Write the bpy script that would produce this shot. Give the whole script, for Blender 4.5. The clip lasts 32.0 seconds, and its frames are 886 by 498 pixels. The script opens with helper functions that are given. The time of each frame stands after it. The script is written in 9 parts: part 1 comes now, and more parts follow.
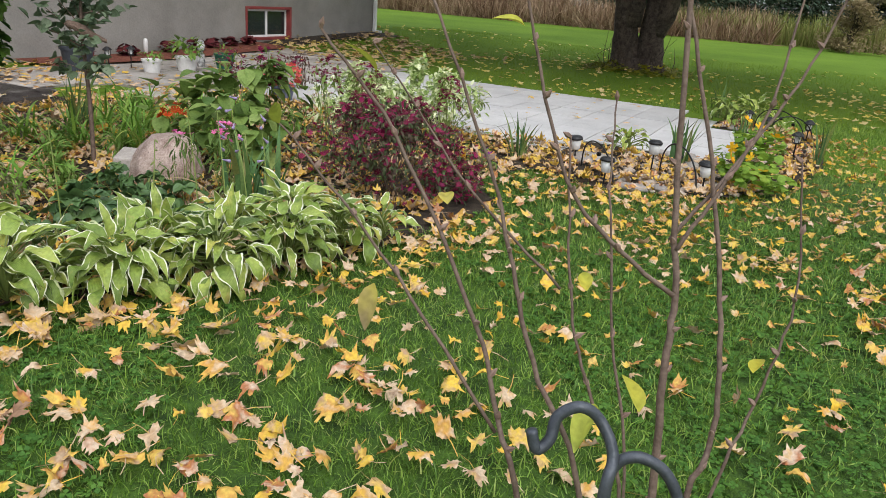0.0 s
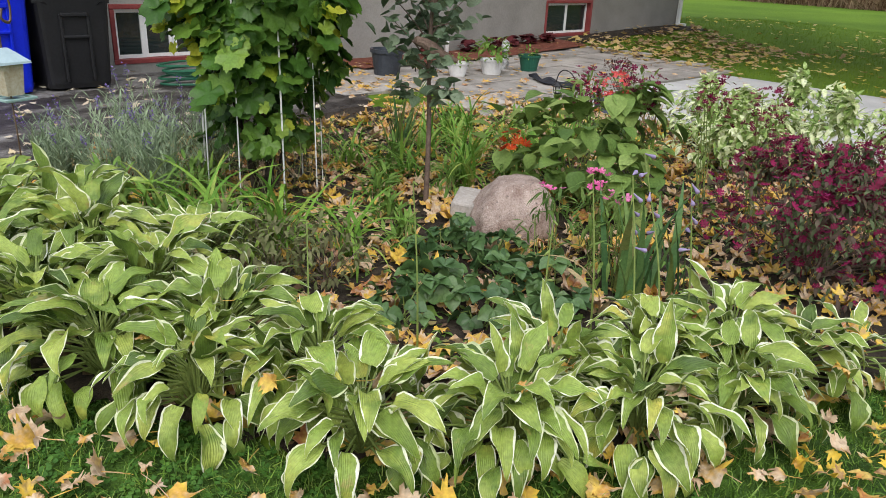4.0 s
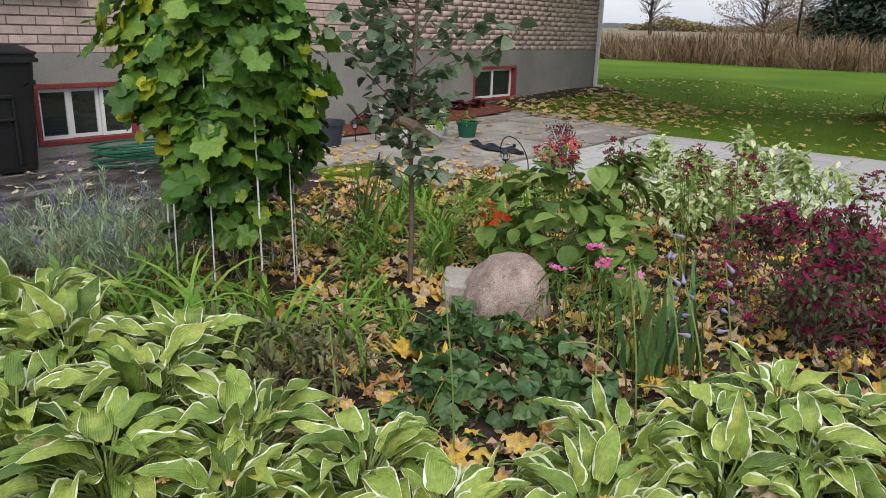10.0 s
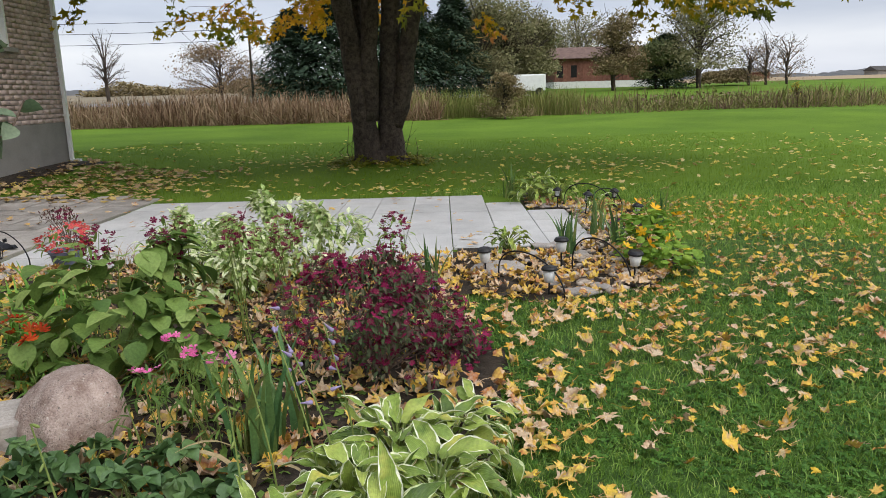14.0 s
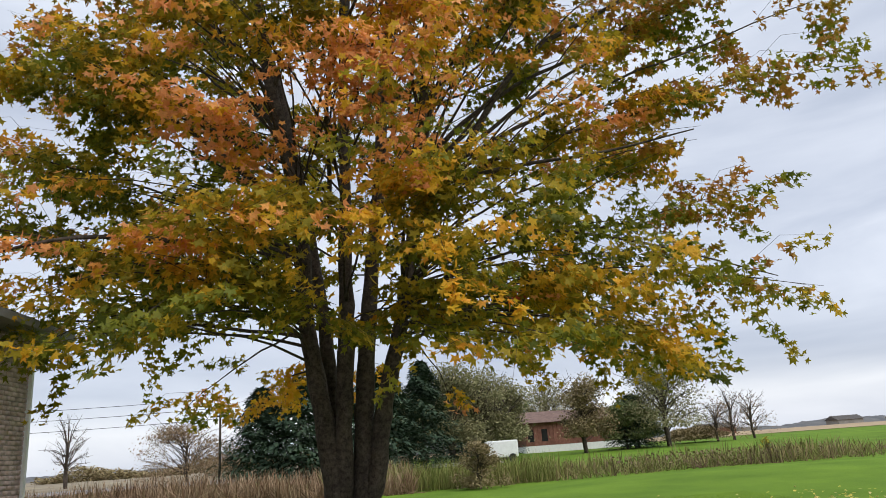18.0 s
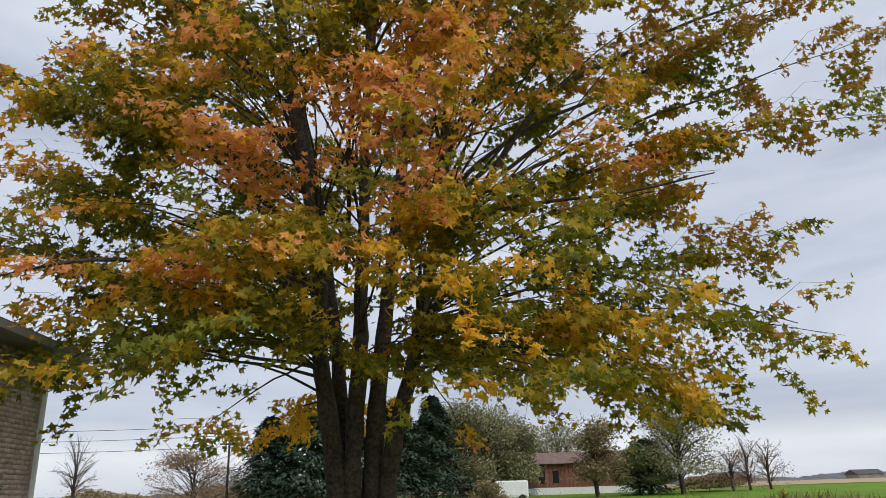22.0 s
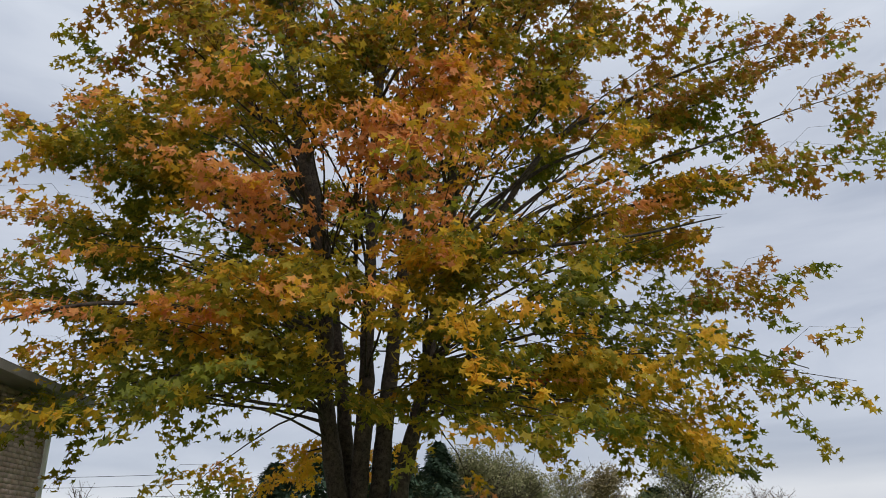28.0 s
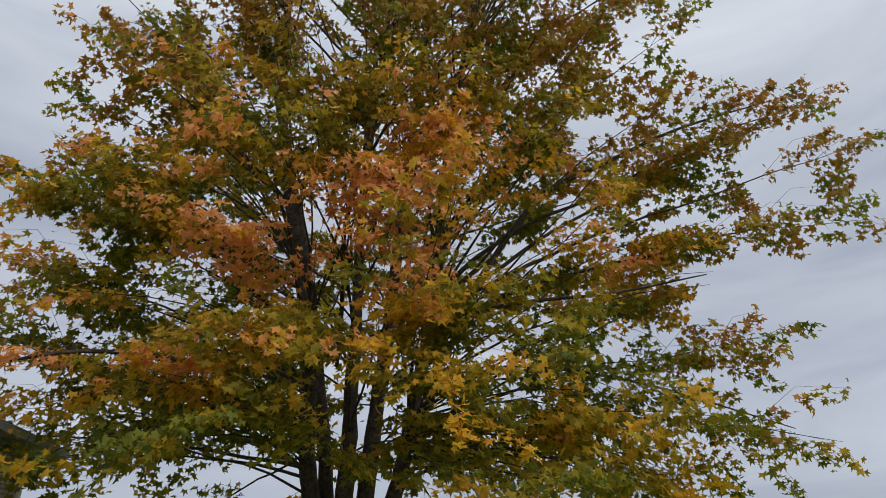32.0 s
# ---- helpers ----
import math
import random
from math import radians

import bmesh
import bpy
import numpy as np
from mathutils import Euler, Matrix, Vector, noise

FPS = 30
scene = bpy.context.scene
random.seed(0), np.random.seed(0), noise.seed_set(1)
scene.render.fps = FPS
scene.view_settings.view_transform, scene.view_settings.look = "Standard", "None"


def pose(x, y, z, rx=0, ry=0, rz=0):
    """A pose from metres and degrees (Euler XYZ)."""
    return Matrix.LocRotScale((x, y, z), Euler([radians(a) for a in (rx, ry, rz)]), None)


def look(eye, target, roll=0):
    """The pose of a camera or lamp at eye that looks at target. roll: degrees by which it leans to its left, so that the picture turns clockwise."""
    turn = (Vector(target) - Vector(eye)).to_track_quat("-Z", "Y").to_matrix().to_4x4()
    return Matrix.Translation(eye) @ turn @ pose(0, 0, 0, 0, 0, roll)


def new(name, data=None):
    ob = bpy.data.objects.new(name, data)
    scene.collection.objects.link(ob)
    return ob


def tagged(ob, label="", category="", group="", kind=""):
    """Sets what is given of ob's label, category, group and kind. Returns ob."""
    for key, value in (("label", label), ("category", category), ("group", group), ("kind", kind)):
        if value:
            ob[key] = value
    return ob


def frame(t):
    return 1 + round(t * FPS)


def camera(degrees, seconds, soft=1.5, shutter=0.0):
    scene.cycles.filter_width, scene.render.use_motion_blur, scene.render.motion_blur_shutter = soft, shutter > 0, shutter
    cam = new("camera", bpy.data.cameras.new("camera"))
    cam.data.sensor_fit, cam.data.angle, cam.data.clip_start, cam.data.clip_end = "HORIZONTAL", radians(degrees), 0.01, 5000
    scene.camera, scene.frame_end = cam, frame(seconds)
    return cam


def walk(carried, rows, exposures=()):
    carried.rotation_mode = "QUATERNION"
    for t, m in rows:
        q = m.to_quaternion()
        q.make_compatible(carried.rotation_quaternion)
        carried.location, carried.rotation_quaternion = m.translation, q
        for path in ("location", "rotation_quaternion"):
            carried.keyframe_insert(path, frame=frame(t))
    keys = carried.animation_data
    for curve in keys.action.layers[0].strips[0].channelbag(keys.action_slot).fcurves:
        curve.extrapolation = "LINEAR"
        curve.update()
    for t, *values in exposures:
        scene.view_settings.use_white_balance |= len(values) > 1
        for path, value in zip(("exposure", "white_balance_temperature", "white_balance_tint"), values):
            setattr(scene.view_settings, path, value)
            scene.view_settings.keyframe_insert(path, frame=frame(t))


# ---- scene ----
cam = camera(62.2, 32.0, soft=0.5)
PATH = [
    (0, (0.410, 0.566, 1.124), (2.115, 1.377, 0.462), 4.6),
    (0.5, (0.505, 0.701, 1.114), (2.097, 1.704, 0.437), 5.1),
    (1, (0.567, 0.943, 1.100), (2.072, 2.050, 0.388), 4.1),
    (1.5, (0.668, 1.132, 1.113), (2.098, 2.323, 0.378), 3.2),
    (2, (0.829, 1.258, 1.123), (2.191, 2.524, 0.387), 3.0),
    (2.5, (0.898, 1.378, 1.126), (2.224, 2.683, 0.393), 2.7),
    (4.5, (0.935, 1.776, 1.155), (2.229, 3.115, 0.424), 2.7),
    (5, (0.973, 1.799, 1.163), (2.160, 3.245, 0.454), 3.2),
    (5.5, (0.957, 1.797, 1.161), (1.971, 3.382, 0.482), 3.7),
    (6, (0.920, 1.783, 1.168), (1.697, 3.501, 0.502), 4.2),
    (6.5, (0.864, 1.818, 1.168), (1.433, 3.623, 0.521), 4.2),
    (7, (0.780, 1.909, 1.188), (1.233, 3.750, 0.550), 2.6),
    (7.5, (0.716, 1.996, 1.199), (1.286, 3.809, 0.579), 1.2),
    (8, (0.723, 2.037, 1.215), (1.520, 3.777, 0.635), 1.0),
    (8.5, (0.780, 2.063, 1.234), (1.820, 3.685, 0.697), 1.3),
    (9, (0.822, 2.082, 1.231), (2.043, 3.583, 0.723), 1.3),
    (9.5, (0.793, 2.074, 1.218), (2.131, 3.460, 0.683), 1.6),
    (10, (0.817, 2.074, 1.189), (2.311, 3.273, 0.616), 1.6),
    (10.5, (0.914, 2.148, 1.174), (2.554, 3.111, 0.555), 1.6),
    (11, (0.974, 2.263, 1.163), (2.717, 2.982, 0.495), 1.0),
    (11.5, (0.876, 2.352, 1.191), (2.695, 2.853, 0.528), 0.4),
    (12, (0.815, 2.359, 1.210), (2.685, 2.704, 0.589), -0.1),
    (12.5, (0.812, 2.330, 1.230), (2.723, 2.572, 0.691), -0.4),
    (13, (0.801, 2.333, 1.252), (2.739, 2.495, 0.786), -0.8),
    (13.5, (0.796, 2.335, 1.259), (2.746, 2.423, 0.819), -1.2),
    (14, (0.785, 2.339, 1.240), (2.741, 2.345, 0.822), -1.5),
    (14.5, (0.796, 2.323, 1.243), (2.767, 2.245, 0.911), -1.8),
    (15, (0.790, 2.327, 1.296), (2.779, 2.189, 1.131), -2.5),
    (15.5, (0.766, 2.343, 1.308), (2.758, 2.170, 1.350), -2.5),
    (17.5, (0.740, 2.410, 1.360), (2.674, 2.283, 1.854), -4.2),
    (18, (0.740, 2.410, 1.360), (2.660, 2.294, 1.908), -4.2),
    (18.5, (0.740, 2.410, 1.360), (2.649, 2.310, 1.949), -3.9),
    (19, (0.740, 2.410, 1.360), (2.635, 2.328, 1.993), -3.4),
    (19.5, (0.740, 2.410, 1.360), (2.620, 2.342, 2.040), -3.0),
    (20, (0.740, 2.410, 1.360), (2.601, 2.343, 2.091), -2.7),
    (20.5, (0.740, 2.410, 1.360), (2.579, 2.338, 2.142), -2.4),
    (21, (0.740, 2.410, 1.360), (2.572, 2.329, 2.157), -1.9),
    (21.5, (0.740, 2.410, 1.360), (2.600, 2.329, 2.090), -1.9),
    (22, (0.740, 2.410, 1.360), (2.633, 2.336, 2.000), -1.8),
    (22.5, (0.740, 2.410, 1.360), (2.647, 2.349, 1.959), -1.4),
    (23, (0.740, 2.410, 1.360), (2.658, 2.368, 1.926), -2.0),
    (23.5, (0.740, 2.410, 1.360), (2.661, 2.381, 1.917), -2.4),
    (24, (0.740, 2.410, 1.360), (2.651, 2.388, 1.950), -1.8),
    (24.5, (0.740, 2.410, 1.360), (2.642, 2.392, 1.978), -1.2),
    (25, (0.740, 2.410, 1.360), (2.641, 2.388, 1.982), -1.3),
    (25.5, (0.740, 2.410, 1.360), (2.644, 2.391, 1.972), -1.4),
    (27.5, (0.740, 2.410, 1.360), (2.626, 2.358, 2.024), -1.8),
    (28, (0.740, 2.410, 1.360), (2.592, 2.352, 2.112), -1.6),
    (28.5, (0.740, 2.410, 1.360), (2.544, 2.341, 2.220), -1.8),
    (29, (0.740, 2.410, 1.360), (2.493, 2.329, 2.319), -1.9),
    (29.5, (0.740, 2.410, 1.360), (2.439, 2.328, 2.412), -1.7),
    (30, (0.740, 2.410, 1.360), (2.400, 2.327, 2.473), -2.1),
    (30.5, (0.740, 2.410, 1.360), (2.407, 2.328, 2.463), -1.8),
    (31, (0.740, 2.410, 1.360), (2.454, 2.325, 2.387), -1.3),
    (31.5, (0.740, 2.410, 1.360), (2.503, 2.322, 2.300), -1.4),
    (32, (0.740, 2.410, 1.360), (2.532, 2.316, 2.243), -1.1),
]
walk(cam, [(t, look(eye, target, roll)) for t, eye, target, roll in PATH],
     [(0, 0.54), (2.5, 0.54), (5, 0.58), (6, 0.6), (7, 0.72), (8, 0.76), (9, 0.58), (10, 0.34), (11, 0.66), (12, 0.66), (13, 0.42), (14, 0.38), (14.6, 0.5), (15.2, 0.54), (17.5, 0.42), (19, 0.44), (20, 0.32), (21, 0.14), (23, 0.36), (25.5, 0.33), (28, 0.12), (29, -0.06), (30, -0.22), (32, -0.08)])

# ---------------------------------------------------------------- sky and sun
SUN_AZ, SUN_EL = 225.0, 42.0
world = bpy.data.worlds.new("overcast_sky")
scene.world = world
world.use_nodes = True
wn, wl = world.node_tree.nodes, world.node_tree.links
wn.clear()


def wnode(kind, **kw):
    n = wn.new(kind)
    for k, v in kw.items():
        n.inputs[k].default_value = v
    return n


sky = wn.new("ShaderNodeTexSky")
sky.sky_type, sky.sun_disc = "NISHITA", False
sky.sun_elevation, sky.sun_rotation = radians(SUN_EL), radians(SUN_AZ)
sky_dim = wn.new("ShaderNodeVectorMath")
sky_dim.operation = "SCALE"
sky_dim.inputs[3].default_value = 0.1
wl.new(sky.outputs[0], sky_dim.inputs[0])
coord = wn.new("ShaderNodeTexCoord")
split = wn.new("ShaderNodeSeparateXYZ")
wl.new(coord.outputs["Generated"], split.inputs[0])
flat = wn.new("ShaderNodeMapping")
flat.inputs["Scale"].default_value = (1.0, 1.0, 4.2)
wl.new(coord.outputs["Generated"], flat.inputs[0])
cloud = wnode("ShaderNodeTexNoise", Scale=2.3, Detail=6.0, Roughness=0.52, Distortion=0.5)
wl.new(flat.outputs[0], cloud.inputs["Vector"])
height_ramp = wn.new("ShaderNodeValToRGB")
el = height_ramp.color_ramp.elements
el[0].position, el[0].color = 0.0, (0.72, 0.76, 0.85, 1)
el[1].position, el[1].color = 1.0, (2.6, 2.7, 2.85, 1)
for p, c in ((0.03, (0.80, 0.83, 0.90, 1)), (0.055, (0.92, 0.94, 0.98, 1)), (0.10, (0.64, 0.69, 0.79, 1)), (0.18, (0.74, 0.79, 0.89, 1)), (0.45, (0.70, 0.75, 0.85, 1)), (0.75, (1.0, 1.06, 1.14, 1)), (0.88, (2.0, 2.1, 2.2, 1))):
    e = el.new(p)
    e.color = c
wl.new(split.outputs["Z"], height_ramp.inputs[0])
cloud_ramp = wn.new("ShaderNodeValToRGB")
cr = cloud_ramp.color_ramp.elements
cr[0].position, cr[0].color = 0.30, (0.70, 0.73, 0.79, 1)
cr[1].position, cr[1].color = 0.72, (1.12, 1.11, 1.10, 1)
wl.new(cloud.outputs["Fac"], cloud_ramp.inputs[0])
tinted = wn.new("ShaderNodeMix")
tinted.data_type, tinted.blend_type = "RGBA", "MULTIPLY"
tinted.inputs[0].default_value = 1.0
wl.new(height_ramp.outputs[0], tinted.inputs[6])
wl.new(cloud_ramp.outputs[0], tinted.inputs[7])
mixed = wn.new("ShaderNodeMix")
mixed.data_type = "RGBA"
mixed.inputs[0].default_value = 0.92
wl.new(sky_dim.outputs[0], mixed.inputs[6])
wl.new(tinted.outputs[2], mixed.inputs[7])
bg = wnode("ShaderNodeBackground", Strength=0.82)
wl.new(mixed.outputs[2], bg.inputs[0])
wout = wn.new("ShaderNodeOutputWorld")
wl.new(bg.outputs[0], wout.inputs[0])

sun_data = bpy.data.lights.new("sun", "SUN")
sun_data.energy, sun_data.angle, sun_data.color = 1.5, radians(40), (1.0, 0.96, 0.9)
sun = new("sun", sun_data)
sun.matrix_world = pose(0, 0, 30, 90 - SUN_EL, 0, 180 - SUN_AZ)

# ---------------------------------------------------------------- materials
def material(name, low, high, scale=6.0, fine=60.0, rough=0.8, bump=0.15, metal=0.0, vary=0.0, island=False, spec=0.3, stain=0.0):
    """A surface whose colour runs from low to high by noise at two scales, with fine relief; vary: change from piece to piece."""
    m = bpy.data.materials.new(name)
    m.use_nodes = True
    n, l = m.node_tree.nodes, m.node_tree.links
    b = n["Principled BSDF"]
    geo = n.new("ShaderNodeNewGeometry")
    big, small = n.new("ShaderNodeTexNoise"), n.new("ShaderNodeTexNoise")
    for t, s, d in ((big, scale, 5), (small, fine, 4)):
        t.inputs["Scale"].default_value, t.inputs["Detail"].default_value, t.inputs["Roughness"].default_value = s, d, 0.6
        l.new(geo.outputs["Position"], t.inputs["Vector"])
    add = n.new("ShaderNodeMath")
    add.operation = "MULTIPLY_ADD"
    add.inputs[1].default_value, add.inputs[2].default_value = 0.4, 0.0
    l.new(small.outputs["Fac"], add.inputs[0])
    mul = n.new("ShaderNodeMath")
    mul.operation = "MULTIPLY_ADD"
    mul.inputs[1].default_value = 0.6
    l.new(big.outputs["Fac"], mul.inputs[0])
    l.new(add.outputs[0], mul.inputs[2])
    ramp = n.new("ShaderNodeValToRGB")
    e = ramp.color_ramp.elements
    e[0].position, e[0].color, e[1].position, e[1].color = 0.36, (*low, 1), 0.64, (*high, 1)
    l.new(mul.outputs[0], ramp.inputs[0])
    out = ramp.outputs[0]
    if vary:
        hsv = n.new("ShaderNodeHueSaturation")
        val = n.new("ShaderNodeMapRange")
        val.inputs["To Min"].default_value, val.inputs["To Max"].default_value = 1 - vary, 1 + vary
        if island:
            l.new(geo.outputs["Random Per Island"], val.inputs[0])
        else:
            info = n.new("ShaderNodeObjectInfo")
            l.new(info.outputs["Random"], val.inputs[0])
        l.new(val.outputs[0], hsv.inputs["Value"])
        l.new(out, hsv.inputs["Color"])
        out = hsv.outputs[0]
    if stain:
        st = n.new("ShaderNodeTexNoise")
        st.inputs["Scale"].default_value, st.inputs["Detail"].default_value = scale * 0.22, 7
        l.new(geo.outputs["Position"], st.inputs["Vector"])
        sr = n.new("ShaderNodeMapRange")
        sr.inputs["From Min"].default_value, sr.inputs["From Max"].default_value = 0.38, 0.62
        sr.inputs["To Min"].default_value, sr.inputs["To Max"].default_value = 1 - stain, 1.0
        l.new(st.outputs["Fac"], sr.inputs[0])
        sm = n.new("ShaderNodeVectorMath")
        sm.operation = "SCALE"
        l.new(out, sm.inputs[0])
        l.new(sr.outputs[0], sm.inputs[3])
        out = sm.outputs[0]
    l.new(out, b.inputs["Base Color"])
    b.inputs["Roughness"].default_value, b.inputs["Metallic"].default_value = rough, metal
    b.inputs["Specular IOR Level"].default_value = spec
    if bump:
        bp = n.new("ShaderNodeBump")
        bp.inputs["Strength"].default_value, bp.inputs["Distance"].default_value = bump, 0.01
        l.new(small.outputs["Fac"], bp.inputs["Height"])
        l.new(bp.outputs[0], b.inputs["Normal"])
    return m


def leaf_material(name, colours, noise_scale=3.0, noise_part=0.35, through_part=0.3, rough=0.55, by_object=False, bump=0.2, spec=0.18):
    """Thin leaves: a colour ramp read by each leaf's own chance and by a slow drift over the plant; some light passes through."""
    m = bpy.data.materials.new(name)
    m.use_nodes = True
    n, l = m.node_tree.nodes, m.node_tree.links
    b = n["Principled BSDF"]
    geo = n.new("ShaderNodeNewGeometry")
    drift, veins = n.new("ShaderNodeTexNoise"), n.new("ShaderNodeTexNoise")
    drift.inputs["Scale"].default_value, drift.inputs["Detail"].default_value = noise_scale, 3
    veins.inputs["Scale"].default_value, veins.inputs["Detail"].default_value = 90, 3
    l.new(geo.outputs["Position"], drift.inputs["Vector"])
    l.new(geo.outputs["Position"], veins.inputs["Vector"])
    stretch = n.new("ShaderNodeMapRange")
    stretch.inputs["From Min"].default_value, stretch.inputs["From Max"].default_value = 0.3, 0.7
    l.new(drift.outputs["Fac"], stretch.inputs[0])
    mix = n.new("ShaderNodeMix")
    mix.inputs[0].default_value = noise_part
    if by_object:
        l.new(n.new("ShaderNodeObjectInfo").outputs["Random"], mix.inputs[2])
    else:
        l.new(geo.outputs["Random Per Island"], mix.inputs[2])
    l.new(stretch.outputs[0], mix.inputs[3])
    ramp = n.new("ShaderNodeValToRGB")
    e = ramp.color_ramp.elements
    e[0].position, e[0].color = 0.0, (*colours[0], 1)
    e[1].position, e[1].color = 1.0, (*colours[-1], 1)
    for k, c in enumerate(colours[1:-1]):
        e.new((k + 1) / (len(colours) - 1)).color = (*c, 1)
    l.new(mix.outputs[0], ramp.inputs[0])
    hsv = n.new("ShaderNodeHueSaturation")
    vr = n.new("ShaderNodeMapRange")
    vr.inputs["From Min"].default_value, vr.inputs["From Max"].default_value = 0.3, 0.7
    vr.inputs["To Min"].default_value, vr.inputs["To Max"].default_value = 0.82, 1.18
    l.new(veins.outputs["Fac"], vr.inputs[0])
    l.new(vr.outputs[0], hsv.inputs["Value"])
    l.new(ramp.outputs[0], hsv.inputs["Color"])
    l.new(hsv.outputs[0], b.inputs["Base Color"])
    b.inputs["Roughness"].default_value, b.inputs["Specular IOR Level"].default_value = rough, spec
    bp = n.new("ShaderNodeBump")
    bp.inputs["Strength"].default_value, bp.inputs["Distance"].default_value = bump, 0.005
    l.new(veins.outputs["Fac"], bp.inputs["Height"])
    l.new(bp.outputs[0], b.inputs["Normal"])
    if through_part:
        tr = n.new("ShaderNodeBsdfTranslucent")
        l.new(hsv.outputs[0], tr.inputs[0])
        ms = n.new("ShaderNodeMixShader")
        ms.inputs[0].default_value = through_part
        l.new(b.outputs[0], ms.inputs[1])
        l.new(tr.outputs[0], ms.inputs[2])
        l.new(ms.outputs[0], n["Material Output"].inputs[0])
    return m


def glass_material(name, tint):
    m = bpy.data.materials.new(name)
    m.use_nodes = True
    b = m.node_tree.nodes["Principled BSDF"]
    b.inputs["Base Color"].default_value = (*tint, 1)
    b.inputs["Roughness"].default_value, b.inputs["Specular IOR Level"].default_value = 0.03, 0.5
    b.inputs["Transmission Weight"].default_value = 0.35
    return m


BRICK = material("pink_brick", (0.45, 0.325, 0.29), (0.64, 0.51, 0.465), 9, 90, 0.9, 0.3, vary=0.12, stain=0.14)
BRICK_REST = material("pink_brick_field", (0.45, 0.325, 0.29), (0.64, 0.51, 0.465), 9, 90, 0.9, 0.3, vary=0.12, island=True, stain=0.14)
MORTAR = material("mortar", (0.26, 0.225, 0.21), (0.40, 0.355, 0.33), 5, 80, 0.95, 0.3)
RENDER_GREY = material("grey_cement_render", (0.235, 0.222, 0.205), (0.325, 0.31, 0.285), 2.2, 45, 0.92, 0.3, stain=0.2)
WHITE_PAINT = material("white_paint", (0.68, 0.68, 0.67), (0.80, 0.80, 0.79), 4, 50, 0.5, 0.05)
RED_PAINT = material("red_frame_paint", (0.17, 0.03, 0.03), (0.27, 0.055, 0.05), 5, 60, 0.6, 0.1)
SILL = material("weathered_sill", (0.22, 0.20, 0.185), (0.36, 0.33, 0.31), 6, 60, 0.9, 0.3)
GLASS = glass_material("window_glass", (0.035, 0.045, 0.045))
# near-black colour stands in for rooms without light
UNLIT_ROOM = material("unlit_interior", (0.01, 0.01, 0.01), (0.02, 0.02, 0.02), 3, 20, 0.95, 0)
ROOF = material("roof_shingle", (0.05, 0.045, 0.042), (0.10, 0.09, 0.085), 8, 70, 0.95, 0.4)
def asphalt_material(name, dark, grey, pale, patch_at, rough):
    """Old asphalt: grey wear patches over darker damp ground, aggregate speckle and a net of fine cracks."""
    m = material(name, dark, pale, 0.8, 150, rough, 0.6)
    n, l = m.node_tree.nodes, m.node_tree.links
    b = n["Principled BSDF"]
    geo = n.new("ShaderNodeNewGeometry")
    big, mid, grit = [n.new("ShaderNodeTexNoise") for k in range(3)]
    squash = n.new("ShaderNodeMapping")
    squash.inputs["Scale"].default_value = (0.7, 1.5, 1.0)
    l.new(geo.outputs["Position"], squash.inputs[0])
    for t, sc, d, ro in ((big, 2.0, 8, 0.7), (mid, 7.0, 6, 0.68), (grit, 160.0, 2, 0.5)):
        t.inputs["Scale"].default_value, t.inputs["Detail"].default_value, t.inputs["Roughness"].default_value = sc, d, ro
        l.new(squash.outputs[0] if t is big else geo.outputs["Position"], t.inputs["Vector"])
    mix = n.new("ShaderNodeMath")
    mix.operation = "MULTIPLY_ADD"
    mix.inputs[1].default_value = 0.28
    l.new(mid.outputs["Fac"], mix.inputs[0])
    half = n.new("ShaderNodeMath")
    half.operation = "MULTIPLY_ADD"
    half.inputs[1].default_value, half.inputs[2].default_value = 0.14, -0.21
    l.new(grit.outputs["Fac"], half.inputs[0])
    l.new(half.outputs[0], mix.inputs[2])
    tot = n.new("ShaderNodeMath")
    l.new(mix.outputs[0], tot.inputs[0])
    l.new(big.outputs["Fac"], tot.inputs[1])
    ramp = n.new("ShaderNodeValToRGB")
    e = ramp.color_ramp.elements
    e[0].position, e[0].color, e[1].position, e[1].color = patch_at - 0.12, (*dark, 1), patch_at + 0.16, (*pale, 1)
    e.new(patch_at + 0.01).color = (*grey, 1)
    l.new(tot.outputs[0], ramp.inputs[0])
    crack = n.new("ShaderNodeTexVoronoi")
    crack.feature = "DISTANCE_TO_EDGE"
    crack.inputs["Scale"].default_value = 2.6
    bend = n.new("ShaderNodeVectorMath")
    bend.operation = "MULTIPLY_ADD"
    bend.inputs[1].default_value = (0.3, 0.3, 0.3)
    l.new(mid.outputs["Color"], bend.inputs[0])
    l.new(geo.outputs["Position"], bend.inputs[2])
    l.new(bend.outputs[0], crack.inputs["Vector"])
    cr_ = n.new("ShaderNodeMapRange")
    cr_.inputs["From Min"].default_value, cr_.inputs["From Max"].default_value, cr_.inputs["To Min"].default_value = 0.004, 0.02, 0.45
    l.new(crack.outputs["Distance"], cr_.inputs[0])
    sc_ = n.new("ShaderNodeVectorMath")
    sc_.operation = "SCALE"
    l.new(ramp.outputs[0], sc_.inputs[0])
    l.new(cr_.outputs[0], sc_.inputs[3])
    l.new(sc_.outputs[0], b.inputs["Base Color"])
    return m


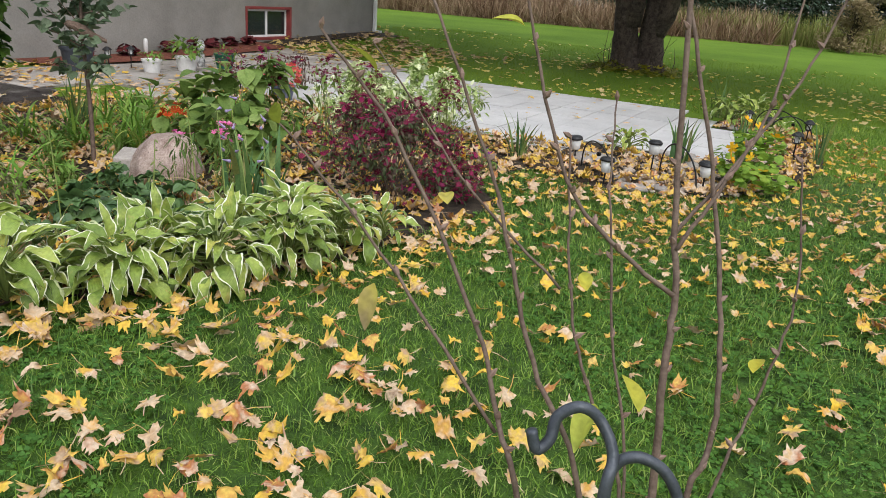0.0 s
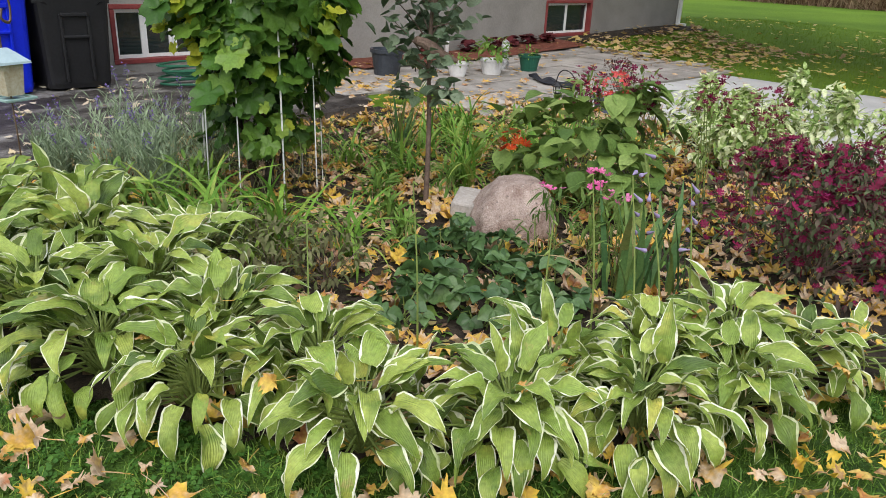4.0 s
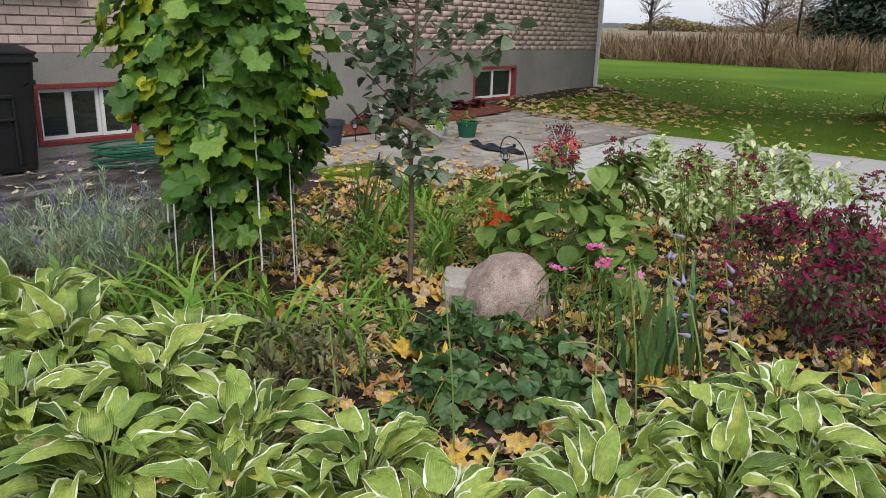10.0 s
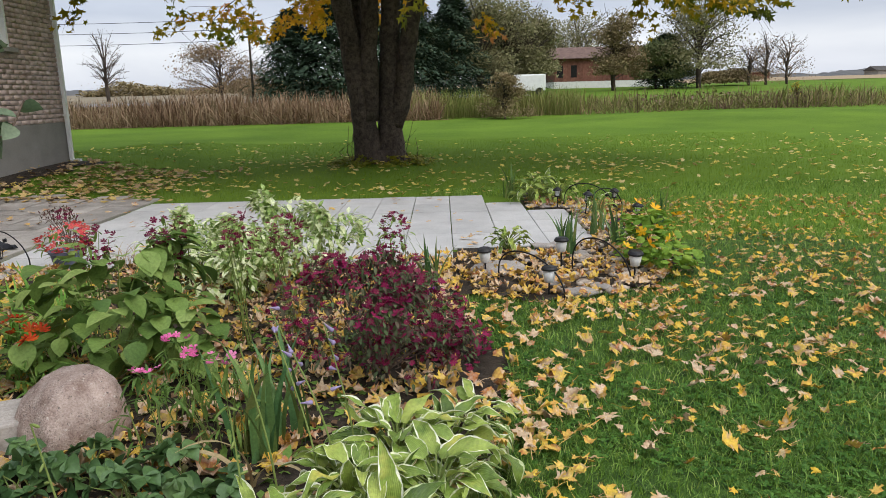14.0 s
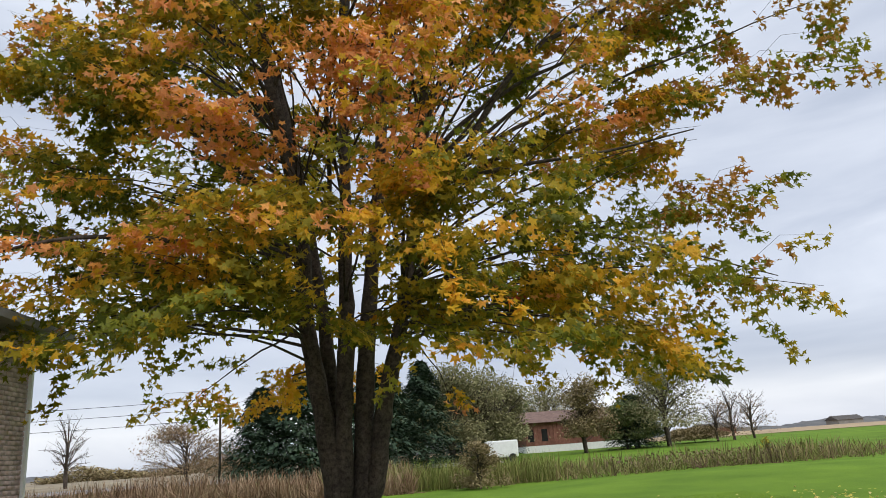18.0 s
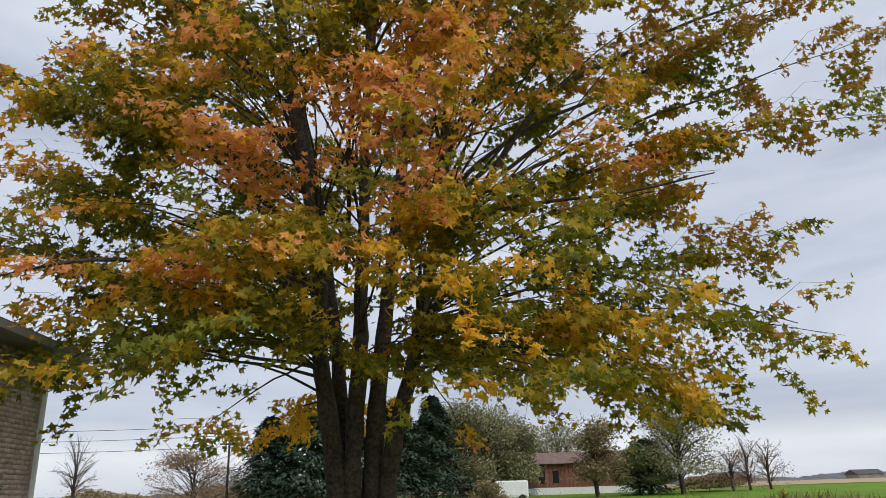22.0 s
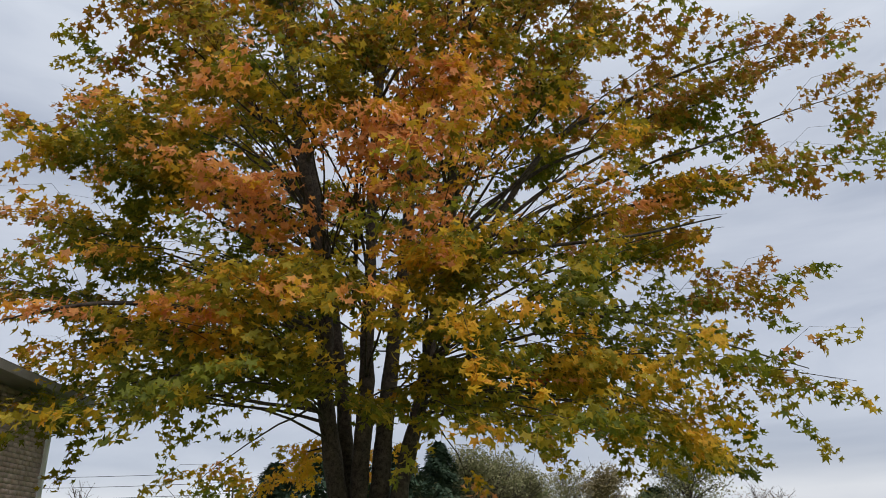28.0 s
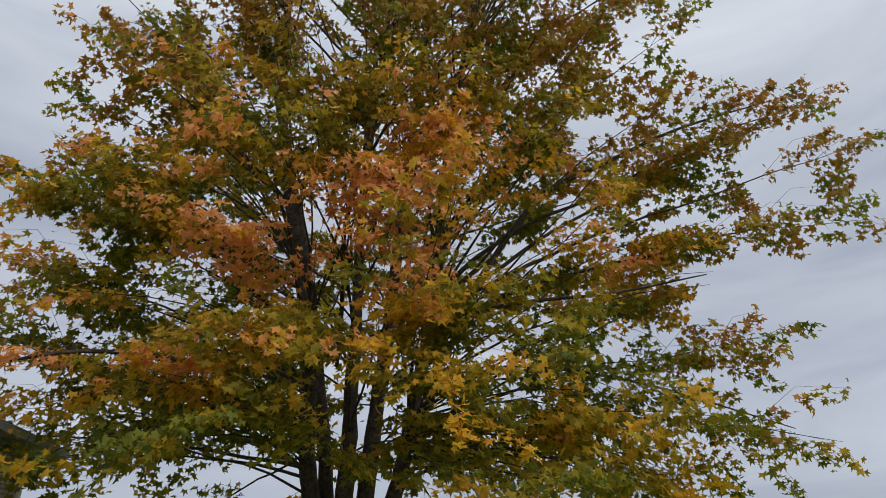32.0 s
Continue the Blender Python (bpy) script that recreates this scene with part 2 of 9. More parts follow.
ASPHALT = asphalt_material("driveway_asphalt", (0.05, 0.045, 0.042), (0.16, 0.15, 0.145), (0.30, 0.285, 0.27), 0.47, 0.8)
ASPHALT_DAMP = asphalt_material("damp_asphalt", (0.022, 0.018, 0.016), (0.055, 0.047, 0.042), (0.26, 0.245, 0.23), 0.51, 0.6)
ASPHALT_OLD = asphalt_material("old_asphalt", (0.085, 0.08, 0.078), (0.17, 0.163, 0.16), (0.27, 0.26, 0.25), 0.46, 0.85)
SLAB_NEW = material("pale_concrete_slab", (0.40, 0.39, 0.385), (0.53, 0.52, 0.51), 2.5, 70, 0.85, 0.12, vary=0.06, stain=0.1)
SLAB_OLD = material("weathered_slab", (0.27, 0.245, 0.22), (0.45, 0.415, 0.38), 3, 60, 0.92, 0.25, vary=0.13, stain=0.3)
SOIL = material("garden_soil", (0.012, 0.009, 0.006), (0.06, 0.044, 0.03), 22, 120, 0.95, 0.8)
LAWN = material("lawn_ground", (0.070, 0.130, 0.012), (0.132, 0.215, 0.022), 0.35, 130, 0.95, 0.25, stain=0.12, spec=0.08)
ROCK = material("pink_granite", (0.28, 0.19, 0.155), (0.62, 0.49, 0.43), 14, 130, 0.92, 1.0, stain=0.25)
STONE = material("border_stone", (0.20, 0.18, 0.16), (0.40, 0.36, 0.33), 7, 80, 0.9, 0.4, vary=0.2)
BARK = material("maple_bark", (0.026, 0.019, 0.015), (0.125, 0.098, 0.078), 16, 45, 0.95, 1.0, stain=0.35)
TWIG = material("young_twig", (0.085, 0.055, 0.042), (0.19, 0.135, 0.105), 30, 150, 0.7, 0.3)
BLUE_PLASTIC = material("blue_plastic", (0.003, 0.016, 0.52), (0.006, 0.026, 0.66), 3, 60, 0.42, 0.05)
BLACK_PLASTIC = material("black_plastic", (0.011, 0.011, 0.012), (0.022, 0.022, 0.024), 3, 60, 0.45, 0.05)
RED_PLASTIC = material("red_plastic", (0.30, 0.014, 0.026), (0.40, 0.03, 0.046), 5, 50, 0.4, 0.06)
WHITE_PLASTIC = material("white_plastic", (0.62, 0.61, 0.60), (0.78, 0.77, 0.76), 5, 50, 0.45, 0.05)
BLACK_METAL = material("black_metal", (0.008, 0.008, 0.009), (0.022, 0.022, 0.024), 20, 120, 0.45, 0.1, metal=0.3)
GREY_METAL = material("grey_blue_metal", (0.045, 0.05, 0.06), (0.09, 0.10, 0.115), 30, 150, 0.45, 0.15, metal=0.4)
BRASS_METAL = material("tarnished_bronze", (0.12, 0.08, 0.055), (0.24, 0.17, 0.12), 30, 150, 0.45, 0.15, metal=0.6)
FROSTED = material("frosted_white_plastic", (0.55, 0.56, 0.56), (0.70, 0.71, 0.71), 10, 60, 0.35, 0.03)
PANEL = material("cream_panel", (0.47, 0.45, 0.41), (0.58, 0.56, 0.52), 2, 40, 0.7, 0.08, stain=0.12)

# ---------------------------------------------------------------- mesh helpers
def part(name, bm, mat, parent=None, label="", smooth=False, category="", kind="", group=""):
    """Links a bmesh as ONE mesh object, under a thing or a part."""
    me = bpy.data.meshes.new(name)
    bm.to_mesh(me)
    bm.free()
    for m in mat if isinstance(mat, (list, tuple)) else [mat]:
        me.materials.append(m)
    if smooth:
        me.polygons.foreach_set("use_smooth", [True] * len(me.polygons))
    ob = new(name, me)
    ob.parent = parent
    return tagged(ob, label, category, group, kind)


def raw(name, verts, tris, mat, parent=None, mat_index=None, smooth=False, label="", category="", kind="", group=""):
    """One mesh object from arrays of corners and triangles."""
    verts, tris = np.asarray(verts, np.float32), np.asarray(tris, np.int32)
    me = bpy.data.meshes.new(name)
    me.vertices.add(len(verts))
    me.vertices.foreach_set("co", verts.ravel())
    me.loops.add(tris.size)
    me.loops.foreach_set("vertex_index", tris.ravel())
    me.polygons.add(len(tris))
    me.polygons.foreach_set("loop_start", np.arange(0, tris.size, 3, dtype=np.int32))
    if mat_index is not None:
        me.polygons.foreach_set("material_index", np.asarray(mat_index, np.int32))
    if smooth:
        me.polygons.foreach_set("use_smooth", np.ones(len(tris), bool))
    for m in mat if isinstance(mat, (list, tuple)) else [mat]:
        me.materials.append(m)
    me.update(calc_edges=True)
    ob = new(name, me)
    ob.parent = parent
    return tagged(ob, label, category, group, kind)


def piece(name, me, m, parent):
    """A further object on a shared mesh."""
    ob = new(name, me)
    ob.parent = parent
    ob.matrix_basis = m
    return ob


def thing(name, m, label, category, group="", kind=""):
    ob = new(name)
    ob.matrix_basis = m
    ob.empty_display_size = 0.1
    return tagged(ob, label, category, group, kind)


def box(bm, x0, x1, y0, y1, z0, z1, bevel=0.0, m=None):
    vs = [bm.verts.new((x, y, z)) for x in (x0, x1) for y in (y0, y1) for z in (z0, z1)]
    fs = [bm.faces.new([vs[i] for i in q]) for q in ((0, 1, 3, 2), (4, 6, 7, 5), (0, 4, 5, 1), (2, 3, 7, 6), (0, 2, 6, 4), (1, 5, 7, 3))]
    if bevel:
        es = list({e for f in fs for e in f.edges})
        r = bmesh.ops.bevel(bm, geom=es, offset=bevel, segments=2, affect="EDGES", profile=0.5)
        vs = list({v for f in r["faces"] for v in f.verts} | {v for v in vs if v.is_valid})
    if m is not None:
        for v in vs:
            if v.is_valid:
                v.co = m @ v.co
    return vs


def ring_loft(bm, rings, cap=True, close=True):
    """Skins a list of rings of points."""
    loops = [[bm.verts.new(p) for p in r] for r in rings]
    n = len(loops[0])
    for a, b in zip(loops, loops[1:]):
        for i in range(n if close else n - 1):
            j = (i + 1) % n
            bm.faces.new((a[i], a[j], b[j], b[i]))
    if cap:
        bm.faces.new(loops[0][::-1])
        bm.faces.new(loops[-1])
    return loops


def tube(bm, pts, radii, sides=8, cap=True):
    """A round bar along points, of changing thickness."""
    pts = [Vector(p) for p in pts]
    if not isinstance(radii, (list, tuple)):
        radii = [radii] * len(pts)
    rings, side = [], None
    for i, p in enumerate(pts):
        d = (pts[min(i + 1, len(pts) - 1)] - pts[max(i - 1, 0)]).normalized()
        if side is None:
            side = d.orthogonal().normalized()
        side = (side - d * side.dot(d)).normalized()
        up = d.cross(side)
        rings.append([p + (side * math.cos(a) + up * math.sin(a)) * radii[i] for a in (2 * math.pi * k / sides for k in range(sides))])
    ring_loft(bm, rings, cap)


def lathe(bm, profile, sides=20, squeeze=(1, 1)):
    """Turns a profile of (radius, height) about z."""
    ring_loft(bm, [[(r * squeeze[0] * math.cos(a), r * squeeze[1] * math.sin(a), z) for a in (2 * math.pi * k / sides for k in range(sides))] for r, z in profile])


def bent(points, n=6):
    """A smooth line through points (Catmull-Rom)."""
    p = [Vector(q) for q in points]
    p = [2 * p[0] - p[1], *p, 2 * p[-1] - p[-2]]
    out = []
    for a, b, c, d in zip(p, p[1:], p[2:], p[3:]):
        for k in range(n):
            t = k / n
            out.append(0.5 * (2 * b + (c - a) * t + (2 * a - 5 * b + 4 * c - d) * t * t + (3 * b - a - 3 * c + d) * t**3))
    out.append(p[-2])
    return out


def smooth01(t):
    t = np.clip(t, 0, 1)
    return t * t * (3 - 2 * t)


def inside(poly, x, y):
    x, y = np.asarray(x, float), np.asarray(y, float)
    r = np.zeros(x.shape, bool)
    for (x0, y0), (x1, y1) in zip(poly, poly[1:] + poly[:1]):
        hit = ((y0 > y) != (y1 > y)) & (x < (x1 - x0) * (y - y0) / ((y1 - y0) or 1e-9) + x0)
        r ^= hit
    return r


def turns(az, tilt, spin):
    """Stacked rotations: spin about z, tilt about x, then azimuth about z."""
    def rz(a):
        c, s, o, i = np.cos(a), np.sin(a), 0 * a, 0 * a + 1
        return np.stack([np.stack([c, -s, o], -1), np.stack([s, c, o], -1), np.stack([o, o, i], -1)], -2)

    c, s, o, i = np.cos(tilt), np.sin(tilt), 0 * tilt, 0 * tilt + 1
    rx = np.stack([np.stack([i, o, o], -1), np.stack([o, c, -s], -1), np.stack([o, s, c], -1)], -2)
    return rz(az) @ rx @ rz(spin)


def scatter(name, shapes, place, turn, size, mat, parent=None, smooth=True, **tags):
    """Many small meshes joined into one: shapes is a list of (corners, triangles), chosen in turn."""
    place, size = np.asarray(place, float), np.broadcast_to(np.asarray(size, float), (len(place),))
    V, T, off = [], [], 0
    which = np.arange(len(place)) % len(shapes)
    for k, (v, t) in enumerate(shapes):
        idx = np.nonzero(which == k)[0]
        if not len(idx):
            continue
        w = np.einsum("nij,vj->nvi", turn[idx], v) * size[idx, None, None] + place[idx, None, :]
        V.append(w.reshape(-1, 3))
        T.append((t[None] + (np.arange(len(idx)) * len(v))[:, None, None]).reshape(-1, 3) + off)
        off += len(idx) * len(v)
    return raw(name, np.concatenate(V), np.concatenate(T), mat, parent, smooth=smooth, **tags)


def maple_shape(curl, fold, seed):
    """A five-lobed leaf, 1 long from its stalk to its tip, with curled lobes."""
    rnd = random.Random(seed)
    spec = [(180, 0.10), (150, 0.40), (120, 0.64), (108, 0.58), (96, 0.66), (80, 0.50), (66, 0.76), (54, 0.94), (44, 0.80), (30, 0.56), (16, 0.80), (0, 1.0)]
    pts = [(a, r * rnd.uniform(0.9, 1.1)) for a, r in spec]
    pts = pts + [(-a, r * rnd.uniform(0.9, 1.1)) for a, r in spec[-2:0:-1]]
    v = [(0, 0, 0)]
    for a, r in pts:
        x, y = r * math.sin(radians(a)) * 0.62, r * math.cos(radians(a)) * 0.62
        v.append((x, y, curl * (x * x + y * y) + fold * abs(x) + 0.16 * math.sin(9 * x + seed) * math.cos(8 * y + 2 * seed) + rnd.uniform(-0.07, 0.07)))
    n = len(pts)
    return np.array(v), np.array([(0, 1 + (k + 1) % n, 1 + k) for k in range(n)])


DIAMOND = (np.array([(0, 0, 0), (0.3, 0.45, 0.06), (0, 1, 0), (-0.3, 0.45, 0.06)]), np.array([(0, 1, 2), (0, 2, 3)]))


def oval_shape(width=0.5, fold=0.15, droop=0.2, rows=5):
    """A pointed oval leaf along +y, 1 long, folded along its midrib."""
    v, t = [], []
    for k in range(rows + 1):
        s = k / rows
        w = width * 0.5 * math.sin(math.pi * min(1, s**0.8)) ** 0.8 if 0 < k < rows else 0.012
        for u in (-1, 0, 1):
            v.append((u * w, s, fold * abs(u) * w * 2 - droop * s * s))
    for k in range(rows):
        for c in range(2):
            a = 3 * k + c
            t += [(a, a + 1, a + 4), (a, a + 4, a + 3)]
    return np.array(v), np.array(t)


def strap_shape(width=0.05, bend=0.5, rows=7, fold=0.3):
    """A long strap leaf that rises along z and bends over towards +y."""
    v, t = [], []
    y = z = 0.0
    for k in range(rows + 1):
        s = k / rows
        w = width * 0.5 * (1 - s**3) * (0.75 + 0.5 * s * (1 - s))
        a = bend * s * 1.6
        for u in (-1, 0, 1):
            v.append((u * w, y - abs(u) * 0.0, z + fold * abs(u) * w * 0.6))
        y, z = y + math.sin(a) / rows, z + math.cos(a) / rows
    for k in range(rows):
        for c in range(2):
            a = 3 * k + c
            t += [(a, a + 1, a + 4), (a, a + 4, a + 3)]
    return np.array(v), np.array(t)


def shape_mesh(name, shape, mat, mat_index=None):
    ob = raw(name, shape[0], shape[1], mat, mat_index=mat_index, smooth=True)
    me = ob.data
    bpy.data.objects.remove(ob)
    return me

# ---------------------------------------------------------------- the lie of the land
BED = [(1.85, 5.9), (1.42, 5.3), (1.28, 4.7), (1.28, 4.1), (1.45, 3.55), (1.78, 2.95), (2.35, 2.48), (3.1, 2.2), (4.2, 2.05), (4.75, 2.45), (5.3, 2.2), (5.05, 1.75),
       (5.35, 1.0), (6.2, 0.55), (7.4, 0.35), (8.8, 0.4), (9.3, 1.0), (9.9, 1.3), (9.9, 1.42), (8.6, 1.44), (8.5, 1.04), (7.0, 1.05), (6.68, 1.1), (6.66, 2.24), (6.45, 2.28), (6.45, 5.9), (5.4, 5.85), (4.7, 6.5), (3.2, 6.35), (2.0, 6.15)]
DRIVE = [(-40.0, 8.2), (-6.0, 7.4), (-0.8, 6.7), (1.05, 6.33), (2.05, 6.16), (3.2, 6.3), (4.7, 6.45), (5.2, 7.2), (5.4, 8.86), (1.26, 8.86), (1.26, 22.0), (-3.2, 22.0), (-4.4, 14.5), (-5.2, 12.8), (-40.0, 14.5)]


def gz(x, y):
    """Height of the ground."""
    x, y = np.asarray(x, float), np.asarray(y, float)
    z = -0.03 + 0.24 * smooth01((x - 7) / 6.5) * smooth01((y - 6.5) / 2.3) * (1 - smooth01((x - 15) / 8))
    z = z + 0.13 * np.exp(-((x - 13.4) ** 2 + (y - 3.35) ** 2) / 2.4)
    z = z + 0.17 * smooth01((x - 15) / 14) + 0.024 * np.clip(x - 30, 0, 50) + 0.012 * np.clip(x - 80, 0, 120)
    z = z + 0.16 * np.exp(-(((x - 27) / 5) ** 2 + ((y + 11) / 7) ** 2))
    ramp = smooth01((y - 8.7) / 1.0) * smooth01((1.75 - x) / 0.5)
    z = z + ramp * (0.33 + 0.03 * np.clip(y - 9.7, 0, 8)) + 0.03 * smooth01((y - 6.3) / 0.5) * smooth01((6 - x) / 1.0)
    z = z + 0.008 * np.sin(x * 0.9 + 1) * np.sin(y * 0.8) * smooth01((np.hypot(x - 3, y - 3) - 3) / 4) * smooth01((9 - y) / 2)
    return z


def gh(x, y):
    return float(gz(x, y))


def spaced(lo, hi, c0, c1, step, grow):
    """Coordinates that are even between c0 and c1 and then widen out."""
    mid = list(np.arange(c0, c1 + 1e-6, step))
    s, v = step, c1
    while v < hi:
        s *= grow
        v += s
        mid.append(min(v, hi))
    s, v = step, c0
    while v > lo:
        s *= grow
        v -= s
        mid.insert(0, max(v, lo))
    return np.array(mid)


def sheet(name, xs, ys, mat, lift=0.0, keep=None, **tags):
    gx, gy = np.meshgrid(xs, ys, indexing="ij")
    v = np.stack([gx, gy, gz(gx, gy) + lift], -1).reshape(-1, 3)
    a = (np.arange(len(xs) - 1)[:, None] * len(ys) + np.arange(len(ys) - 1)[None]).ravel()
    b = a + len(ys)
    q = np.stack([a, b, b + 1, a + 1], -1)
    if keep is not None:
        c = v[q].mean(1)
        q = q[keep(c[:, 0], c[:, 1])]
    t = np.concatenate([q[:, [0, 1, 2]], q[:, [0, 2, 3]]])
    used = np.unique(t)
    back = np.zeros(len(v), int)
    back[used] = np.arange(len(used))
    return raw(name, v[used], back[t], mat, smooth=True, **tags)


ground = sheet("ground", spaced(-1500, 2500, -6, 34, 0.3, 1.22), spaced(-2000, 2000, -14, 18, 0.3, 1.22), LAWN,
               label="mown autumn lawn running out to flat fields", category="lawn", kind="structure")
sheet("driveway", np.arange(-8, 5.6, 0.08), np.arange(6.0, 22, 0.08), ASPHALT, 0.012, lambda x, y: inside(DRIVE, x, y) & (y < 9.0),
      label="dark patched asphalt driveway, damp and leaf-strewn", category="driveway", kind="structure")
sheet("driveway_patch", np.arange(-4, 5.6, 0.04), np.arange(6.0, 8.4, 0.04), ASPHALT_DAMP, 0.017, lambda x, y: inside(DRIVE, x, y) & (y < 7.85 + 0.10 * np.sin(2.1 * x) + 0.05 * np.sin(6.3 * x + 1) + 0.2 * smooth01(x - 1)) & (y > 6.9 - 0.55 * smooth01((x + 0.2) / 1.2) + 0.06 * np.sin(5 * x)),
      label="dark damp patch of asphalt across the driveway", category="driveway", kind="structure")
sheet("driveway_upper", np.arange(-8, 5.6, 0.1), np.arange(8.9, 22, 0.1), ASPHALT_OLD, 0.016, lambda x, y: inside(DRIVE, x, y),
      label="old grey asphalt ramp rising to the carport", category="driveway", kind="structure")
sheet("garden_bed", np.arange(1, 10, 0.06), np.arange(0.2, 6.7, 0.06), SOIL, 0.02, lambda x, y: inside(BED, x, y),
      label="dark soil of the flower bed with leaf litter", category="flower bed", kind="structure")
sheet("mulch_bed", np.arange(5.9, 10, 0.08), np.arange(8.1, 8.88, 0.08), material("red_mulch", (0.09, 0.026, 0.017), (0.23, 0.078, 0.05), 20, 70, 0.95, 1.0), 0.05,
      label="red bark mulch along the house wall", category="mulch", kind="structure")
sheet("earth_strip", np.arange(9.7, 13.8, 0.1), np.arange(7.6, 8.9, 0.1), SOIL, 0.012, lambda x, y: y > 8.9 - 0.6 + 0.1 * np.sin(5 * x), label="bare earth at the foot of the wall", category="earth", kind="structure")
sheet("crop_field", spaced(95, 1500, 95, 160, 8, 1.3), spaced(-1500, 30, -160, 0, 10, 1.3), material("stubble_field", (0.24, 0.17, 0.10), (0.36, 0.27, 0.16), 0.05, 2, 0.95, 0.2), 0.05,
      label="tan stubble field far off", category="field", kind="structure")
sheet("scrub_field", spaced(63, 520, 63, 130, 4, 1.25), spaced(6, 500, 6, 90, 4, 1.25), material("scrub_field", (0.17, 0.135, 0.085), (0.33, 0.27, 0.18), 0.12, 1.5, 0.95, 0.3, stain=0.35), 0.06,
      label="brown scrubby field beyond the road", category="field", kind="structure")
sheet("road", spaced(52, 60, 52, 60, 2, 1.2), spaced(-4, 300, 10, 60, 3, 1.2), ASPHALT_OLD, 0.15, label="grey country road behind the reeds", category="road", kind="structure")

# ---------------------------------------------------------------- the house
WY, WX0, WX1 = 8.87, 1.25, 13.72
FND, EAVE = 0.90, 3.86
OPENINGS = [(3.58, 4.52, 0.10, 0.64), (9.90, 11.06, 0.13, 0.66), (2.50, 3.96, 1.46, 2.85), (10.78, 12.32, 2.07, 3.12)]


def wall_with_holes(name, z0, z1, y0, y1, mat, holes, parent=None, **tags):
    bm = bmesh.new()
    xs = sorted({WX0, WX1, *[h[0] for h in holes], *[h[1] for h in holes]})
    zs = sorted({z0, z1, *[h[2] for h in holes], *[h[3] for h in holes]})
    for xa, xb in zip(xs, xs[1:]):
        for za, zb in zip(zs, zs[1:]):
            cx, cz = (xa + xb) / 2, (za + zb) / 2
            if not any(h[0] < cx < h[1] and h[2] < cz < h[3] for h in holes):
                box(bm, xa, xb, y0, y1, za, zb)
    bmesh.ops.remove_doubles(bm, verts=bm.verts[:], dist=0.0005)
    return part(name, bm, mat, parent, **tags)


wall_with_holes("wall_foundation", -0.4, FND, WY, WY + 0.3, RENDER_GREY, OPENINGS[:2], label="grey cement-rendered foundation wall", category="wall", kind="structure")
WALL_SOUTH = wall_with_holes("wall_south", FND, EAVE, WY + 0.025, WY + 0.3, MORTAR, OPENINGS[2:], label="pink brick house wall with stained mortar", category="wall", kind="structure")
bm = bmesh.new()
box(bm, WX1 - 0.3, WX1 + 0.002, WY + 0.302, 18, -0.4, EAVE)
part("wall_east", bm, BRICK_REST, label="brick gable side of the house", category="wall", kind="structure")
bm = bmesh.new()
box(bm, WX0 - 0.002, WX0 + 0.3, WY + 0.302, 18, -0.4, EAVE)
part("wall_west", bm, RENDER_GREY, label="rendered side wall of the house", category="wall", kind="structure")
bm = bmesh.new()
box(bm, WX0, WX1, 17.7, 18.0, -0.4, EAVE)
part("wall_north", bm, BRICK_REST, label="rear brick wall", category="wall", kind="structure")
bm = bmesh.new()
box(bm, WX0 + 0.3, WX1 - 0.3, WY + 0.302, 17.7, 0.0, 0.02)
part("floor", bm, UNLIT_ROOM, label="near-black floor standing in for the unlit inside of the house", category="floor", kind="structure")
bm = bmesh.new()
ring_loft(bm, [[(WX0 - 0.5, WY - 0.5, EAVE + 0.14), (WX1 + 0.5, WY - 0.5, EAVE + 0.14), (WX1 + 0.5, 18.5, EAVE + 0.14), (WX0 - 0.5, 18.5, EAVE + 0.14)],
               [(WX0 + 3.8, 13.4, EAVE + 2.3), (WX1 - 3.8, 13.4, EAVE + 2.3), (WX1 - 3.8, 13.6, EAVE + 2.3), (WX0 + 3.8, 13.6, EAVE + 2.3)]])
roof = part("roof", bm, ROOF, label="dark shingled hip roof", category="roof", kind="structure")
bm = bmesh.new()
box(bm, WX0 - 0.5, WX1 + 0.5, WY - 0.5, 18.5, EAVE, EAVE + 0.13)
part("eaves", bm, material("grey_fascia", (0.20, 0.19, 0.18), (0.28, 0.27, 0.26), 3, 30, 0.6, 0.05), label="grey boxed eaves and fascia", category="eaves", kind="structure")


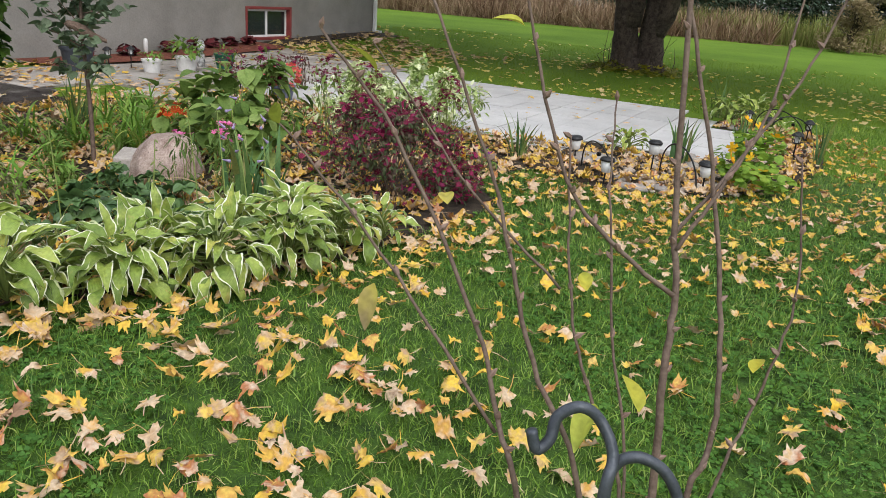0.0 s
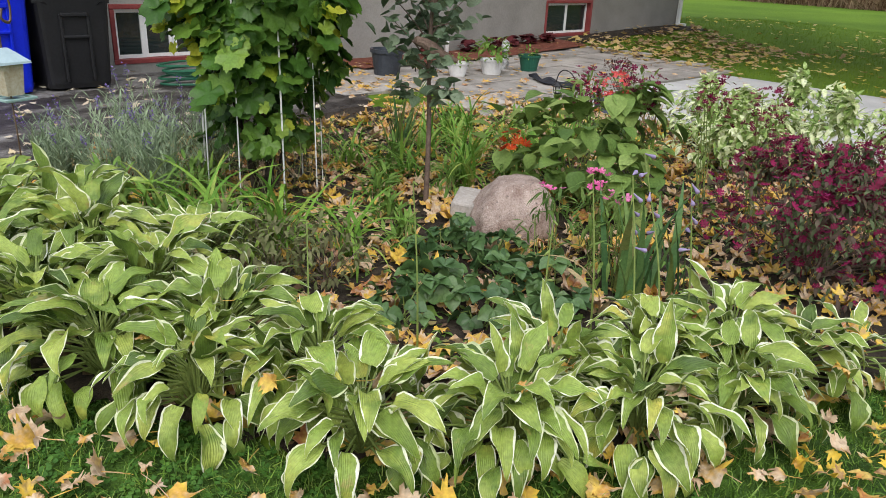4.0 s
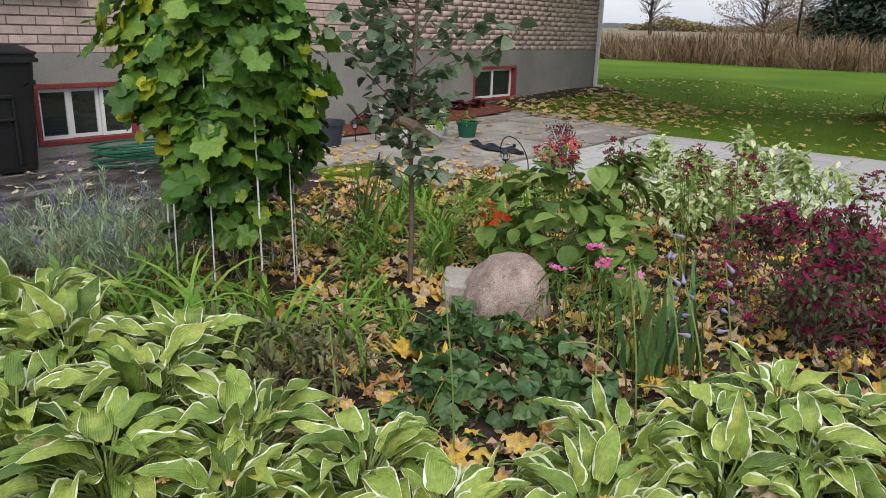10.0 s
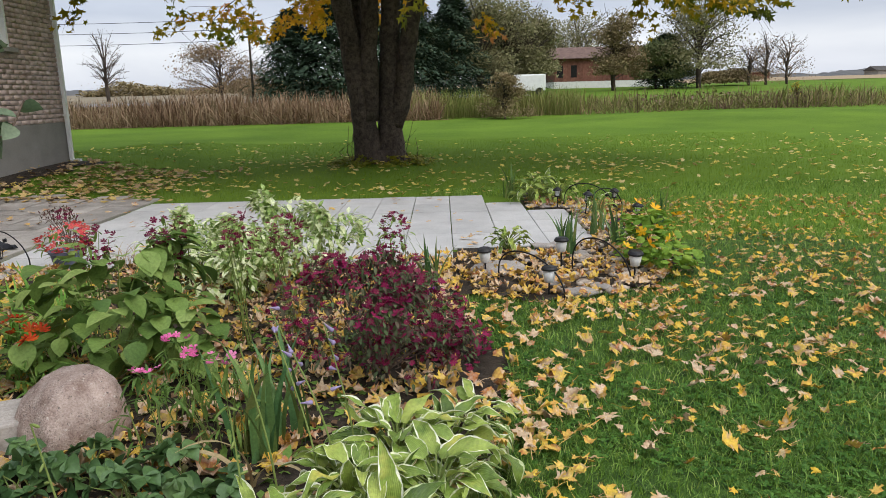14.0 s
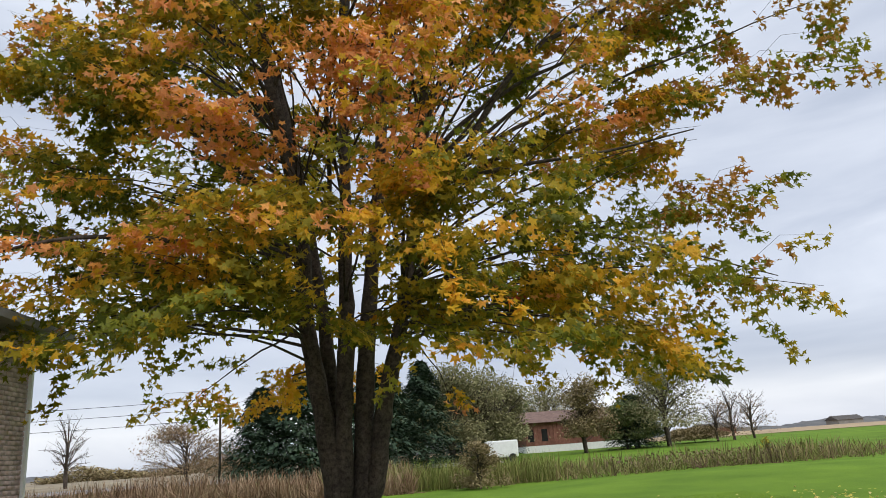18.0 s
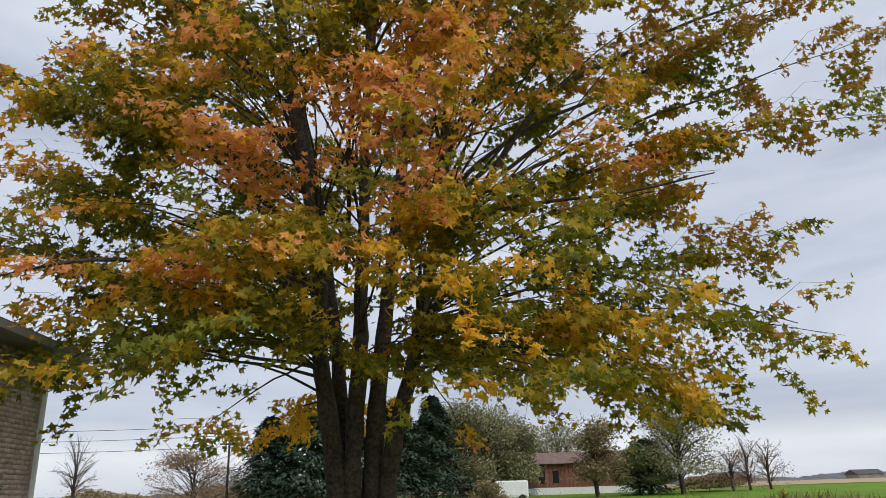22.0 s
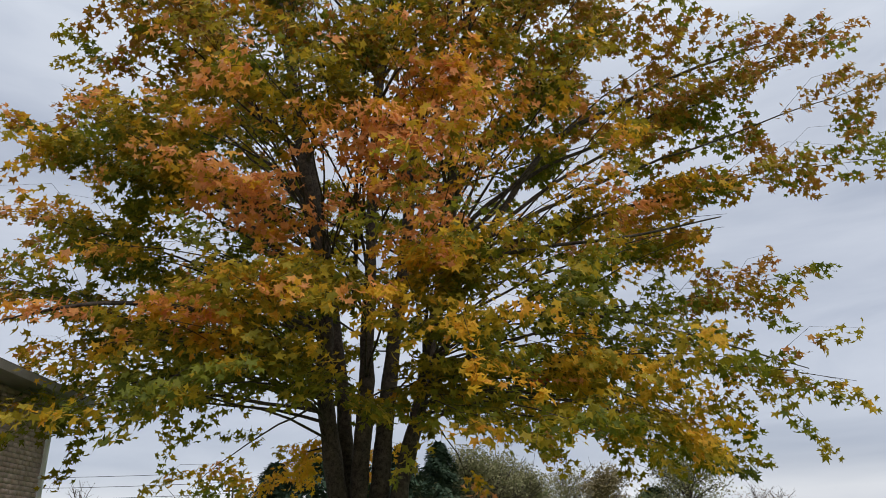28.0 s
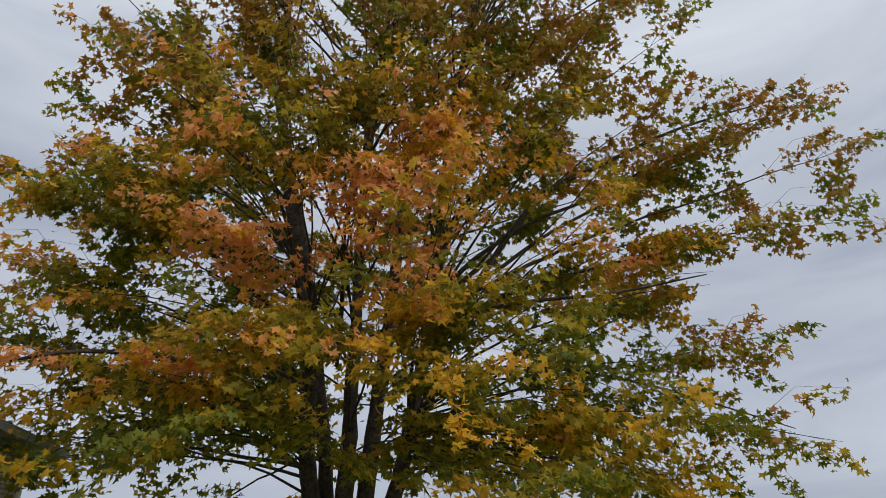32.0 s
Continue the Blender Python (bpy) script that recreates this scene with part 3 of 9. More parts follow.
def window(name, x0, x1, z0, z1, panes, frame_mat, label, sill=True, room=UNLIT_ROOM):
    w = thing(name, pose(x0, WY, z0), label, "window", kind="structure")
    W, H = x1 - x0, z1 - z0
    t = 0.045
    for k, (a, b, c, d) in enumerate(((0, W, 0, t), (0, W, H - t, H), (0, t, t, H - t), (W - t, W, t, H - t))):
        bm = bmesh.new()
        box(bm, a + 0.001, b - 0.001, -0.012, 0.16, c + 0.001, d - 0.001, 0.006)
        part("outer_frame", bm, frame_mat, w)
    s = 0.034
    iw = (W - 2 * t) / panes
    for k in range(panes):
        xa = t + k * iw
        sash = bmesh.new()
        dy = 0.05 + 0.02 * (k % 2)
        box(sash, xa + 0.002, xa + iw - 0.002, dy, dy + 0.04, t + 0.002, t + s)
        box(sash, xa + 0.002, xa + iw - 0.002, dy, dy + 0.04, H - t - s, H - t - 0.002)
        box(sash, xa + 0.002, xa + s, dy, dy + 0.04, t + s, H - t - s)
        box(sash, xa + iw - s, xa + iw - 0.002, dy, dy + 0.04, t + s, H - t - s)
        sob = part("sash", sash, WHITE_PAINT, w)
        bm = bmesh.new()
        box(bm, xa + s, xa + iw - s, dy + 0.016, dy + 0.022, t + s, H - t - s)
        part("pane", bm, GLASS, sob)
    # added sheet behind the panes: the unlit room is put into its colour
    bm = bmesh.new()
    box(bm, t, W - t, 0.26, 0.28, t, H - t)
    part("unlit_backing", bm, room, w)
    if sill:
        bm = bmesh.new()
        box(bm, -0.10, W + 0.10, -0.09, 0.0, -0.075, -0.004, 0.01)
        part("window_sill", bm, SILL, w)
    return w


# dim colour added behind the basement panes to stand for unlit depth
DIM_BACKING = material("dim_backing", (0.03, 0.04, 0.04), (0.09, 0.11, 0.11), 12, 60, 0.9, 0.05)
window("window_1", *OPENINGS[0], 3, RED_PAINT, "low basement window, white sashes in a peeling red frame", False, DIM_BACKING)
window("window_2", *OPENINGS[1], 2, RED_PAINT, "low sliding basement window in a red frame", False, DIM_BACKING)
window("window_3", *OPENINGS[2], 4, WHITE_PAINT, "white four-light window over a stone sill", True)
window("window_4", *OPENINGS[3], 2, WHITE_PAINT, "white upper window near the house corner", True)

# downspout at the corner
spout = thing("downspout", pose(WX1 - 0.02, WY - 0.045, 0), "white metal downspout at the house corner", "downspout")
bm = bmesh.new()
box(bm, -0.035, 0.035, -0.03, 0.03, 0.26, EAVE - 0.02, 0.008)
part("pipe", bm, WHITE_PAINT, spout)
bm = bmesh.new()
box(bm, -0.035, 0.035, -0.16, 0.028, 0.20, 0.262, 0.008)
part("outlet", bm, WHITE_PAINT, spout)
for z in (1.0, 2.6):
    bm = bmesh.new()
    box(bm, -0.05, 0.05, -0.034, 0.044, z, z + 0.03)
    part("bracket", bm, WHITE_PAINT, spout)
vent = thing("wall_vent", pose(7.18, WY, 1.04), "small white louvred vent on the brick wall", "vent")
bm = bmesh.new()
box(bm, -0.07, 0.07, -0.03, 0.024, -0.06, 0.06, 0.006)
part("housing", bm, WHITE_PLASTIC, vent)
for k in range(4):
    bm = bmesh.new()
    box(bm, -0.058, 0.058, -0.038, -0.031, -0.045 + k * 0.026, -0.03 + k * 0.026)
    part("slat", bm, WHITE_PLASTIC, vent)

# ---------------------------------------------------------------- the maple
LEAF_GREEN = leaf_material("maple_leaf_green", [(0.07, 0.09, 0.012), (0.14, 0.155, 0.017), (0.25, 0.245, 0.022), (0.42, 0.36, 0.028)], 0.6, 0.45, 0.42, 0.5)
LEAF_OLIVE = leaf_material("maple_leaf_olive", [(0.15, 0.14, 0.015), (0.28, 0.225, 0.02), (0.43, 0.31, 0.024), (0.58, 0.36, 0.028)], 0.7, 0.4, 0.46, 0.5)
LEAF_GOLD = leaf_material("maple_leaf_gold", [(0.48, 0.34, 0.022), (0.64, 0.40, 0.026), (0.74, 0.40, 0.034), (0.72, 0.30, 0.045)], 0.7, 0.4, 0.5, 0.5)
LEAF_ORANGE = leaf_material("maple_leaf_orange", [(0.64, 0.36, 0.035), (0.76, 0.34, 0.07), (0.80, 0.36, 0.14), (0.70, 0.25, 0.09)], 0.9, 0.4, 0.42, 0.5)
LEAF_RUSSET = leaf_material("maple_leaf_russet", [(0.20, 0.15, 0.016), (0.34, 0.20, 0.024), (0.46, 0.21, 0.04), (0.41, 0.14, 0.048)], 0.8, 0.4, 0.32, 0.55)
LEAF_RED = leaf_material("maple_leaf_red", [(0.55, 0.10, 0.05), (0.62, 0.14, 0.06)], 0.9, 0.4, 0.4, 0.55)
rng = np.random.default_rng(7)


def lobed(curl, fold):
    """A light five-lobed leaf for the crown."""
    out = ((180, 0.12), (118, 0.72), (88, 0.46), (50, 1.02), (25, 0.53), (0, 1.16), (-25, 0.53), (-50, 1.02), (-88, 0.46), (-118, 0.72))
    v = [(0, 0, 0)] + [(0.66 * r_ * math.sin(radians(a)), 0.66 * r_ * math.cos(radians(a)), curl * r_ * r_ + fold * abs(math.sin(radians(a))) * r_) for a, r_ in out]
    return np.array(v), np.array([(0, 1 + (k + 1) % 10, 1 + k) for k in range(10)])


CROWN_LEAVES = [lobed(c, f) for c, f in ((0.15, 0.1), (-0.2, 0.15), (0.3, -0.1), (-0.1, 0.3), (0.05, -0.2))]
TREE = Vector((13.4, 3.35, 0.0))
maple = thing("maple_tree", Matrix.Translation(TREE), "broad multi-stemmed maple turning orange and green", "tree")
stems = [
    [(0, 0.26, -0.1), (0, 0.27, 0.5), (-0.03, 0.34, 1.1), (-0.1, 0.57, 2.7), (-0.15, 0.72, 3.7), (-0.3, 0.80, 5.5), (-0.6, 1.15, 7.6), (-0.8, 1.42, 9.4), (-0.9, 1.60, 12.0), (-0.8, 1.66, 16.0), (-0.7, 1.9, 18.5)],
    [(0.1, 0.25, 0.9), (0.30, 0.36, 2.0), (0.45, 0.48, 3.7), (0.9, 0.9, 6.5), (1.4, 1.5, 9.5), (1.8, 2.4, 13), (2.0, 3.2, 16.5)],
    [(-0.05, 0.20, 0.8), (-0.1, 0.15, 2.2), (-0.12, 0.06, 3.7), (-0.2, 0.0, 6.0), (-0.2, -0.1, 9.4), (-0.1, -0.5, 13.6), (-0.1, -0.8, 18.0)],
    [(0.1, -0.13, -0.1), (0.1, -0.13, 0.5), (0.12, -0.14, 1.2), (0.1, -0.18, 2.2), (0.1, -0.31, 3.7), (0.4, -0.6, 6.5), (0.9, -0.9, 10), (1.2, -1.4, 14.5), (1.3, -1.7, 17.5)],
    [(0.08, -0.2, 0.7), (0.02, -0.37, 1.25), (-0.05, -0.53, 2.3), (-0.1, -0.80, 3.3), (-0.1, -0.96, 4.1), (-0.2, -1.27, 5.7), (-0.3, -1.46, 6.7), (-0.4, -1.78, 10.1), (-0.3, -2.6, 14.6), (-0.2, -3.1, 17.5)],
    [(-0.2, -1.25, 5.5), (-0.3, -1.6, 5.85), (-0.5, -2.4, 7.0), (-0.6, -2.95, 7.8), (-0.7, -3.6, 8.5), (-0.7, -4.7, 9.1), (-0.7, -6.2, 9.9), (-0.6, -8.2, 10.7)],
    [(-0.2, -1.2, 5.3), (-0.5, -1.6, 5.7), (-0.8, -2.1, 5.95), (-1.1, -2.9, 6.05), (-1.4, -4.4, 6.1), (-1.5, -6.0, 6.4)],
    [(-0.1, -1.05, 4.4), (-0.4, -1.5, 4.7), (-0.6, -2.0, 4.9), (-0.8, -2.6, 5.0), (-0.9, -3.4, 4.95), (-1.0, -5.0, 4.6), (-1.0, -7.2, 3.9)],
    [(-0.1, -0.95, 3.9), (-0.4, -1.3, 4.08), (-0.8, -1.7, 4.1), (-1.3, -2.3, 3.95), (-1.6, -3.6, 3.5)],
    [(-0.05, -0.78, 3.1), (0.1, -1.3, 3.5), (0.4, -2.2, 3.75), (0.8, -3.6, 3.7)],
    [(-0.9, 1.52, 10.4), (-1.2, 1.85, 11.6), (-1.6, 2.4, 12.9), (-1.9, 3.6, 15.6), (-2.0, 4.2, 17.0)],
    [(-0.3, 0.80, 5.4), (-0.7, 1.3, 6.0), (-1.1, 2.4, 6.9), (-1.4, 3.8, 7.7), (-1.6, 5.6, 8.2)],
    [(-0.15, 0.74, 3.9), (-0.7, 1.2, 4.4), (-1.6, 2.2, 4.8), (-2.6, 3.6, 4.7), (-3.0, 5.0, 4.3)],
    [(-0.2, 0.3, 5.2), (-0.8, 0.2, 6.2), (-1.8, 0.1, 7.2), (-3.0, -0.4, 7.9), (-3.8, -0.8, 8.0)],
]
stem_r = [[0.27, 0.215, 0.19, 0.155, 0.145, 0.125, 0.105, 0.09, 0.07, 0.045, 0.015], [0.15, 0.135, 0.12, 0.095, 0.07, 0.045, 0.015], [0.16, 0.145, 0.135, 0.105, 0.075, 0.045, 0.015],
          [0.28, 0.22, 0.19, 0.16, 0.145, 0.115, 0.085, 0.05, 0.015], [0.16, 0.155, 0.14, 0.125, 0.115, 0.10, 0.09, 0.07, 0.045, 0.015],
          [0.055, 0.065, 0.06, 0.055, 0.05, 0.042, 0.03, 0.012], [0.035, 0.042, 0.038, 0.034, 0.026, 0.01], [0.035, 0.04, 0.038, 0.035, 0.03, 0.022, 0.008], [0.022, 0.027, 0.024, 0.018, 0.007], [0.025, 0.03, 0.024, 0.01],
          [0.035, 0.045, 0.04, 0.03, 0.012], [0.04, 0.05, 0.045, 0.035, 0.012], [0.04, 0.045, 0.04, 0.03, 0.01], [0.035, 0.04, 0.034, 0.026, 0.01]]
stem_lines = []
for pts, rad in zip(stems, stem_r):
    line = bent(pts, 6)
    r = np.interp(np.linspace(0, len(rad) - 1, len(line)), range(len(rad)), rad)
    bm = bmesh.new()
    tube(bm, line, list(r), 14)
    for v in bm.verts:
        q = v.co * 1.0
        v.co += Vector((noise.noise(q * 3.1), noise.noise(q * 3.1 + Vector((9, 0, 0))), 0)) * min(0.035, 0.25 * rad[0]) + Vector((noise.noise(q * 11), noise.noise(q * 11 + Vector((5, 0, 0))), 0)) * min(0.014, 0.1 * rad[0])
    part("trunk" if rad[0] > 0.1 else "limb", bm, BARK, maple, smooth=True)
    stem_lines.append(line)
bm = bmesh.new()
ring_loft(bm, [[(r * (1 + 0.22 * math.sin(5 * a + 1) + 0.1 * math.sin(9 * a)) * math.cos(a), r * 1.25 * (1 + 0.2 * math.sin(4 * a)) * math.sin(a), z) for a in (2 * math.pi * k / 28 for k in range(28))]
               for r, z in ((0.62, -0.12), (0.46, 0.0), (0.34, 0.10), (0.24, 0.3))])
part("root_flare", bm, BARK, maple, smooth=True)

# crown: limbs grow from stems to scattered goals, their outline fitted to the view
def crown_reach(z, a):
    """How far the crown reaches at a height towards an azimuth: radii fitted to the camera's view."""
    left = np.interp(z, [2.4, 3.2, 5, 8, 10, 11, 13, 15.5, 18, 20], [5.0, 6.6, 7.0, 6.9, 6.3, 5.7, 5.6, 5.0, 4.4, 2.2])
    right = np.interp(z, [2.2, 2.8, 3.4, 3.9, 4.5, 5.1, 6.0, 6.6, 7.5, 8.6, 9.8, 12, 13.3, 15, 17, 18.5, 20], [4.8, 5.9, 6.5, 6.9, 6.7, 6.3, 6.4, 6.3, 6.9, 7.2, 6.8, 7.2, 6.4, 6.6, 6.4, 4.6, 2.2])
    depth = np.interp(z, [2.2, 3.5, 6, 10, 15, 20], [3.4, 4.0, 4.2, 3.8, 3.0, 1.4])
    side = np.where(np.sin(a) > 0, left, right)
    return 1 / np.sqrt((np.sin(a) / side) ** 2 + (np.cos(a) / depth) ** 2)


def curve3(p0, p1, p2, n):
    t = np.linspace(0, 1, n)[:, None]
    return (1 - t) ** 2 * p0 + 2 * t * (1 - t) * p1 + t**2 * p2


# boughs leave the stems and climb in bows to the rim of the crown; the higher they start, the steeper
start = np.array([p for line in stem_lines[:5] for p in line if p.z > 3.0])
ends = []
k = 0
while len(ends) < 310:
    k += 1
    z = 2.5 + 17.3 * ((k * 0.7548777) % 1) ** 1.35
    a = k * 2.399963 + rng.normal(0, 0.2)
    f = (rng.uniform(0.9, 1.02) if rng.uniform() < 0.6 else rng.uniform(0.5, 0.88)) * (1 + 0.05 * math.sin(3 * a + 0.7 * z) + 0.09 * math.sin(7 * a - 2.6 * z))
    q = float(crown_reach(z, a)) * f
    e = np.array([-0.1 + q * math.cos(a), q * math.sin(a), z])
    # skirt hangs lower in front and at the sides, fitted to the camera's view
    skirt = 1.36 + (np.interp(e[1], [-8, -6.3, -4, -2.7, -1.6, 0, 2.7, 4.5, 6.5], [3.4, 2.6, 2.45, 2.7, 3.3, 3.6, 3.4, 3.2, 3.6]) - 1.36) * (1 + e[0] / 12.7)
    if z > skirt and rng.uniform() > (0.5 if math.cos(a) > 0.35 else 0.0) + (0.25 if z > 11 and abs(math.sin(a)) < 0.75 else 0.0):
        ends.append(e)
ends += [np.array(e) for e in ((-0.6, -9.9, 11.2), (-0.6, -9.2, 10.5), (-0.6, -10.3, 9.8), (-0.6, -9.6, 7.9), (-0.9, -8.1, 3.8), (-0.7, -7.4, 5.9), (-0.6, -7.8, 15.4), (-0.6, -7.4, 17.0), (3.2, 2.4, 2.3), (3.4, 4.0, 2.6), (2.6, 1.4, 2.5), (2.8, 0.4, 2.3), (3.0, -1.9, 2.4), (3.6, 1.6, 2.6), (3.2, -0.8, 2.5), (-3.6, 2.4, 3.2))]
boughs = []
for e in ends:
    z0 = max(3.1, e[2] - np.interp(e[2], [2.5, 4, 5, 8, 12, 19], [-1.1, 0.3, 1.0, 2.2, 4.0, 6.0]) * (0.5 + 0.5 * min(1, math.hypot(e[0], e[1]) / 5)))
    d = np.linalg.norm((start - np.array([e[0] * 0.35, e[1] * 0.35, z0])) * np.array([1, 1, 1.6]), axis=1)
    p0 = start[np.argsort(d)[rng.integers(0, 7)]]
    rise = e[2] - p0[2]
    p1 = p0 + (e - p0) * np.array([0.45, 0.45, 0]) + np.array([rng.normal(0, 0.45), rng.normal(0, 0.45), 0.55 * rise + 0.35 + 0.35 * (rise < 0.6)])
    n = max(5, int(np.linalg.norm(e - p0) / 0.45))
    line = curve3(p0, p1, e, n)
    line[1:] += np.cumsum(rng.normal(0, 0.03, (n - 1, 3)), 0)
    boughs.append(line)
    bm = bmesh.new()
    ln = np.linalg.norm(e - p0)
    tube(bm, [Vector(p) for p in line], list(np.linspace(0.0046 * ln + 0.005, 0.003, n)), 6, False)
    part("bough", bm, BARK, maple, smooth=True)
boughs += [np.array([tuple(p) for p in line]) for line in stem_lines[5:]] + [np.array([tuple(p) for p in line])[-14:] for line in stem_lines[:5]]

# side shoots lie in the flat of each bough, longest in its middle
heart, out, reach = [], [], []
bm_twig = bmesh.new()
for line in boughs:
    seg = np.linalg.norm(np.diff(line, axis=0), axis=1)
    dist = np.concatenate([[0], np.cumsum(seg)])
    L = dist[-1]
    s, side = 0.45 * L if L > 2.5 else 0.3, 1
    while s < L:
        at = np.array([np.interp(s, dist, line[:, j]) for j in range(3)])
        tan = np.array([np.interp(min(L, s + 0.15), dist, line[:, j]) for j in range(3)]) - at if s < L - 0.15 else line[-1] - line[-2]
        tan = tan / max(np.linalg.norm(tan), 1e-6)
        flat = np.array([-tan[1], tan[0], 0.0]) / max(math.hypot(tan[0], tan[1]), 0.2)
        for sd in (side,) if s < L - 0.3 else (0,):
            ln = np.clip(0.26 * L, 0.6, 1.25) * (0.65 + 0.75 * math.exp(-(((s / L - 0.74) / 0.2) ** 2))) * rng.uniform(0.55, 1.15) + 0.12
            way = tan * 0.7 + flat * sd * rng.uniform(0.5, 1.3) + np.array([0, 0, rng.normal(0.05, 0.34)])
            way /= np.linalg.norm(way)
            tip = at + way * ln - np.array([0, 0, 0.16 * ln * ln])
            c = (at + tip) / 2
            if noise.noise(Vector((c[0] * 0.75, c[1] * 0.75, c[2] * 1.1)) + Vector((2, 5, 1))) < rng.normal(-0.06, 0.06) + 0.10 * np.clip((c[2] - 9) / 4, 0, 1):
                continue
            mid = at + way * ln * 0.5 + np.array([0, 0, 0.05 * ln])
            tube(bm_twig, [Vector(at), Vector(mid), Vector(tip)], [0.005, 0.003, 0.0015], 3, False)
            for u in np.arange(0.12, ln, 0.15):
                heart.append(at + (tip - at) * (u / ln) + np.array([0, 0, 0.1 * ln * (u / ln) * (1 - u / ln)]))
                out.append(way)
                reach.append(0.13 + 0.08 * (1 - u / ln))
        side = -side
        s += rng.uniform(0.20, 0.36)
part("twig", bm_twig, BARK, maple, kind="stuff")

# leaves hang in flat sprays about the shoots; colour follows noise and view-fitted patches
heart, out, reach = np.array(heart), np.array(out), np.array(reach)
stay = np.array([noise.noise(Vector(p) * 2.1) for p in heart]) > rng.normal(-0.32, 0.08, len(heart)) + 0.24 * np.exp(-((heart[:, 1] + 3.0) / 2.6) ** 2 - ((heart[:, 2] - 5.4) / 2.2) ** 2)
lowest = 2.42 - TREE[2] + np.array([0.35 * noise.noise(Vector((p[0] * 0.7, p[1] * 0.7, 5.5))) for p in heart])
stay &= heart[:, 2] > lowest
heart, out, reach = heart[stay], out[stay], reach[stay]
fine = np.arange(len(heart))
per = max(3, int(102000 / len(fine)))
tone = np.array([noise.noise(Vector(p) * 0.55 + Vector((4, 1, 7))) * 1.35 + 0.75 * noise.noise(Vector(p) * 1.5) for p in heart])
hx, hy, hz_ = heart[:, 0], heart[:, 1], heart[:, 2]


def patch(y, z, wy, wz, x=None, wx=2.0):
    """A patch of leaf colour placed to fit the camera's view."""
    d = ((hy - y) / wy) ** 2 + ((hz_ - z) / wz) ** 2
    return np.exp(-(d if x is None else d + ((hx - x) / wx) ** 2))


front = np.clip((-hx - 0.6) / 3.5, -0.5, 1)
score = 0.22 + 0.20 * front + 0.42 * tone + rng.normal(0, 0.12, len(fine))
# turned boughs, plus backlit gold and shaded underside green put into leaf colour
score += 0.6 * patch(0.3, 6.3, 3.6, 1.1, -3.0, 2.2) + 0.52 * patch(4.6, 4.5, 2.4, 0.65, -2.5, 2.5) + 0.25 * patch(-4.6, 7.0, 1.8, 0.8) + 0.38 * patch(-4.0, 3.5, 2.2, 0.4) + 0.40 * patch(-6.2, 6.8, 1.2, 0.5) + 0.30 * patch(0.0, 3.9, 1.6, 0.9) + 0.8 * patch(0.5, 2.6, 4.0, 0.8, 2.8, 1.4) + 0.25 * patch(6.0, 8.5, 1.5, 2.0)
score -= 0.30 * patch(3.0, 3.6, 3.0, 0.6, -1.0, 3.0) + 0.30 * patch(-4.5, 5.0, 2.5, 1.0) + 0.15 * patch(-9.0, 9.8, 2.0, 1.6) + 0.28 * patch(2.0, 5.3, 3.0, 0.6) + 0.18 * patch(-1.0, 3.2, 3.0, 0.8, -2.5, 2.0)
score = np.where(hz_ < 4.3, np.minimum(score, 0.60 + rng.normal(0, 0.05, len(fine))), score)
kind_ = np.digitize(score, [0.23, 0.53, 0.69])
high = np.clip((hz_ - 7.8) / 3.2, 0, 1)
kind_ = np.where((high > rng.uniform(0.05, 1.1, len(fine))) & (score > 0.02), np.where(score > 0.92, 3, np.where(rng.uniform(0, 1, len(fine)) < 0.16, 1, 4)), kind_)
rim = np.clip((np.abs(hy) - 4.6) / 3.0, 0, 0.75) * np.clip((hz_ - 3.6) / 1.5, 0, 1)
kind_ = np.where((rim > rng.uniform(0, 1, len(fine))) & (score > 0.05), 4, kind_)
kind_ = np.where((kind_ >= 2) & (patch(-2.4, 3.75, 0.9, 0.35) + patch(2.2, 3.5, 0.5, 0.3) > rng.uniform(0.45, 1.2, len(fine))), 5, kind_)
for c, mat in enumerate((LEAF_GREEN, LEAF_OLIVE, LEAF_GOLD, LEAF_ORANGE, LEAF_RUSSET, LEAF_RED)):
    at_ = np.nonzero(kind_ == c)[0]
    if not len(at_):
        continue
    at_ = np.repeat(at_, per)
    n = len(at_)
    o = out[at_]
    sd = np.stack([-o[:, 1], o[:, 0], 0 * o[:, 0]], -1)
    u = np.clip(rng.normal(0, 1, (n, 3)), -1.8, 1.8) * np.stack([0.11 + 0 * o[:, 0], reach[at_], 0.07 + 0 * o[:, 0]], -1)
    p = heart[at_] + u[:, :1] * o + u[:, 1:2] * sd
    p[:, 2] += u[:, 2] - 0.03 - 0.5 * u[:, 1] ** 2 - 0.25 * np.clip(u[:, 0], 0, 1)
    a = np.arctan2(o[:, 1], o[:, 0]) - np.pi / 2
    scatter("foliage", CROWN_LEAVES, p, turns(a + rng.normal(0, 0.9, n), rng.normal(-0.95, 0.45, n), rng.normal(0, 0.5, n)), rng.uniform(0.09, 0.175, n) * np.where(p[:, 2] > 12, 0.88, 1.0), mat, maple, smooth=False, kind="stuff")

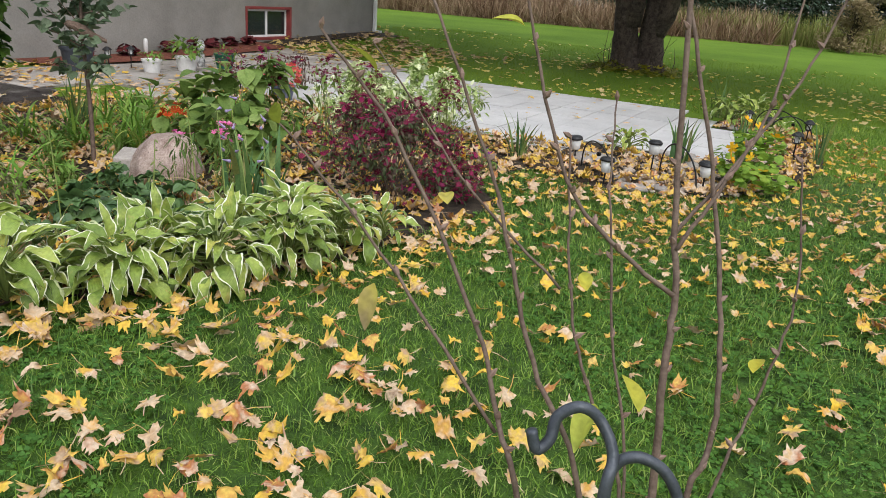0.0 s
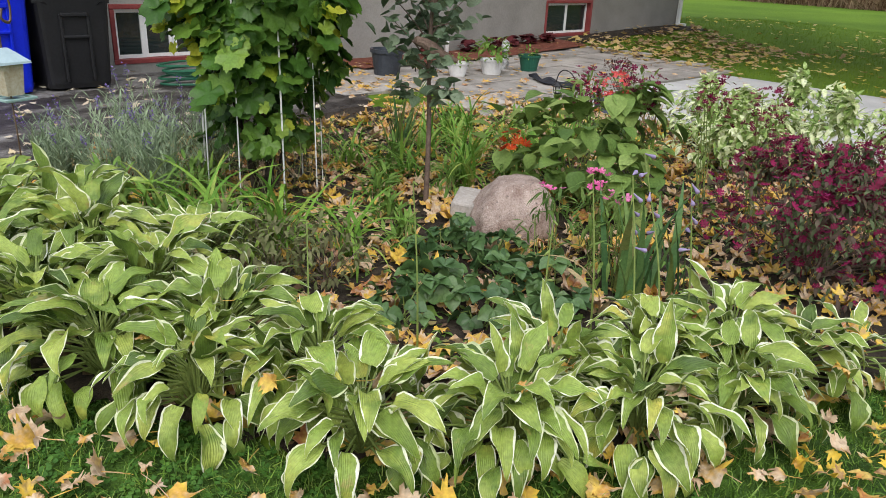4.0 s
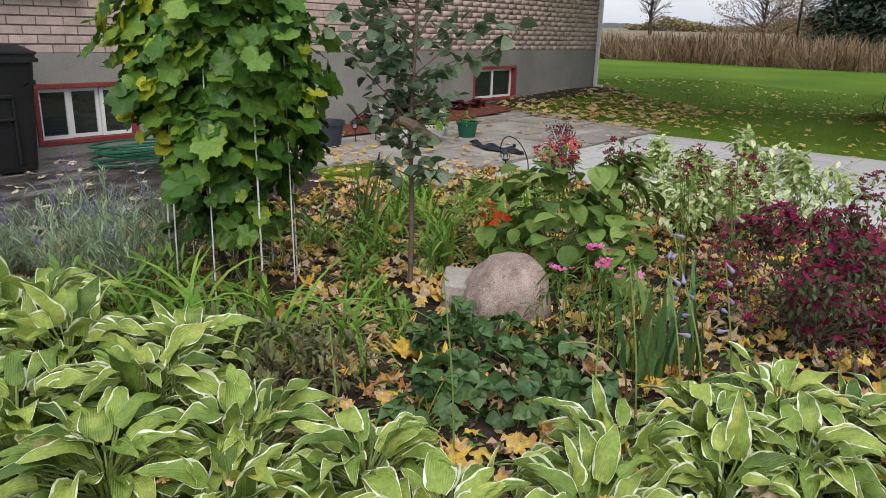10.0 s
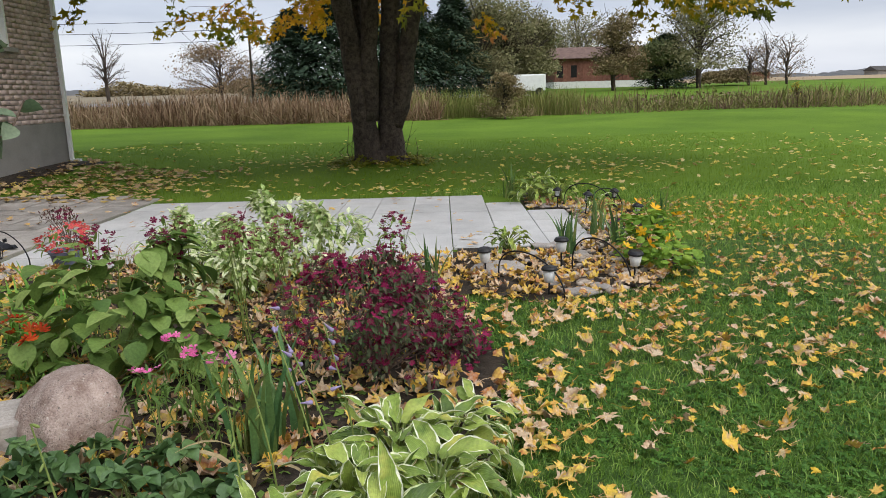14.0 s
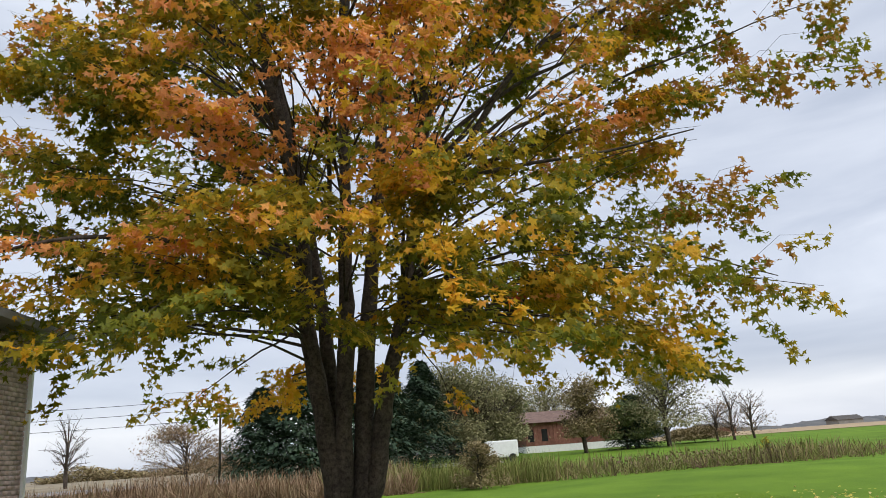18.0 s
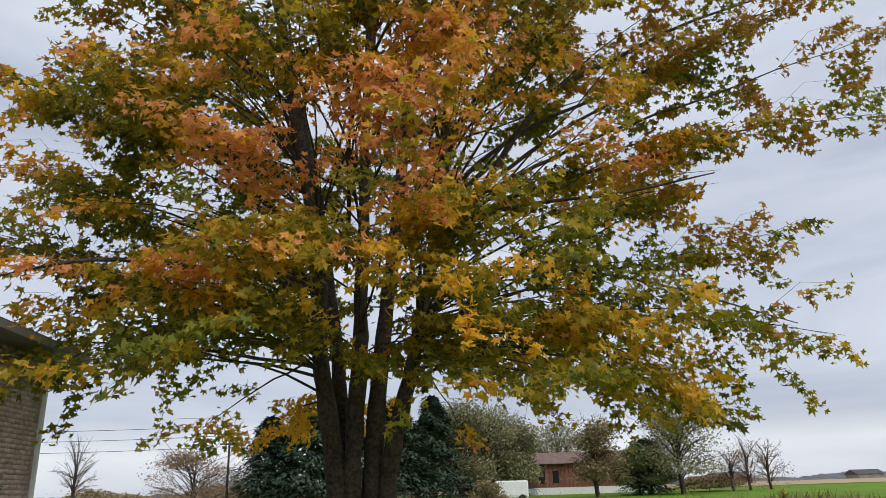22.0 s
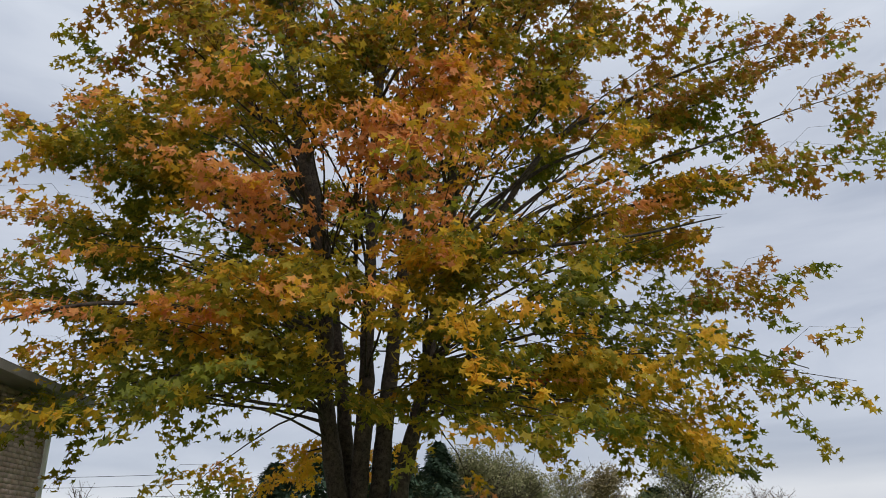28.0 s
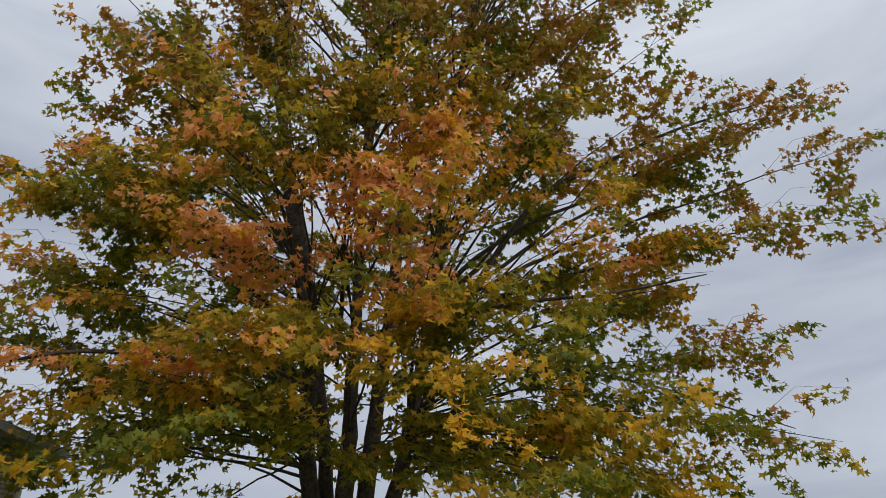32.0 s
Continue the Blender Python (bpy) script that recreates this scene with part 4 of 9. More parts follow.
# suckers and weeds at the foot
n = 420
a, q = rng.uniform(0, 6.2832, n), rng.uniform(0.35, 0.75, n)
p = np.stack([q * np.cos(a), 1.25 * q * np.sin(a), 0.06 + rng.uniform(0, 0.32, n) * (0.9 - q)], -1)
scatter("sucker_leaves", CROWN_LEAVES, p, turns(a - np.pi / 2, rng.normal(-0.3, 0.5, n), rng.normal(0, 0.5, n)), rng.uniform(0.07, 0.14, n), LEAF_GREEN, maple, smooth=False, kind="stuff")
bm = bmesh.new()
for k in range(16):
    a = rng.uniform(0, 6.2832)
    b = Vector((0.42 * math.cos(a), 0.55 * math.sin(a), -0.02))
    tube(bm, [b, b + Vector((rng.normal(0, 0.08), rng.normal(0, 0.08), 0.3)), b + Vector((rng.normal(0, 0.14), rng.normal(0, 0.14), rng.uniform(0.45, 0.95)))], [0.008, 0.006, 0.002], 5, False)
part("sucker", bm, BARK, maple, kind="stuff")

# ---------------------------------------------------------------- reeds, woods and the distance
rng = np.random.default_rng(11)
BLADES = [strap_shape(0.035, b, 2, 0.0) for b in (0.15, 0.35, 0.7)]


def blades(name, x, y, h, mat, label, category, width=1.0, lean=0.25):
    n = len(x)
    place = np.stack([x, y, gz(x, y)], -1)
    t = turns(rng.uniform(0, 6.283, n), rng.normal(0, lean, n), rng.uniform(0, 6.283, n))
    return scatter(name, [(v * np.array([width, 1, 1]), tr) for v, tr in BLADES], place, t, h, mat, smooth=False, kind="stuff", label=label, category=category)


REED = leaf_material("dry_reed", [(0.06, 0.034, 0.020), (0.15, 0.088, 0.05), (0.27, 0.18, 0.11), (0.38, 0.28, 0.18), (0.13, 0.10, 0.045)], 0.5, 0.4, 0.15, 0.9)
REED_GREEN = leaf_material("green_reed", [(0.10, 0.13, 0.03), (0.20, 0.22, 0.06), (0.26, 0.20, 0.09)], 0.4, 0.4, 0.2, 0.9)
DRY_GRASS = leaf_material("dry_ditch_grass", [(0.17, 0.12, 0.06), (0.30, 0.22, 0.12), (0.17, 0.19, 0.05), (0.13, 0.09, 0.055), (0.24, 0.15, 0.10)], 0.3, 0.5, 0.15, 0.9)
n = 24000
x, y = rng.uniform(30.3, 34.5, n), rng.uniform(2.4, 34, n)
blades("reed_bed", x, y, rng.uniform(0.45, 1.3, n) * (1 + 0.25 * np.sin(1.3 * y) * np.sin(0.7 * y + x)), REED, "tall brown dried reeds along the ditch", "reeds", 1.1, 0.55)
n = 4000
blades("reed_edge", rng.uniform(31.2, 33.5, n), rng.uniform(-3.5, 6, n), rng.uniform(0.5, 1.3, n), REED_GREEN, "yellow-green reeds behind the tree", "reeds", 0.9)
n = 15000
x, y = rng.uniform(31, 38, n), rng.uniform(-60, 1, n)
mound = np.array([noise.noise(Vector((a * 0.35, b * 0.22, 1.7))) + 0.6 * noise.noise(Vector((a * 1.1, b * 0.9, 4.1))) for a, b in zip(x, y)])
k = mound > rng.normal(-0.35, 0.2, n)
x, y, mound = x[k], y[k], mound[k]
blades("ditch_grass", x, y, rng.uniform(0.35, 0.85, len(x)) * (1 + 0.8 * np.clip(mound, -0.6, 1)), DRY_GRASS, "rough dry grass along the ditch", "grass", 1.7, 0.75)
n = 9000
x, y = rng.uniform(31.5, 35, n), rng.uniform(-60, -3, n)
k = np.array([noise.noise(Vector((a * 0.5, b * 0.3, 8.7))) for a, b in zip(x, y)]) > rng.normal(0.08, 0.12, n)
x, y = x[k], y[k]
n = len(x)
scatter("ditch_brush", [DIAMOND], np.stack([x, y, gz(x, y) + rng.uniform(0.05, 0.75, n) ** 1.3], -1), turns(rng.uniform(0, 6.283, n), rng.uniform(-1.4, 1.4, n), rng.uniform(0, 6.283, n)), rng.uniform(0.08, 0.2, n),
        leaf_material("ditch_brush", [(0.10, 0.065, 0.05), (0.19, 0.125, 0.095), (0.15, 0.13, 0.05), (0.24, 0.17, 0.11)], 0.5, 0.5, 0.1, 0.9), smooth=False, kind="stuff", label="brown brush and weeds in the ditch", category="brush")


def puffs(n, heart, radius, jitter, seed):
    r = np.random.default_rng(seed)
    d = r.normal(0, 1, (n, 3))
    d /= np.linalg.norm(d, axis=1)[:, None]
    return np.array(heart) + d * np.array(radius) * r.uniform(0.25, 1, (n, 1)) ** 0.5 * (1 + r.normal(0, jitter, (n, 1)))


def far_tree(name, x, y, h, w, mat, label, leaves=900, size=0.3, trunk_h=0.25, seed=1, bare=0.0):
    r = random.Random(seed)
    z = gh(x, y)
    t = thing(name, pose(x, y, z), label, "tree")
    bm = bmesh.new()
    tube(bm, bent([(0, 0, -0.2), (0.05, 0.1, h * 0.3), (0, 0, h * 0.62)], 3), [0.028 * h] * 3 + [0.02 * h] * 3 + [0.012 * h], 7)
    part("trunk", bm, BARK, t, smooth=True)
    bm = bmesh.new()
    for k in range(34):
        a, e, s = r.uniform(0, 6.283), r.uniform(0.25, 1.4), r.uniform(0.12, 0.6)
        p0 = Vector((0, 0, h * s))
        ln = w * 0.42 * r.uniform(0.7, 1.1)
        p2 = p0 + Vector((math.cos(a) * math.cos(e), math.sin(a) * math.cos(e), math.sin(e))) * ln * (1 if e < 0.9 else h * 0.45 / max(ln, 0.1))
        tube(bm, [p0, p0.lerp(p2, 0.5) + Vector((0, 0, 0.04 * h)), p2], [0.008 * h, 0.0045 * h, 0.0015 * h], 5, False)
        for j in range(4):
            q = p0.lerp(p2, r.uniform(0.4, 0.95))
            tube(bm, [q, q + Vector((r.uniform(-1, 1), r.uniform(-1, 1), r.uniform(0.1, 1))) * h * 0.12], [0.003 * h, 0.001 * h], 4, False)
    part("limb", bm, BARK, t)
    lumps = 30
    hub = [(r.uniform(0, 6.283), r.uniform(0.05, 1) ** 0.5, r.uniform(0.08, 0.84)) for k in range(lumps)]
    p = np.concatenate([puffs(leaves // lumps, (0.40 * w * q * (1.1 - 0.8 * s) * math.cos(a), 0.40 * w * q * (1.1 - 0.8 * s) * math.sin(a), h * s), (w * 0.15, w * 0.15, h * 0.12), 0.25, seed * 10 + k) for k, (a, q, s) in enumerate(hub)])
    p = p[p[:, 2] > trunk_h * h]
    m = len(p)
    g = np.random.default_rng(seed)
    scatter("crown", [DIAMOND], p, turns(g.uniform(0, 6.283, m), g.uniform(-1.5, 1.5, m), g.uniform(0, 6.283, m)), g.uniform(0.6, 1.3, m) * size, mat, t, smooth=False, kind="stuff")
    return t


def spruce(x, y, h, w, seed):
    z = gh(x, y)
    t = thing("spruce_tree", pose(x, y, z), "dark green spruce in the windbreak", "tree", "windbreak spruces")
    bm = bmesh.new()
    tube(bm, [(0, 0, -0.2), (0, 0, h)], [0.02 * h, 0.004 * h], 7)
    part("trunk", bm, BARK, t)
    g = np.random.default_rng(seed)
    n = 12000
    s = g.uniform(0.03, 1, n) ** 0.75
    a = g.integers(0, 40, n) * 2.399 + g.normal(0, 0.12, n)
    rad = w * (1.02 - s) ** 0.7 * (0.35 + 0.65 * np.minimum(1, 3 * s + 0.5)) * g.uniform(0.15, 1, n) ** 0.6 * (1 + 0.30 * np.sin(a * 3 + s * 30))
    p = np.stack([rad * np.cos(a), rad * np.sin(a), s * h - 0.18 * rad + 0.1], -1)
    scatter("crown", [DIAMOND], p, turns(a - np.pi / 2, g.normal(-0.25, 0.35, n), 0 * a), g.uniform(0.16, 0.36, n), SPRUCE, t, smooth=False, kind="stuff")


SPRUCE = leaf_material("spruce_needles", [(0.03, 0.052, 0.034), (0.05, 0.078, 0.05), (0.08, 0.108, 0.066)], 0.8, 0.4, 0.05, 0.95, spec=0.05)
OLIVE = leaf_material("autumn_olive", [(0.12, 0.125, 0.06), (0.20, 0.195, 0.09), (0.30, 0.27, 0.15), (0.17, 0.185, 0.065)], 0.3, 0.4, 0.25, 0.8)
RUSSET = leaf_material("autumn_russet", [(0.17, 0.12, 0.075), (0.27, 0.19, 0.11), (0.22, 0.14, 0.095)], 0.3, 0.4, 0.2, 0.8)
BROWN = leaf_material("autumn_brown", [(0.14, 0.115, 0.055), (0.23, 0.185, 0.09), (0.29, 0.22, 0.12), (0.16, 0.145, 0.06)], 0.3, 0.4, 0.2, 0.8)
DEEP = leaf_material("dull_green", [(0.08, 0.11, 0.05), (0.15, 0.175, 0.07), (0.22, 0.22, 0.10)], 0.3, 0.4, 0.2, 0.8)
for k, (x, y, h, w) in enumerate(((46, 11.2, 5.6, 2.9), (45, 8.8, 6.0, 3.4), (47, 6.6, 6.2, 3.4), (49, 4.0, 6.6, 3.2), (52, 1.5, 7.2, 3.0), (64, -1.2, 6.6, 3.4), (66, -3.8, 5.8, 3.4), (68, -17.6, 4.6, 2.8))):
    spruce(x, y, h, w, 40 + k)
woods = [(58, 1.6, 5.6, 4.5, OLIVE), (60, -0.8, 8.4, 4.6, OLIVE), (62, -3.2, 8.0, 4.6, OLIVE), (63, -5.2, 6.6, 4.0, OLIVE), (64, 2.5, 7.4, 4.6, DEEP), (84, -6.6, 6.6, 6.0, DEEP), (90, -10.0, 6.6, 6.6, DEEP),
         (65, -12.4, 6.8, 3.8, BROWN), (67, -16.6, 4.4, 3.6, DEEP), (66, -20.0, 8.0, 6.0, OLIVE), (88, -13.5, 8.6, 6.0, OLIVE), (72, -5.6, 8.2, 4.0, OLIVE), (69, -18.2, 5.2, 3.4, DEEP), (72, -24.6, 1.6, 4.0, BROWN)]
for k, (x, y, h, w, m) in enumerate(woods):
    far_tree("field_tree", x, y, h, w * 1.85, m, "half-bare autumn tree by the barn", 11500, 0.22, 0.2, 60 + k)
for k, (x, y, h, w, n) in enumerate(((60, 19.6, 4.8, 10.0, 9000), (62, 16.6, 3.0, 6.0, 2500), (70, 33.0, 6.4, 6.0, 160), (70, -26.0, 4.2, 5.4, 900), (71, -28.0, 5.0, 5.8, 1100), (72, -30.4, 4.6, 5.6, 900))):
    far_tree("bare_tree", x, y, h, w, RUSSET, "nearly bare tree at the field's edge", n, 0.15, 0.03, 80 + k)
far_tree("ditch_bush", 29.9, -0.16, 1.9, 2.5, BROWN, "rounded twiggy bush at the lawn's edge", 5200, 0.09, 0.02, 95)
far_tree("ditch_bush", 34.5, -13.6, 1.1, 0.7, leaf_material("yellow_leaf", [(0.30, 0.26, 0.03), (0.42, 0.34, 0.04)], 1, 0.3, 0.3), "small yellow shrub in the ditch grass", 300, 0.1, 0.05, 96)

# the barn
BARN_WOOD = material("barn_board", (0.14, 0.055, 0.04), (0.25, 0.115, 0.085), 3, 20, 0.9, 0.3, vary=0.2)
barn = thing("barn", pose(80, -15.0, gh(80, -15.0)), "long brown wooden barn on a white footing", "barn")
bm = bmesh.new()
box(bm, -3, 3, -6.3, 5.9, -0.2, 0.6)
part("footing", bm, WHITE_PAINT, barn)
bm = bmesh.new()
box(bm, -2.95, 2.95, -6.25, 5.85, 0.6, 3.0)
part("wall", bm, BARN_WOOD, barn)
for k in range(30):
    bm = bmesh.new()
    box(bm, -3.02, -2.955, -6.2 + k * 0.4, -5.83 + k * 0.4, 0.62, 2.95)
    part("board", bm, BARN_WOOD, barn)
bm = bmesh.new()
ring_loft(bm, [[(-3.5, y, 2.85), (0, y, 4.1), (3.5, y, 2.85), (0, y, 2.9)] for y in (-6.6, 6.2)])
part("roof", bm, material("barn_roof", (0.10, 0.06, 0.05), (0.17, 0.11, 0.09), 2, 20, 0.9, 0.3), barn)
for y in (3.6, 5.0):
    bm = bmesh.new()
    box(bm, -3.04, -3.021, y, y + 0.6, 1.0, 2.2)
    part("window", bm, UNLIT_ROOM, barn)

# white trailer before the woods, placed and sized to fit the camera's view
trailer = thing("parked_trailer", pose(57, -4.2, gh(57, -4.2)), "white box trailer parked well short of the barn", "trailer")
bm = bmesh.new()
box(bm, -1.0, 1.0, -1.15, 1.15, 0.35, 1.55, 0.08)
part("body", bm, WHITE_PAINT, trailer)
for y in (-0.7, 0.7):
    bm = bmesh.new()
    tube(bm, [(-1.02, y, 0.3), (-0.8, y, 0.3)], 0.3, 14)
    part("wheel", bm, BLACK_PLASTIC, trailer)

# low farm buildings on the horizon
for k, (x, y, w, h) in enumerate(((150, -58, 6, 2.2), (260, -150, 9, 3.4), (280, -185, 9, 3.6), (300, -120, 8, 4), (310, -136, 8, 4))):
    b = thing("farm_shed", pose(x, y, gh(x, y)), "low farm shed on the horizon", "shed", "sheds on the horizon")
    bm = bmesh.new()
    box(bm, -4, 4, -w / 2, w / 2, 0, h * 0.6)
    part("wall", bm, RENDER_GREY if k else BARN_WOOD, b)
    bm = bmesh.new()
    ring_loft(bm, [[(-4.4, q, h * 0.55), (0, q, h), (4.4, q, h * 0.55), (0, q, h * 0.56)] for q in (-w / 2 - 0.5, w / 2 + 0.5)])
    part("roof", bm, ROOF if k in (0, 1) else material("shed_roof", (0.35, 0.36, 0.38), (0.45, 0.46, 0.48), 0.3, 5, 0.6, 0.05), b)
# far tree line: a long low wooded ridge with an uneven top
xs, ys = np.linspace(540, 700, 18), np.linspace(-900, 800, 900)
gx, gy = np.meshgrid(xs, ys, indexing="ij")
top = np.array([5.5 + 5 * noise.noise(Vector((b / 90, a / 80, 0.3))) + 3.2 * noise.noise(Vector((b / 17, a / 30, 2.3))) + 1.8 * noise.noise(Vector((b / 5, a / 12, 5.1))) for a, b in zip(gx.ravel(), gy.ravel())]).reshape(gx.shape)
top = np.maximum(top, 1.0) * np.minimum(1, np.minimum(np.arange(18), 17 - np.arange(18)) / 2.5)[:, None]
v = np.stack([gx, gy, gz(gx, gy) - 0.5 + top], -1).reshape(-1, 3)
a = (np.arange(17)[:, None] * 900 + np.arange(899)[None]).ravel()
raw("far_woods", v, np.concatenate([np.stack([a, a + 900, a + 901], -1), np.stack([a, a + 901, a + 1], -1)]),
    material("far_wood", (0.07, 0.075, 0.085), (0.125, 0.12, 0.115), 0.08, 0.6, 0.95, 0.2), kind="stuff", label="distant wooded rise on the horizon", category="woods")
hedge_y = rng.uniform(14, 60, 9000)
hedge_x = 118 + 5 * np.sin(hedge_y / 9) + rng.uniform(0, 6, 9000)
hedge_h = np.array([1.6 + 2.2 * noise.noise(Vector((b / 6, 0.4, 0.9))) for b in hedge_y])
scatter("field_hedge", [DIAMOND], np.stack([hedge_x, hedge_y, gz(hedge_x, hedge_y) + rng.uniform(0, 1, 9000) * np.maximum(hedge_h, 0.6)], -1), turns(rng.uniform(0, 6.283, 9000), rng.uniform(-1, 1, 9000), rng.uniform(0, 6.283, 9000)), rng.uniform(0.3, 0.7, 9000), BROWN, smooth=False, kind="stuff", label="low brown hedgerow across the fields", category="hedge")

# pole and wires
pole = thing("utility_pole", pose(47, 13.9, gh(47, 13.9)), "wooden utility pole with a crossarm", "pole")
bm = bmesh.new()
tube(bm, [(0, 0, -0.3), (0, 0, 4.6)], [0.08, 0.06], 8)
part("post", bm, BARK, pole)
bm = bmesh.new()
box(bm, -0.05, 0.05, -0.55, 0.55, 4.2, 4.3)
part("crossarm", bm, BARK, pole)
for k, (dy, z) in enumerate(((-0.45, 5.35), (0.0, 4.75), (0.45, 4.1))):
    wire = thing("power_line", pose(47, 13.9 + dy, 0), "sagging overhead power line", "cable", "power lines")
    bm = bmesh.new()
    span = [(-(s**2) * 0, s * 40, gh(47, 13.9) + z - 1.2 * 4 * s * (1 - s) * 0.5 + 1.4 * s) for s in np.linspace(0, 1, 14)]
    tube(bm, span, 0.018, 4)
    part("wire", bm, BLACK_METAL, wire)

# shrubs and stones beyond the carport
for k, (x, y, h, w) in enumerate(((-4.6, 15.5, 1.6, 2.0), (-6.2, 14.6, 1.4, 2.0), (-4.0, 18.5, 1.8, 2.2), (-7.5, 16.5, 2.2, 2.6))):
    far_tree("border_shrub", x, y, h, w, DEEP, "green shrub beyond the carport", 900, 0.12, 0.0, 120 + k)

# ---------------------------------------------------------------- plants of the bed
rng = np.random.default_rng(21)
HOSTA_GREEN = leaf_material("hosta_green", [(0.04, 0.08, 0.016), (0.10, 0.16, 0.03), (0.19, 0.28, 0.05), (0.28, 0.38, 0.075), (0.40, 0.46, 0.10), (0.14, 0.22, 0.04), (0.34, 0.42, 0.09), (0.23, 0.33, 0.06), (0.60, 0.52, 0.11)], 14, 0.16, 0.2, 0.36, True, 0.5, 0.35)
HOSTA_PALE = leaf_material("hosta_margin", [(0.40, 0.48, 0.20), (0.64, 0.67, 0.42), (0.78, 0.79, 0.60), (0.84, 0.84, 0.72)], 9, 0.4, 0.2, 0.4, True, 0.2, 0.3)
def ribbed(mat, bands):
    """Adds the sunken veins that run along a blade."""
    n, l = mat.node_tree.nodes, mat.node_tree.links
    first = [k for k in n if k.type == "BUMP"][0]
    tc, wave, second = n.new("ShaderNodeTexCoord"), n.new("ShaderNodeTexWave"), n.new("ShaderNodeBump")
    wave.bands_direction = "X"
    wave.inputs["Scale"].default_value, wave.inputs["Distortion"].default_value = bands, 0.6
    l.new(tc.outputs["Object"], wave.inputs["Vector"])
    second.inputs["Strength"].default_value, second.inputs["Distance"].default_value = 0.32, 0.005
    l.new(wave.outputs["Fac"], second.inputs["Height"])
    l.new(first.outputs[0], second.inputs["Normal"])
    l.new(second.outputs[0], n["Principled BSDF"].inputs["Normal"])


def blotched(mat, colour, scale, low, high):
    """Patches of another colour where a noise is high."""
    n, l = mat.node_tree.nodes, mat.node_tree.links
    b = n["Principled BSDF"]
    was = b.inputs["Base Color"].links[0].from_socket
    tex, cut, mix = n.new("ShaderNodeTexNoise"), n.new("ShaderNodeMapRange"), n.new("ShaderNodeMix")
    mix.data_type = "RGBA"
    l.new(n.new("ShaderNodeNewGeometry").outputs["Position"], tex.inputs["Vector"])
    tex.inputs["Scale"].default_value, tex.inputs["Detail"].default_value, tex.inputs["Roughness"].default_value = scale, 4, 0.65
    cut.inputs["From Min"].default_value, cut.inputs["From Max"].default_value = low, high
    l.new(tex.outputs["Fac"], cut.inputs[0])
    l.new(cut.outputs[0], mix.inputs["Factor"])
    l.new(was, mix.inputs["A"])
    mix.inputs["B"].default_value = (*colour, 1)
    l.new(mix.outputs["Result"], b.inputs["Base Color"])


ribbed(HOSTA_GREEN, 9.0)
blotched(HOSTA_GREEN, (0.42, 0.33, 0.12), 11, 0.64, 0.74)
STALK = material("green_stalk", (0.12, 0.17, 0.04), (0.22, 0.27, 0.07), 20, 90, 0.6, 0.1)


def hosta_leaf(seed, droop, width):
    """A pointed ribbed blade along +y that arches over, with its thin uneven pale margin as faces of their own."""
    r = random.Random(seed)
    rows, cols = 11, (-1.0, -0.88, -0.42, 0.0, 0.42, 0.88, 1.0)
    rim = r.choice((0.97, 0.93, 0.88))
    v, t, mi = [], [], []
    y = z = 0.0
    ph, wav, bow, keel = r.uniform(0, 6), r.uniform(0.05, 0.15), r.uniform(-0.16, 0.16), r.uniform(0.12, 0.45)
    for k in range(rows + 1):
        s = k / rows
        w = width * 0.5 * (math.sin(math.pi * (0.05 + 0.95 * s) ** 0.66) ** 0.85 * (1.04 - 0.25 * s) if s < 1 else 0.0) + 0.003
        edge = [max(0.5, rim - abs(r.gauss(0, 0.10))) for side in (0, 1)]
        for c in cols:
            c = math.copysign(edge[c > 0], c) if abs(c) == 0.88 else c
            ripple = wav * w * 4 * math.sin(9 * s + ph + (2.2 if c > 0 else 0)) * abs(c) ** 2
            v.append((c * w + bow * s * s, y, z + keel * abs(c) ** 1.3 * w * (1.0 - 0.7 * s) + ripple - 0.009 * math.cos(9 * c)))
        a = 0.35 - droop * s**1.3
        y, z = y + math.cos(a) / rows, z + math.sin(a) / rows
    n = len(cols)
    for k in range(rows):
        for c in range(n - 1):
            q = n * k + c
            t += [(q, q + 1, q + n + 1), (q, q + n + 1, q + n)]
            mi += [1 if c in (0, n - 2) else 0] * 2
    return (np.array(v), np.array(t)), mi


def hosta_meshes(first, edge, sets):
    out = []
    for s, (d, w) in enumerate(sets):
        shape, mi = hosta_leaf(first + s, d, w)
        out.append(shape_mesh("hosta_leaf", shape, [HOSTA_GREEN, edge], mi))
    return out


HOSTA_MESHES = hosta_meshes(0, HOSTA_PALE, ((0.7, 0.42), (1.1, 0.46), (1.2, 0.38), (1.4, 0.40), (1.6, 0.44), (1.7, 0.36), (1.9, 0.42), (2.0, 0.46), (2.1, 0.38), (2.3, 0.44), (2.4, 0.36), (2.6, 0.42)))
HOSTA_PLAIN = hosta_meshes(20, HOSTA_GREEN, ((0.9, 0.36), (1.3, 0.38), (1.6, 0.34), (2.0, 0.38), (2.4, 0.34)))


